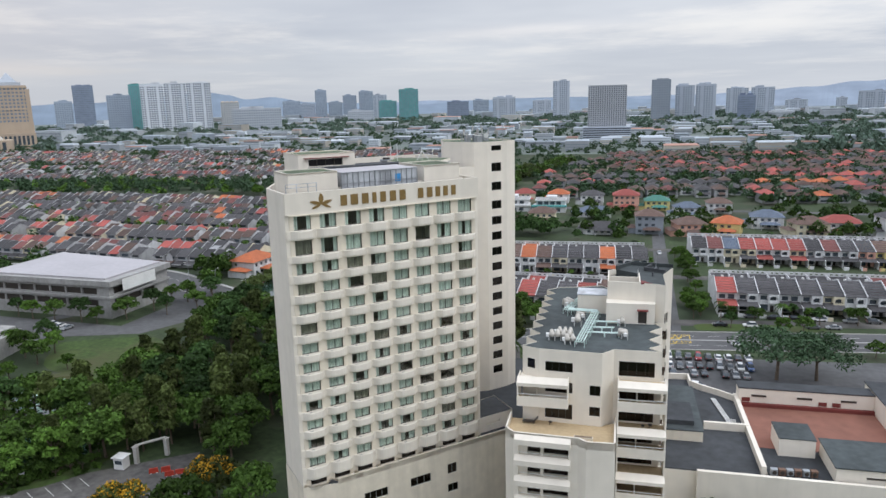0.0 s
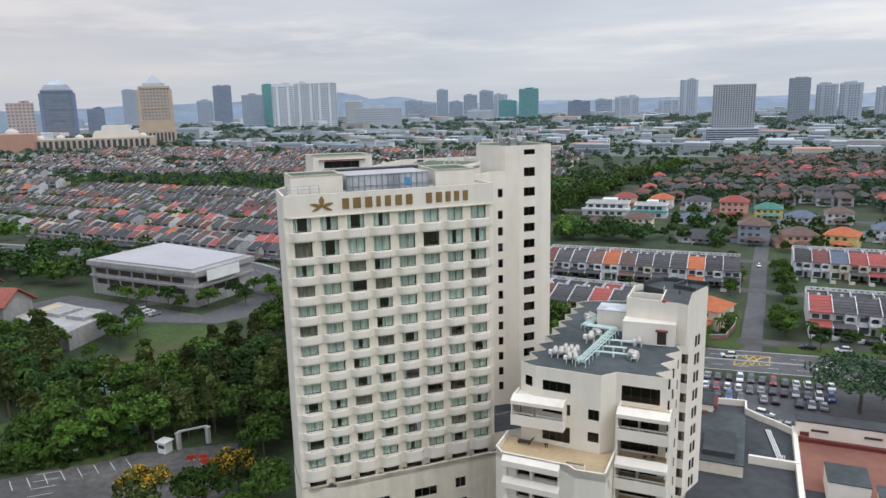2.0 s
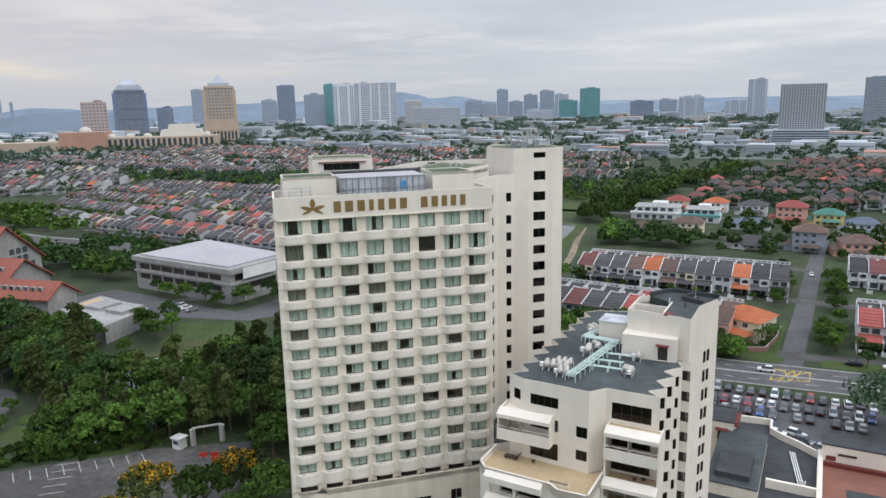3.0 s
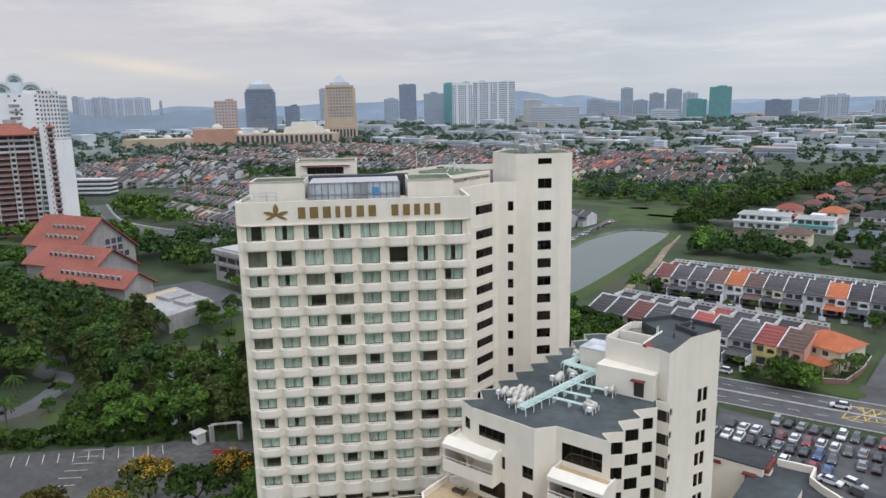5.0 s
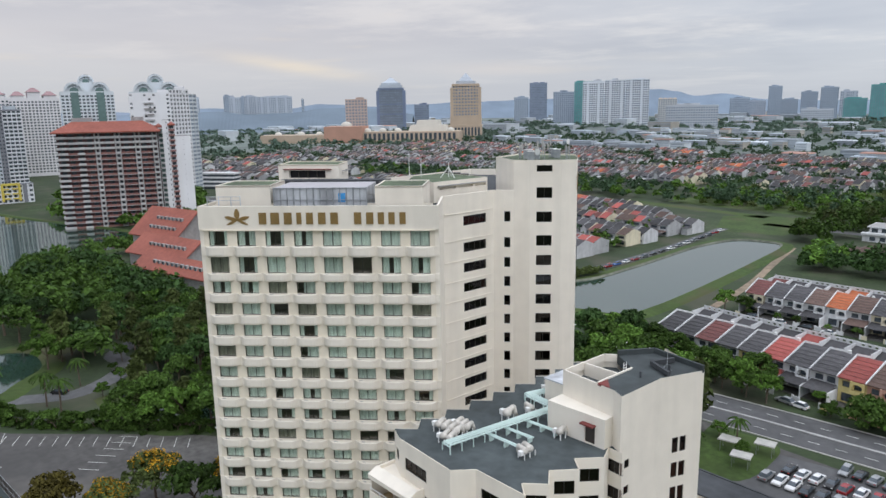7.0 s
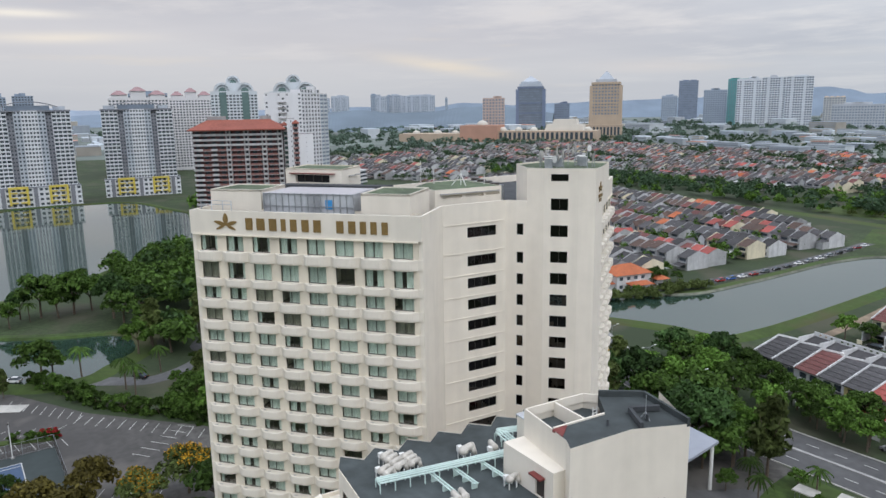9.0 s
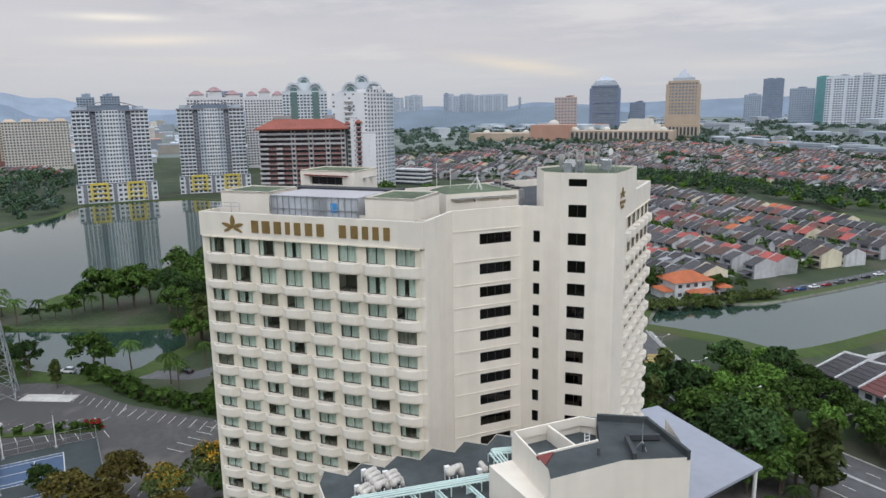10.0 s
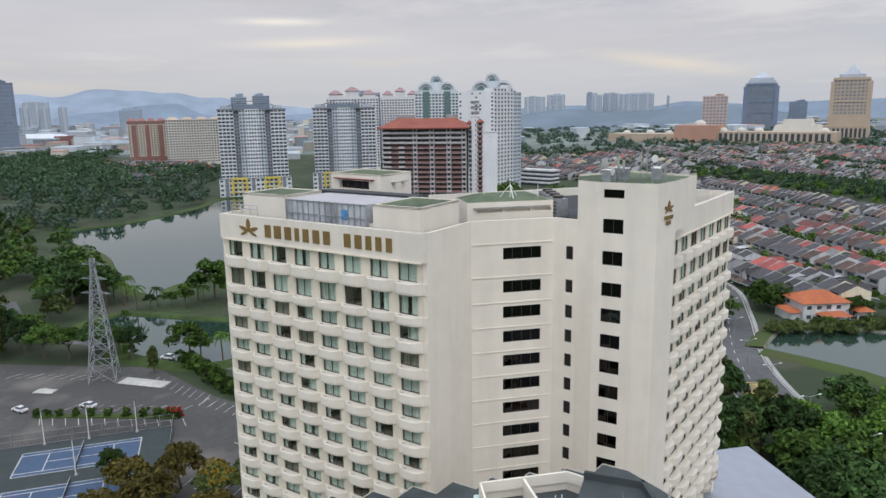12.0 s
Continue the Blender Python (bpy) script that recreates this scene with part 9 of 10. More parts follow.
def far_houses(zones, seed):
    """Distant estates: walls, roofs, yards and lean-tos joined by colour. Trees fill the plots left open."""
    r = random.Random(seed)
    bins = {k: Geo() for k in ("white", "cream", "grey", "brown", "maroon", "red", "orange")}
    glaze = Geo()
    kinds = ("grey", "brown", "maroon", "red", "orange")
    for poly, ang, row, unit, depth, storeys, mix, open_part, hipped in zones:
        cx, cy = sum(p[0] for p in poly) / len(poly), sum(p[1] for p in poly) / len(poly)
        rad = max(math.hypot(p[0] - cx, p[1] - cy) for p in poly)
        d, s = Vector((math.cos(radians(ang)), math.sin(radians(ang)))), Vector((-math.sin(radians(ang)), math.cos(radians(ang))))
        v, face = -rad, 1
        while v < rad:
            u, run, lift, tone = -rad + r.uniform(0, 30), 0, 0.0, "grey"
            while u < rad:
                p = Vector((cx, cy)) + d * u + s * v
                u += unit
                run -= 1
                if run < 0:
                    run, lift = r.randint(5, 13), r.uniform(-0.5, 0.5)
                    tone = r.choices(kinds, mix)[0]
                    u += r.choice((0, 0, 3.5, 7.0))
                if not inside(p.x, p.y, poly) or not clear_spot(p.x, p.y, 4):
                    continue
                if noise.noise((p.x * 0.014, p.y * 0.014, seed)) * 0.9 + r.uniform(-0.25, 0.25) > 0.55 - open_part * 1.4 or r.random() < 0.03:
                    GAPS.append((p.x + r.uniform(-3, 3), p.y + r.uniform(-4, 4)))
                    continue
                h = 2.9 * storeys + lift + r.uniform(-0.15, 0.15) + (1.3 if r.random() < 0.07 else 0.0)
                rise = depth * 0.19 + r.uniform(-0.2, 0.2)
                p = p + s * (r.uniform(-0.5, 0.5) if r.random() < 0.85 else r.uniform(-2.2, 2.2))
                colour = tone if r.random() < 0.35 else r.choices(kinds, mix)[0]
                roof = bins[colour]
                wall = bins["white" if r.random() < 0.88 else "cream"]
                turn = radians(r.uniform(-7, 7)) if hipped else 0.0
                dd_, ss_ = Matrix.Rotation(turn, 2) @ d, Matrix.Rotation(turn, 2) @ s

                def at(a, b, z):
                    q = p + dd_ * a + ss_ * (b * face)
                    return (q.x, q.y, z)

                w, dd = unit / 2, depth / 2
                if hipped:
                    w, dd = unit * r.uniform(0.36, 0.44), depth * r.uniform(0.42, 0.55)
                    c = ((-w, -dd), (w, -dd), (w, dd), (-w, dd))
                    for (a0, b0), (a1, b1) in zip(c, c[1:] + c[:1]):
                        wall.face(at(a0, b0, 0), at(a1, b1, 0), at(a1, b1, h), at(a0, b0, h))
                    e, t = 0.8, max(0.0, dd - w) * 0.9
                    tt = max(0.0, w - dd) * 0.9
                    A, B = at(-tt, -t, h + rise), at(tt, t, h + rise)
                    k = [at(a0 + math.copysign(e, a0), b0 + math.copysign(e, b0), h - 0.2) for a0, b0 in c]
                    if dd > w:
                        roof.face(k[0], k[1], A).face(k[1], k[2], B, A).face(k[2], k[3], B).face(k[3], k[0], A, B)
                    else:
                        roof.face(k[0], k[1], B, A).face(k[1], k[2], B).face(k[2], k[3], A, B).face(k[3], k[0], A)
                    yard = bins[colour if r.random() < 0.6 else "grey"]
                    o = r.uniform(-w * 0.4, w * 0.4)
                    yard.face(at(o - w * 0.6, -dd - 4.5, 2.7), at(o + w * 0.6, -dd - 4.5, 2.7), at(o + w * 0.4, -dd, 4.0), at(o - w * 0.4, -dd, 4.0))
                    if r.random() < 0.55:
                        GAPS.append((p.x + r.uniform(-unit, unit) * 0.6, p.y - row * 0.42 + r.uniform(-3, 3)))
                else:
                    wall.face(at(-w, -dd, 0), at(w, -dd, 0), at(w, -dd, h), at(-w, -dd, h))
                    wall.face(at(w, dd, 0), at(-w, dd, 0), at(-w, dd, h), at(w, dd, h))
                    for e in (-w, w):
                        wall.face(at(e, -dd, 0), at(e, dd, 0), at(e, dd, h), at(e, 0, h + rise), at(e, -dd, h))
                    roof.face(at(-w + 0.15, -dd - 0.8, h - 0.2), at(w - 0.15, -dd - 0.8, h - 0.2), at(w - 0.15, 0, h + rise), at(-w + 0.15, 0, h + rise))
                    roof.face(at(w - 0.15, dd + 0.5, h - 0.1), at(-w + 0.15, dd + 0.5, h - 0.1), at(-w + 0.15, 0, h + rise), at(w - 0.15, 0, h + rise))
                    if r.random() < 0.6:
                        for y0, z0, y1, z1 in ((-dd - 1, h + 0.1, 0, h + rise + 0.5), (dd + 0.6, h + 0.2, 0, h + rise + 0.5)):
                            wall.face(at(-w - 0.15, y0, z0 - 0.5), at(-w + 0.15, y0, z0 - 0.5), at(-w + 0.15, y1, z1), at(-w - 0.15, y1, z1))
                            wall.face(at(-w + 0.15, y0, z0 - 0.9), at(-w + 0.15, y0, z0 - 0.3), at(-w + 0.15, y1, z1), at(-w + 0.15, y1, z1 - 0.6))
                    if r.random() < 0.5:
                        # rear extension with its own lean-to roof
                        ez, el, eo = r.uniform(3.2, h + 0.4), r.uniform(3.0, 5.5), r.choice((-1, 1))
                        a0, a1 = (-w + 0.1, w * 0.25) if eo < 0 else (-w * 0.25, w - 0.1)
                        for qa, qb in (((a0, dd), (a0, dd + el)), ((a0, dd + el), (a1, dd + el)), ((a1, dd + el), (a1, dd))):
                            wall.face(at(*qa, 0), at(*qb, 0), at(*qb, ez), at(*qa, ez))
                        top = bins[r.choices(("grey", "white", "brown", "red"), (62, 20, 12, 6))[0]]
                        top.face(at(a0 - 0.2, dd - 0.1, ez + 0.7), at(a1 + 0.2, dd - 0.1, ez + 0.7), at(a1 + 0.2, dd + el + 0.3, ez), at(a0 - 0.2, dd + el + 0.3, ez))
                    if r.random() < 0.14:
                        # raised front gable
                        gw = w * r.uniform(0.5, 0.8)
                        wall.face(at(-gw, -dd - 1.0, 2.6), at(gw, -dd - 1.0, 2.6), at(gw, -dd - 1.0, h), at(0, -dd - 1.0, h + rise * 0.9), at(-gw, -dd - 1.0, h))
                        for sg in (-1, 1):
                            roof.face(at(0, -dd - 1.3, h + rise * 0.95), at(0, -0.5, h + rise * 0.95), at(sg * (gw + 0.3), -0.5, h - 0.1), at(sg * (gw + 0.3), -dd - 1.3, h - 0.1))
                    q = bins[r.choices(("grey", "brown", "maroon", "red", "orange", "white"), (62, 12, 8, 6, 4, 8))[0]]
                    yl = r.uniform(3.0, 5.6)
                    q.face(at(-w + 0.4, -dd - yl, 2.5), at(w - 0.4, -dd - yl, 2.5), at(w - 0.4, -dd, 3.1), at(-w + 0.4, -dd, 3.1))
                    wall.face(at(-w + 0.4, -dd - yl, 2.2), at(w - 0.4, -dd - yl, 2.2), at(w - 0.4, -dd - yl, 2.5), at(-w + 0.4, -dd - yl, 2.5))
                for zz in ((0.9, 3.9) if h > 4 else (0.9,)):
                    for sg in (-1, 1):
                        glaze.face(*(at(a * sg, sg * (dd + 0.06), zz + b) for a, b in ((-w * 0.62, 0), (w * 0.62, 0), (w * 0.62, 1.35), (-w * 0.62, 1.35))))
            v += row * (0.62 if face > 0 else 1.38)
            face = -face
    tagged(new("estate_windows", glaze.mesh("estate_windows", M["glass_far"])), "dark windows of the crowded housing estates", "windows", kind="stuff")
    for k, g in bins.items():
        if not g.f:
            continue
        name = "estate_walls" if k in ("white", "cream") else "estate_roofs"
        material = PAINTS["estate"] if k == "white" else PAINTS[k] if k == "cream" else ROOFS[k]
        tagged(new(name, g.mesh(name, material)), "%s %s of the crowded housing estates" % (k, "walls" if name == "estate_walls" else "tiled roofs"), "houses", kind="stuff")


far_houses([
    ([(-166, 262), (-210, 276), (-330, 288), (-420, 300), (-520, 380), (-545, 440), (-520, 495), (-250, 472), (-155, 425), (-158, 300)], -3, 20, 6.0, 12.2, 2, (58, 20, 13, 6, 3), 0.06, False),
    ([(-1000, 600), (-600, 580), (-250, 605), (-140, 640), (-180, 900), (-500, 980), (-1000, 960)], -4, 23, 6.4, 13.0, 2, (58, 26, 10, 4, 2), 0.33, False),
    ([(-60, 520), (160, 500), (420, 480), (520, 700), (340, 900), (0, 880), (-60, 680)], 4, 21, 11.5, 12.5, 2, (28, 40, 20, 9, 3), 0.22, True),
    ([(200, 350), (420, 330), (520, 470), (260, 460)], 4, 28, 12.5, 13, 2, (58, 18, 12, 8, 4), 0.25, True),
    ([(-900, 330), (-660, 280), (-560, 420), (-640, 560), (-900, 590)], 14, 25, 7.5, 14.5, 2, (62, 20, 10, 6, 2), 0.30, False),
    ([(-1100, -60), (-960, -180), (-760, -60), (-880, 20)], 60, 28, 7.5, 13, 2, (40, 24, 20, 14, 2), 0.2, False)], 71)
far_wood("plot_trees", "leafy garden trees on the open plots of the estates", [q for k, q in enumerate(GAPS) if k % 3], 58, "leaf_mid", 1.05, 60, 3.6, 7.0)
far_wood("plot_trees", "fresh green garden trees between the estate houses", [q for k, q in enumerate(GAPS) if not k % 3], 59, "leaf_a", 1.0, 60, 3.2, 6.4)


# far walls and roofs carry painted haze: paler and bluer than near ones
FAR_WALL = mat("hazed_pale_wall", (0.46, 0.49, 0.52), 0.9, 0.1, 0.05, island=0.3)
FAR_CREAM = mat("hazed_cream_wall", (0.46, 0.43, 0.38), 0.9, 0.1, 0.05, island=0.3)
FAR_ROOF = mat("hazed_metal_roof", (0.35, 0.385, 0.42), 0.8, 0.1, 0.05, island=0.5)
FAR_GREY = mat("hazed_grey_wall", (0.32, 0.36, 0.40), 0.9, 0.1, 0.05, island=0.4)


FAR_BRICK = mat("pale_terracotta_roof", (0.34, 0.20, 0.16), 0.9, 0.1, 0.05, island=0.4)


def sheds(zone, n, seed, name, label, hmin, hmax, smin, smax):
    """Low-rise blocks and warehouses on the plain."""
    r = random.Random(seed)
    bins = {"white": Geo(), "cream": Geo(), "roof": Geo(), "grey": Geo(), "brick": Geo()}
    xs, ys = [p[0] for p in zone], [p[1] for p in zone]
    for _ in range(n):
        x, y = r.uniform(min(xs), max(xs)), r.uniform(min(ys), max(ys))
        if not inside(x, y, zone):
            continue
        w, d, h = r.uniform(smin, smax), r.uniform(smin, smax) * 0.6, r.uniform(hmin, hmax)
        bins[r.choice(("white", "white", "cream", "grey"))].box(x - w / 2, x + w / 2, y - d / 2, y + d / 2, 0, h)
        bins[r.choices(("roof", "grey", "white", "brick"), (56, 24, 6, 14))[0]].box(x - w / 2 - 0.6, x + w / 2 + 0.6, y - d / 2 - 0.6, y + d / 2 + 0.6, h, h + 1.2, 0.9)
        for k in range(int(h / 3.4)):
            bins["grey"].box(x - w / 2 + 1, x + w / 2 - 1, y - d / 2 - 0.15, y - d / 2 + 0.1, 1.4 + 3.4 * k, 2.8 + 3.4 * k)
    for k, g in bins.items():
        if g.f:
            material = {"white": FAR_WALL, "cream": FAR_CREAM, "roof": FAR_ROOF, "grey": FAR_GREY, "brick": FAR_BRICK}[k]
            tagged(new(name, g.mesh(name, material)), label, "low-rise blocks", kind="stuff")


sheds([(-950, 1000), (-200, 920), (350, 920), (700, 1100), (900, 1900), (-300, 2000), (-1000, 1500)], 380, 81, "low_rise_blocks", "pale low-rise shops and factories on the plain", 6, 14, 14, 46)
sheds([(-2800, 300), (-1250, 300), (-1300, 1300), (-900, 1700), (-300, 2100), (900, 2000), (1300, 2600), (600, 3600), (-1500, 3400), (-2800, 1900)], 420, 82, "distant_blocks", "pale distant low-rise blocks", 8, 26, 30, 90)
sheds([(-1900, -900), (-1150, -300), (-1150, 0), (-1000, 240), (-1300, 300), (-2400, 200)], 260, 83, "western_blocks", "pale low-rise blocks beyond the woods", 8, 20, 25, 70)
sheds([(-3600, -1500), (-1700, -700), (-1450, -250), (-1250, 0), (-2400, 250), (-3800, 300)], 420, 84, "western_city", "pale distant city blocks below the western hills", 8, 34, 26, 80)

# the mall below the tan tower
TMAT["sand"] = mat("sand_coloured_render", (0.47, 0.37, 0.28), 0.85, 0.08, 0.05)
TMAT["salmon"] = mat("salmon_render", (0.47, 0.27, 0.20), 0.85, 0.08, 0.05)
mall = thing("shopping_mall", (-1110, 1000, 0), "long cream and salmon shopping mall with low domes", "mall", rz=40)
part("wall", Geo().box(-150, 90, -30, 30, 0, 22), TMAT["sand"], mall, local=True)
part("salmon_wing", Geo().box(-190, -110, -40, 20, 0, 34), TMAT["salmon"], mall, local=True)
part("low_wing", Geo().box(-330, -190, -36, 20, 0, 17), TMAT["sand"], mall, local=True)
part("stepped_block", Geo().box(-20, 60, 0, 40, 22, 34, 0.9).box(-5, 45, 5, 36, 34, 44, 0.9), TMAT["cream"], mall, "pale stepped roof block", local=True)
for k, (x, r) in enumerate(((-150, 12), (-105, 8), (-72, 8), (-40, 8), (70, 8), (-210, 8), (-250, 9), (-300, 8))):
    part("dome", Geo().ball((x, -10, (34 if k == 0 else 17 if x < -190 else 23)), r, r * 0.8, 14, 7), TMAT["cream"], mall, local=True, smooth=True)
for k in range(24):
    part("window_bay", Geo().box(-146 + 9.7 * k, -140.5 + 9.7 * k, -30.4, -29.9, 5, 19), M["glass_far"], mall, local=True)

# hills on the horizon, in receding ridges; haze painted in, paler and bluer outwards
HILL = {k: mat("hazed_wooded_hill_%s" % k, c, 0.95, 0.12, 0.008, big=0.1) for k, c in {"near": (0.14, 0.18, 0.22), "mid": (0.18, 0.23, 0.29), "far": (0.24, 0.29, 0.36)}.items()}


def ridge(name, tone, label, crest, depth, seed):
    """A ridge along crest points (x, y, height), with folds and two slopes."""
    pts = []
    crest = [(x * k, y * k, 71 + (h - 71) * k) for x, y, h in crest for k in (min(1.0, 4450 / math.hypot(x, y)),)]
    for (xa, ya, ha), (xb, yb, hb) in zip(crest, crest[1:]):
        for k in range(10):
            t = k / 10
            s = t * t * (3 - 2 * t)
            x, y = xa + (xb - xa) * t, ya + (yb - ya) * t
            pts.append((x, y, max(4.0, (ha + (hb - ha) * s) * (1 + 0.10 * noise.noise((x * 0.006, y * 0.006, seed))))))
    pts.append(crest[-1])
    g = Geo()
    for (xa, ya, ha), (xb, yb, hb) in zip(pts, pts[1:]):
        da, db = math.hypot(xa, ya), math.hypot(xb, yb)
        fa, fb = 1 - depth / da, 1 - depth / db
        ka, kb = 1 + depth / da, 1 + depth / db
        g.face((xa * fa, ya * fa, -1), (xb * fb, yb * fb, -1), (xb, yb, hb), (xa, ya, ha))
        g.face((xa, ya, ha), (xb, yb, hb), (xb * kb, yb * kb, -1), (xa * ka, ya * ka, -1))
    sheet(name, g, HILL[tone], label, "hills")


# added band: covers the sky gap where clipped ground stops short of the horizon
ridge("horizon_woods", "far", "low haze-toned ridge added to close the gap at the horizon", [(4440 * math.sin(radians(a)), 4440 * math.cos(radians(a)), 66 + 7 * math.sin(a * 0.31)) for a in range(-125, 61, 5)], 160, 6)
ridge("hills_west", "far", "high western hills, pale blue from painted haze", [(-5600, -2900, 150), (-6100, -2000, 245), (-6160, -1800, 235), (-6215, -1640, 208), (-6280, -1380, 255), (-6350, -1030, 262), (-6390, -800, 226), (-6430, -400, 195), (-6450, -90, 140), (-6450, 500, 90), (-6300, 1200, 70)], 500, 1)
ridge("foothills_west", "mid", "low wooded western foothills, blued for haze", [(-3950, -1200, 40), (-4047, -830, 79), (-4085, -650, 114), (-4110, -470, 123), (-4125, -300, 60), (-4150, 100, 55), (-4200, 700, 70), (-4250, 1300, 60)], 300, 2)
ridge("hills_north_west", "mid", "low wooded north-western hills, blued for haze", [(-4650, 1500, 60), (-4535, 2054, 86), (-4451, 2236, 72), (-4322, 2483, 74), (-4192, 2702, 98), (-3961, 3039, 80), (-3616, 3452, 95), (-3200, 3950, 110), (-2703, 4442, 166), (-2600, 4500, 147), (-2500, 4560, 122), (-2345, 4640, 126), (-2100, 4760, 80), (-1500, 4900, 60), (-500, 5000, 75), (400, 5000, 60)], 300, 3)
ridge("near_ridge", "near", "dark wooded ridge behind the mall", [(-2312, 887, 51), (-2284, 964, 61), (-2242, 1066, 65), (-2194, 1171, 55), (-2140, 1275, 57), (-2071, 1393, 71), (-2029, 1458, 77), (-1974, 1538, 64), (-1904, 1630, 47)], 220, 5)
ridge("hills_north", "far", "northern hills, pale blue from painted haze", [(500, 5300, 60), (900, 5250, 85), (1200, 5200, 105), (1500, 5100, 130), (1900, 5000, 145), (2300, 4800, 110), (2900, 4500, 90)], 350, 4)

# ---- the grey office and the red-roofed hall ----
office = thing("office_building", (-195, 222, 0), "grey concrete office with strip windows and white flat roof", "office")
oc = [Vector(p) for p in ((-224, 206), (-168.5, 202.5), (-166, 232), (-222, 243))]
g = Geo()
for i in range(4):
    p, q = oc[i], oc[(i + 1) % 4]
    length = (q - p).length
    hs = []
    for z in (4.4, 8.6):
        k = int((length - 4) / 7)
        hs += [(2.2 + 7 * j, 8.6 + 7 * j, z - 0.2, z + 2.1) for j in range(k)]
    g.wall(p, q, 0, 13.3, hs, 0.6)
part("wall", g, M["concrete"], office)
g = Geo()
mid = sum(oc, Vector((0, 0))) / 4
for p, q in zip(oc, oc[1:] + oc[:1]):
    a, b = p.lerp(mid, 0.035), q.lerp(mid, 0.035)
    g.wall(a, b, 2, 12)
part("glazing", g, M["frame"], office)
for z0, z1, k in ((7.1, 7.9, 1.03), (11.6, 13.5, 1.05)):
    ring = [mid + (p - mid) * k for p in oc]
    part("concrete_band", Geo().prism(ring, z0, z1, True, True), M["concrete"], office)
part("roof", Geo().prism([mid + (p - mid) * 0.93 for p in oc], 13.5, 14.1), M["roof_white"], office)
p, q = oc[1].lerp(oc[2], 0.16), oc[1].lerp(oc[2], 0.72)
e = (q - p).normalized()
o = Vector((e.y, -e.x)) * 1.75
part("sign_panel", Geo().wall(p + o, q + o, 9.0, 13.2), M["white"], office, "blank white sign panel")
lower = thing("office_annex", (-190, 165, 0), "low grey flat-roofed block with roof sheds", "building")
c = [Vector(p) for p in ((-204, 158), (-172, 152), (-176, 172), (-206, 176))]
part("wall", Geo().prism(c, 0, 6.0), M["concrete"], lower)
for k in range(2):
    part("roof_shed", Geo().box(-196 + 11 * k, -188 + 11 * k, 162, 171, 6, 7.2), M["concrete"], lower)
part("roof_patch", Geo().prism([Vector(p) for p in ((-203, 160), (-196, 159), (-197, 172), (-204, 174))], 6.0, 6.03), M["tan_floor"], lower)

hallr = thing("red_roof_hall", (-245, 170, 0), "cultural hall with stepped red gable roofs", "hall")
rd = Vector((-0.975, -0.222))
rn = Vector((0.222, -0.975))
for (ax_, ay_, az), half, drop, length, back_half in (((-267.6, 181.0, 26.8), 13.5, 11.6, 37, 18), ((-240, 170.5, 18.0), 10.4, 7.2, 43, 13), ((-205, 161.6, 14.8), 7.2, 4.9, 48, 8.2)):
    a = Vector((ax_, ay_))
    b = a + rd * length
    ez = az - drop
    g = Geo()
    for s, hw in ((1, half), (-1, back_half)):
        dz = az - drop * hw / half
        p0, p1 = a + rn * s * hw, b + rn * s * hw
        q = [(p0.x, p0.y, dz), (a.x, a.y, az), (b.x, b.y, az), (p1.x, p1.y, dz)]
        g.face(*(q if s < 0 else q[::-1]))
        lo = [(x, y, z - 0.5) for x, y, z in q]
        g.face(*(lo[::-1] if s < 0 else lo))
        g.face(q[0], q[1], lo[1], lo[0])
        g.face(q[3], q[0], lo[0], lo[3])
    part("roof", g, TMAT["redroof"], hallr, "red tiled gable roof")
    g = Geo()
    w = a + rd * 1.6
    l, r_ = w + rn * (half - 1.2), w - rn * (back_half - 1.2)
    zl, zr = az - drop * (half - 1.2) / half - 0.6, az - drop * (back_half - 1.2) / half - 0.6
    g.face((l.x, l.y, 0), (r_.x, r_.y, 0), (r_.x, r_.y, zr), (w.x, w.y, az - 0.7), (l.x, l.y, zl))
    k = b - rd * 1.6
    l2, r2 = k + rn * (half - 1.2), k - rn * (back_half - 1.2)
    g.face((l.x, l.y, 0), (l.x, l.y, zl), (l2.x, l2.y, zl), (l2.x, l2.y, 0))
    g.face((r_.x, r_.y, 0), (r2.x, r2.y, 0), (r2.x, r2.y, zr), (r_.x, r_.y, zr))
    part("wall", g, M["concrete"], hallr)
    if back_half > 17:
        for i in range(4):
            for j in range(4 - i // 2):
                p = w - rn * (1.2 + 3.2 * j) - rd * 0.12
                z = 4.5 + 3.3 * i
                q = p - rn * 2.4
                if z + 2.4 < az - drop * (1.2 + 3.2 * j + 2.6) / half - 0.8:
                    part("window", Geo().wall(p, q, z, z + 2.4), M["glass_far"], hallr)
        p = w + rn * 5.5 - rd * 0.2
        part("grey_fin", Geo().wall(p, p - rn * 5.0, 2, az - 5.2), M["concrete"], hallr)
    # rows of small dormer lights along the slope
    for f in ((0.35, 0.66) if half > 12 else (0.45,)):
        n = int(length / 3.2) - 4
        g, gw = Geo(), Geo()
        for i in range(n):
            p = a + rd * (5 + 3.0 * i) + rn * half * f
            z = az - drop * f
            q = p + rd * 1.6
            o = rn * 0.35
            g.prism([p, p + o * 3, q + o * 3, q], z - 0.6, z + 0.75)
            gw.prism([p + o * 3.0 + rd * 0.2, p + o * 3.2 + rd * 0.2, q + o * 3.2 - rd * 0.2, q + o * 3.0 - rd * 0.2], z - 0.55, z + 0.62)
        part("dormer_strip", g, M["concrete"], hallr)
        part("dormer_glass", gw, M["glass_far"], hallr)

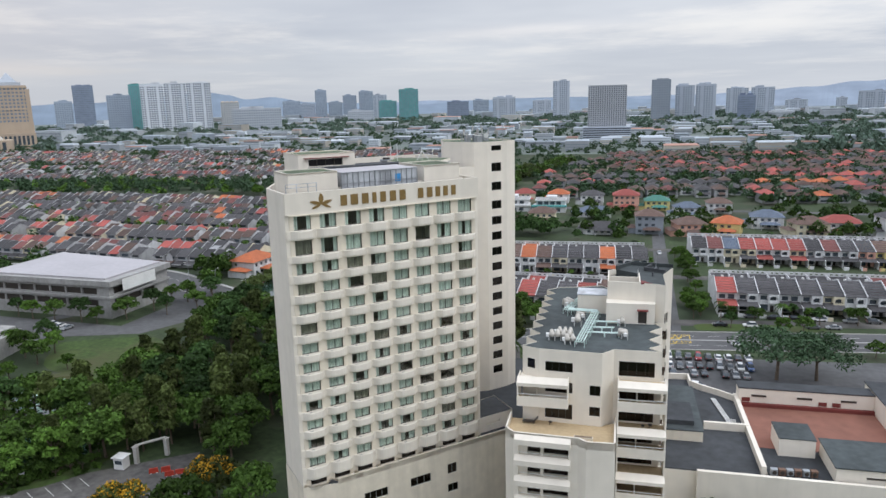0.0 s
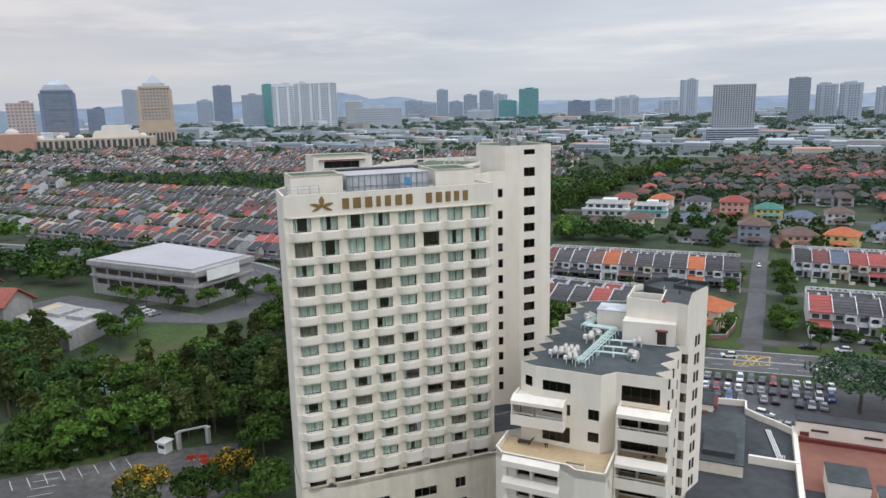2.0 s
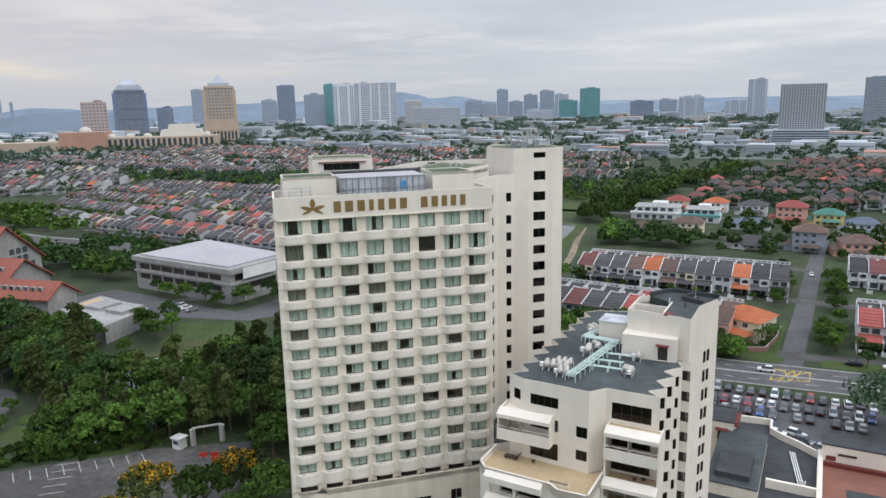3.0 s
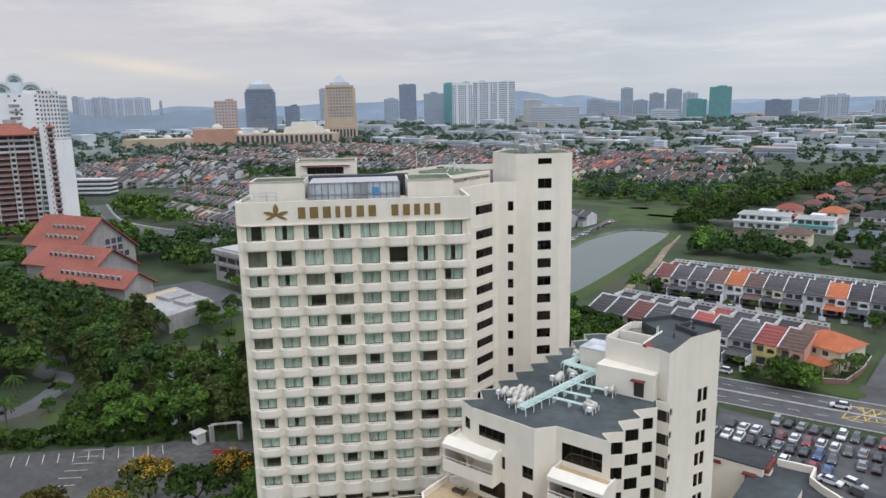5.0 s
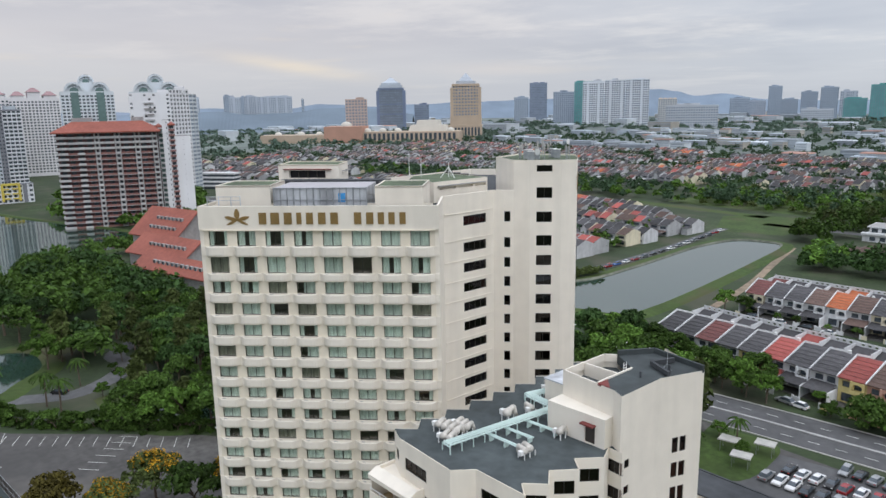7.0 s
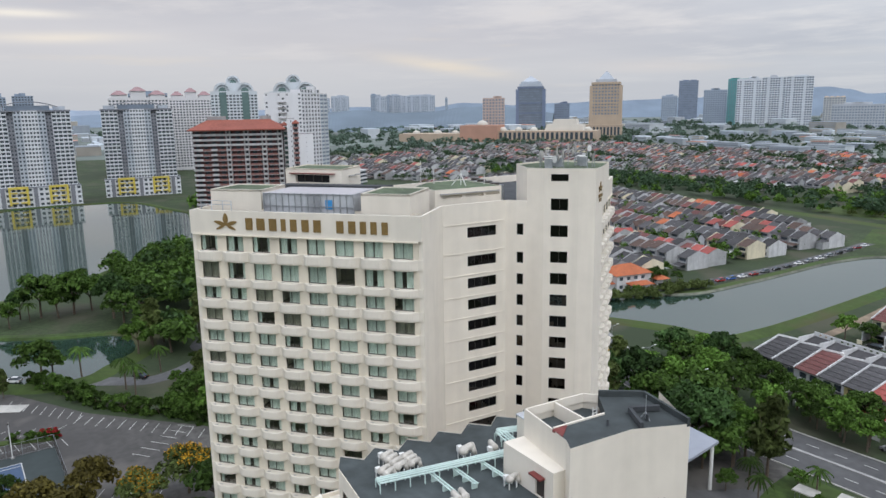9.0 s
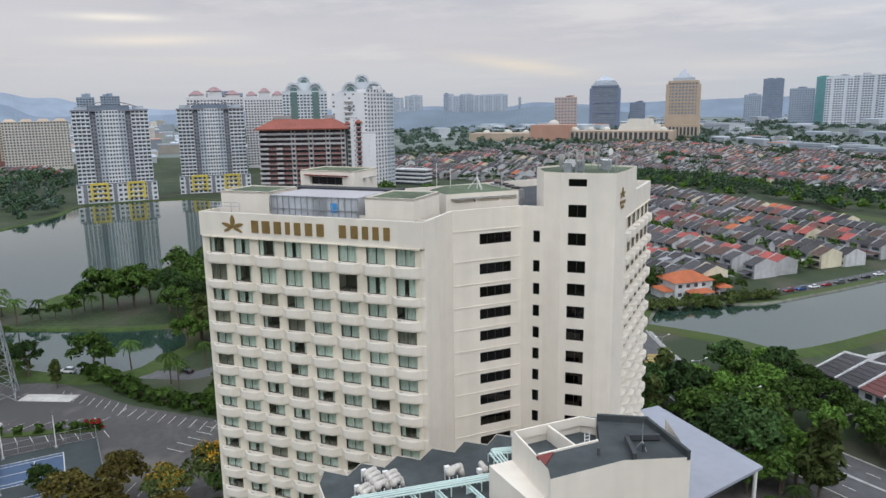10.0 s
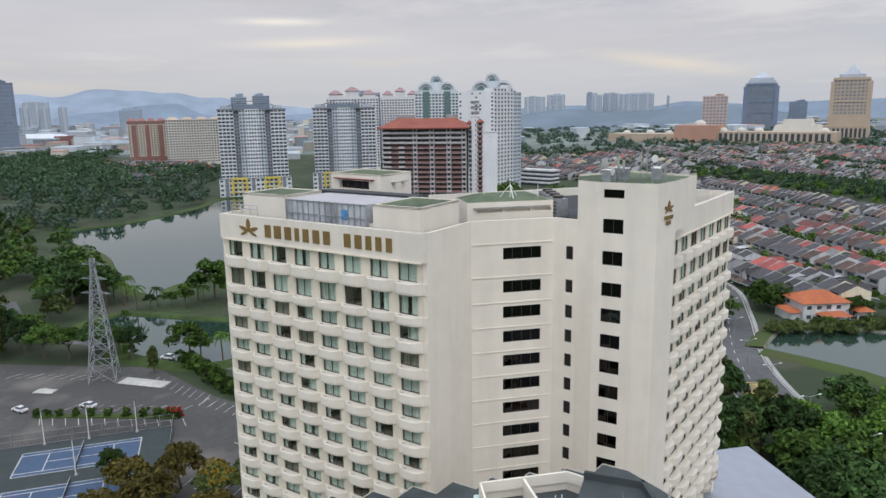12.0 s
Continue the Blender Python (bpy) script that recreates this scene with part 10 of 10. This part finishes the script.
# low buildings near the lake and below the towers
pav = thing("lakeside_pavilion", (-288, 128, 0), "low pavilion with a red tiled hipped roof", "pavilion", rz=60)
part("wall", Geo().box(-7, 7, -5, 5, 0, 4), PAINTS["white"], pav, local=True)
part("roof", Geo().box(-8.5, 8.5, -6.5, 6.5, 4, 8, 0.35), TMAT["redroof"], pav, local=True)
part("window_band", Geo().box(-5, 5, -5.1, -4.9, 1, 3), M["glass_far"], pav, local=True)
wb = thing("terraced_block", (-592, 332, 0), "white stepped car park block with open decks", "building", rz=35)
for k in range(4):
    part("deck", Geo().box(-20 + 1.5 * k, 20, -9 + 2 * k, 9, 3.6 * k + 2.2, 3.6 * k + 3.6), PAINTS["white"], wb, local=True)
    # dark solid box stands in for the shade inside the open deck
    part("deck_recess", Geo().box(-19 + 1.5 * k, 19, -8 + 2 * k, 8.5, 3.6 * k, 3.6 * k + 2.2), M["glass_far"], wb, local=True)
arena = thing("sports_hall", (-1712, -430, 0), "big white sports hall with low curved roof", "hall", rz=62)
part("wall", Geo().box(-55, 55, -30, 30, 0, 22), TMAT["white"], arena, local=True)
part("roof", Geo().box(-55, 55, -31, 31, 22, 30, 0.75), TMAT["slabs"], arena, local=True)
part("red_wing", Geo().box(55, 75, -20, 20, 0, 26), TMAT["rust"], arena, local=True)
via = thing("viaduct", (-1400, -340, 0), "grey elevated highway on concrete piers", "viaduct", rz=-40)
part("road_deck", Geo().box(-420, 420, -6, 6, 9, 11.5), M["concrete"], via, local=True)
for k in range(21):
    part("pier", Geo().box(-402 + 40 * k, -398 + 40 * k, -2, 2, 0, 9), M["concrete"], via, local=True)
# ---- pylon ----
pylon = thing("pylon", (-152, 47.5, 0), "grey steel lattice power pylon", "pylon")


def pyl(z):
    return 2.9 * (1 - z / 31) + 0.55 if z < 31 else 0.55


levels = [0, 5, 9.5, 13.5, 17, 20, 22.8, 25.4, 28, 31, 34]
for za, zb in zip(levels, levels[1:]):
    ra, rb = pyl(za), pyl(zb)
    for i in range(4):
        sa = ((-1, -1), (1, -1), (1, 1), (-1, 1))[i]
        sb = ((-1, -1), (1, -1), (1, 1), (-1, 1))[(i + 1) % 4]
        g = Geo()
        g.bar((-152 + sa[0] * ra, 47.5 + sa[1] * ra, za), (-152 + sa[0] * rb, 47.5 + sa[1] * rb, zb), 0.22)
        g.bar((-152 + sa[0] * ra, 47.5 + sa[1] * ra, za), (-152 + sb[0] * rb, 47.5 + sb[1] * rb, zb), 0.12)
        g.bar((-152 + sb[0] * ra, 47.5 + sb[1] * ra, za), (-152 + sa[0] * rb, 47.5 + sa[1] * rb, zb), 0.12)
        g.bar((-152 + sa[0] * rb, 47.5 + sa[1] * rb, zb), (-152 + sb[0] * rb, 47.5 + sb[1] * rb, zb), 0.12)
        part("lattice_panel", g, M["steel"], pylon)
for z, w in ((24.5, 4.6), (28.5, 4.0), (32.5, 3.4)):
    for s in (-1, 1):
        part("cross_arm", Geo().bar((-152, 47.5, z + 0.9), (-152 + 0.4 * s * w, 47.5 + 0.9 * s * w, z), 0.14).bar((-152, 47.5, z), (-152 + 0.4 * s * w, 47.5 + 0.9 * s * w, z), 0.14), M["steel"], pylon)


# ---- cars ----
CAR_PAINT = {"white": mat("white_car_paint", (0.72, 0.72, 0.72), 0.25, 0.02, spec=0.6), "silver": mat("silver_car_paint", (0.36, 0.37, 0.38), 0.3, 0.02, metal=0.5), "black": mat("black_car_paint", (0.018, 0.018, 0.02), 0.25, 0.02, spec=0.6), "red": mat("dark_red_car_paint", (0.26, 0.02, 0.025), 0.25, 0.02, spec=0.6), "blue": mat("blue_car_paint", (0.04, 0.10, 0.28), 0.25, 0.02, spec=0.6), "yellow": mat("yellow_car_paint", (0.60, 0.40, 0.03), 0.3, 0.02, spec=0.6), "green": mat("lime_car_paint", (0.30, 0.45, 0.05), 0.3, 0.02, spec=0.6), "grey": mat("grey_car_paint", (0.12, 0.125, 0.13), 0.3, 0.02, metal=0.3)}
M["barrier"] = mat("red_plastic", (0.42, 0.05, 0.03), 0.5, 0.08)
M["tyre"] = mat("black_rubber", (0.02, 0.02, 0.02), 0.85, 0.1)
M["lamp_red"] = mat("red_tail_lamp_lens", (0.35, 0.02, 0.02), 0.3, 0.02)
CARS = {}


def car_meshes(colour, tall):
    key = (colour, tall)
    if key in CARS:
        return CARS[key]
    h = 1.62 if tall else 1.43
    side = [(-2.15, 0.35), (-2.2, 0.62), (-2.05, 0.82), (-1.15, 0.95), (2.0 if tall else 1.45, 0.98), (2.12, 0.92), (2.18, 0.60), (2.12, 0.35)]
    cab = [(-1.2, 0.94), (-0.45, h - 0.05), (-0.25, h), (1.45 if tall else 0.85, h), (2.0 if tall else 1.65, 0.98)]

    def loft(profile, w0, w1):
        g = Geo()
        n, zs = len(profile), [z for x, z in profile]
        lo, hi = min(zs), max(zs)
        for s in (-1, 1):
            ring = [(x, s * (w0 + (w1 - w0) * (z - lo) / (hi - lo)), z) for x, z in profile]
            g.v.extend(ring)
        g.f.append(tuple(range(n)))
        g.f.append(tuple(reversed(range(n, 2 * n))))
        for i in range(n):
            j = (i + 1) % n
            g.f.append((i, n + i, n + j, j))
        return g

    body = loft(side, 0.86, 0.80)
    roof = Geo().box(-0.30, 1.45 if tall else 0.90, -0.60, 0.60, h - 0.02, h + 0.03, 0.94)
    glass = loft(cab, 0.76, 0.60)
    CARS[key] = (body.mesh("body", CAR_PAINT[colour]), roof.mesh("car_roof", CAR_PAINT[colour]), glass.mesh("windows", M["glass_far"]), Geo().tube((0, -0.09, 0), (0, 0.09, 0), 0.32, None, 12).mesh("wheel", M["tyre"]), Geo().box(-0.04, 0.04, -0.16, 0.16, -0.08, 0.08).mesh("lamp", M["white"]), Geo().box(-0.04, 0.04, -0.16, 0.16, -0.08, 0.08).mesh("tail_lamp", M["lamp_red"]))
    return CARS[key]


def car(x, y, rz, colour, tall=False, group="parked cars"):
    body, roof, glass, wheel, lamp, tail = car_meshes(colour, tall)
    c = thing("car", (x, y, 0.03), "%s parked %s" % (colour if colour != "green" else "lime green", "hatchback car with upright tail" if tall else "saloon car on asphalt"), "car", group, rz=rz)
    put("body", body, c, Matrix())
    put("car_roof", roof, c, Matrix())
    put("cabin_glass", glass, c, Matrix())
    for wx in (-1.35, 1.30):
        for wy in (-0.78, 0.78):
            put("wheel", wheel, c, pose(wx, wy, 0.32))
    for wy in (-0.6, 0.6):
        put("headlamp", lamp, c, pose(-2.17, wy, 0.68))
        put("tail_lamp", tail, c, pose(2.15, wy, 0.78))
    return c


crng = random.Random(15)
COLS = ["white"] * 9 + ["silver"] * 7 + ["black"] * 10 + ["grey"] * 6 + ["red"] * 4 + ["blue"]
for y, x0, x1, step in ((195.6, 0, 38, 2.6), (188.6, -5, 36, 2.55), (183.0, -7, 36, 2.55), (177.6, 3, 16, 2.6)):
    x = x0
    while x < x1:
        if crng.random() < 0.94:
            car(x, y + crng.uniform(-0.3, 0.3) + 0.05 * x, 90 + crng.choice((0, 180)) + crng.uniform(-3, 3), crng.choice(COLS), crng.random() < 0.45, "hall car park")
        x += step
for x, y, rz, col, tall in ((17.2, 174.2, 168, "white", False), (21.0, 175.4, 160, "white", True), (22.6, 172.4, 165, "grey", True), (26.0, 170.5, 160, "silver", False)):
    car(x, y, rz, col, tall, "hall car park")
for k in range(7):
    car(72 + 0.2 * k, 176 + 2.8 * k, crng.uniform(-4, 4), crng.choice(COLS), crng.random() < 0.5, "hall car park")
for k in range(22):
    i = 2 + k * 0.62
    p = BANKROAD[min(int(i), len(BANKROAD) - 2)].lerp(BANKROAD[min(int(i) + 1, len(BANKROAD) - 1)], i % 1)
    car(p.x + 2.1, p.y, 84 + crng.uniform(-4, 4), crng.choice(COLS), crng.random() < 0.5, "cars along the pond")
for x, y, rz, col, tall in ((-132.5, 48.0, 60, "white", False), (-134, 32, 50, "white", False), (-165, 62, 58, "white", True), (-150, 92.5, 40, "black", False), (-176, 190, 80, "silver", False), (-180, 191, 80, "white", False), (-184, 192, 82, "white", True), (-188, 192, 82, "silver", False), (12.5, 213.0, 8, "white", True), (36, 209, 8, "white", False), (33, 227.5, 5, "black", False), (42, 228, 3, "white", True), (-20, 221, -10, "silver", True), (-16.5, 220.5, -10, "white", True), (-101.5, 211.5, -30, "black", False), (60, 229, 3, "grey", False), (66, 229.5, 3, "silver", False), (20.5, 333, 92, "white", False)):
    car(x, y, rz, col, tall)

# green verge with small canopies beside the car park
sheet("verge_south", flat(rounded([(-26, 197), (-12, 198), (-9, 190), (-10, 178), (-19, 176), (-24, 186)]), 0.045), M["lawn"], "grass verge beside the car park", "verge")
for x, y, rz in ((-11.5, 192.0, 12), (-12.5, 183.6, 14), (-17.5, 188.5, 10)):
    t = thing("canopy", (x, y, 0.05), "small white flat canopy on thin posts", "canopy", "verge canopies", rz=rz)
    for px in (-1.5, 1.5):
        for py in (-1.0, 1.0):
            part("post", Geo().tube((px, py, 0), (px, py, 2.5), 0.06, None, 6), M["steel"], t, local=True)
    part("roof", Geo().box(-2.0, 2.0, -1.5, 1.5, 2.5, 2.7, 0.96), M["kerb"], t, local=True)

# red-brown garden wall and hedge round the corner house
gw = thing("garden_wall", (5, 223, 0), "low red-brown painted garden wall with white coping", "wall")
for a, b in (((-4.5, 229.5), (5.1, 226.5)), ((5.1, 226.5), (11.0, 229.0)), ((11.0, 229.0), (13.2, 241.0)), ((13.2, 241.0), (13.6, 252.0))):
    part("wall", Geo().bar((*a, 0.7), (*b, 0.7), 0.22, 1.4), TMAT["rust"], gw)
    part("coping", Geo().bar((*a, 1.44), (*b, 1.44), 0.32, 0.1), M["kerb"], gw)
for k, (x, y) in enumerate(((10.2, 232.5), (11.4, 237), (11.8, 241.5), (7.0, 230.0), (12.0, 246), (12.2, 250))):
    plant("round" if k % 2 else "broad", x, y, 0.24 + 0.04 * (k % 3), k * 13, group="garden trees")
for x, y in ((11.0, 234.5), (12.2, 239.0), (9.0, 231.4)):
    palm(x, y, 0.75, x * 31)
sheet("verge_corner", flat([(6, 223.5), (11.5, 224.3), (13.6, 226.5), (14.6, 232), (15.0, 262), (13.8, 262), (12.4, 231), (6, 226)], 0.058), M["lawn"], "grass verge at the street corner", "verge")

# cars and small trees before the terrace rows
for k in range(13):
    car(36 + 7.2 * k + crng.uniform(-1, 1), 237.6 - 0.05 * k + crng.uniform(-0.4, 0.4), crng.choice((0, 180)) + crng.uniform(-3, 3), crng.choice(COLS), crng.random() < 0.5, "cars along the lane")
for k in range(4):
    car(-58 + 8.4 * k + crng.uniform(-1, 1), 282.6 + crng.uniform(-0.3, 0.3), crng.choice((0, 180)), crng.choice(COLS), crng.random() < 0.5, "cars along the lane")
for k in range(12):
    plant(("round", "broad", "dark")[k % 3], 38 + 8.3 * k + crng.uniform(-2, 2), 239.9 + crng.uniform(-0.3, 0.3), crng.uniform(0.22, 0.40), k * 7, group="garden trees")
for k in range(8):
    plant(("broad", "round")[k % 2], -60 + 8.8 * k + crng.uniform(-2, 2), 285.0 + crng.uniform(-0.3, 0.3), crng.uniform(0.20, 0.34), k * 5, group="garden trees")
# hedges, gate and small things
for a, b, n in (((-133, 82), (-101, 113), 26), ((-162, 66), (-134, 82), 22)):
    for k in range(n):
        t = k / n
        plant("shrub", a[0] + (b[0] - a[0]) * t + crng.uniform(-0.7, 0.7), a[1] + (b[1] - a[1]) * t + crng.uniform(-0.7, 0.7), crng.uniform(1.5, 2.5), crng.randrange(99), group="car park hedge")
for k in range(44):
    t = k / 43
    p = isl[min(int(t * (len(isl) - 1)), len(isl) - 1)]
    plant("shrub", p.x + crng.uniform(-0.3, 0.3), p.y + crng.uniform(-0.5, 0.5), crng.uniform(0.7, 1.05), k, 0.2, "island shrubs")
red = tree_kind("shrub", 0)[1].copy()
red.materials[0] = M["red_leaf"]
for x, y in ((-121.6, 68.4), (-121.2, 69.8), (-120.9, 71.0)):
    t = thing("shrub", (x, y, 0.22), "red-leaved garden shrub in the car park island", "shrub", "island shrubs")
    put("trunk", tree_kind("shrub", 0)[0], t, Matrix())
    put("crown", red, t, Matrix())
for x, y, rz, w, d in ((-146.5, 58.5, 62, 14.0, 4.6), (-146.5, 34, 70, 5.5, 3.0)):
    t = thing("tarpaulin", (x, y, 0.02), "pale tarpaulin spread over a low heap", "tarpaulin", rz=rz)
    g = Geo()
    n = 7
    tr = random.Random(int(w * 10))
    zz = [[0.12 + 0.75 * math.sin(math.pi * i / n) * math.sin(math.pi * j / n) * tr.uniform(0.6, 1.2) for j in range(n + 1)] for i in range(n + 1)]
    for i in range(n):
        for j in range(n):
            g.face(*(((-w / 2 + w * a / n), (-d / 2 + d * b / n), zz[a][b]) for a, b in ((i, j), (i + 1, j), (i + 1, j + 1), (i, j + 1))))
    part("sheet", g, M["kerb"], t, local=True)
gate = thing("entrance_gate", (-94, 114, 0), "white car park gate posts with a low beam", "gate")
for x, y in ((-94, 115), (-90.0, 119.5)):
    part("post", Geo().box(x - 0.4, x + 0.4, y - 0.4, y + 0.4, 0, 3.6).box(x - 0.5, x + 0.5, y - 0.5, y + 0.5, 3.6, 3.8), M["kerb"], gate)
part("beam", Geo().bar((-94, 115, 4.0), (-90.0, 119.5, 4.0), 0.35), M["kerb"], gate)
for x, y, rz in ((-88.2, 112.3, 35), (-86.2, 113.4, 35), (-84.4, 112.0, 30), (-82.8, 113.0, 30)):
    t = thing("road_barrier", (x, y, 0.02), "red plastic road barrier on asphalt", "barrier", "road barriers", rz=rz)
    part("body", Geo().box(-0.9, 0.9, -0.25, 0.25, 0, 0.35).box(-0.9, 0.9, -0.16, 0.16, 0.35, 1.0, 0.9), M["barrier"], t, local=True)
    part("foot", Geo().box(-0.7, -0.4, -0.35, 0.35, 0, 0.08).box(0.4, 0.7, -0.35, 0.35, 0, 0.08), M["white"], t, local=True)
hut = thing("guard_hut", (-96, 113.0, 0.02), "small white guard hut with dark windows", "hut")
part("wall", Geo().box(-1.1, 1.1, -1.0, 1.0, 0, 2.4), M["white"], hut, local=True)
part("window", Geo().box(-0.8, 0.8, -1.03, 1.03, 1.1, 1.9), M["glass_far"], hut, local=True)
part("roof", Geo().box(-1.4, 1.4, -1.3, 1.3, 2.4, 2.6), M["white"], hut, local=True)
for k in range(12):
    p = ROAD[min(14 + 3 * k, len(ROAD) - 2)]
    lamp = thing("street_lamp", (p.x, p.y, 0.2), "grey steel twin-arm street lamp on the median", "street lamp", "street lamps")
    part("pole", Geo().tube((0, 0, 0), (0, 0, 9), 0.12, 0.07, 8), M["steel"], lamp, local=True)
    for s in (-1, 1):
        part("arm", Geo().bar((0, 0, 9), (0, 2.2 * s, 9.4), 0.09), M["steel"], lamp, local=True)
        part("lamp_head", Geo().box(-0.14, 0.14, 2.2 * s - 0.35, 2.2 * s + 0.35, 9.32, 9.46), M["white"], lamp, local=True)
pads = Geo()
pr = random.Random(4)
for _ in range(420):
    x, y = pr.uniform(-152, -122), pr.uniform(130, 152)
    if inside(x, y, LOTUS):
        r_ = pr.uniform(0.3, 0.8)
        k = len(pads.v)
        zc = 0.10 + pr.random() * 0.5
        pads.v.extend((x + r_ * math.cos(a * 0.785), y + r_ * math.sin(a * 0.785), zc + pr.uniform(-0.05, 0.05)) for a in range(8))
        pads.f.append(tuple(range(k, k + 8)))
tagged(new("lotus_pads", pads.mesh("lotus_pads", mat("pale_lotus_leaf", (0.22, 0.32, 0.26), 0.7, 0.15, island=0.3))), "pale green lotus pads on the pond", "water plants", kind="stuff")
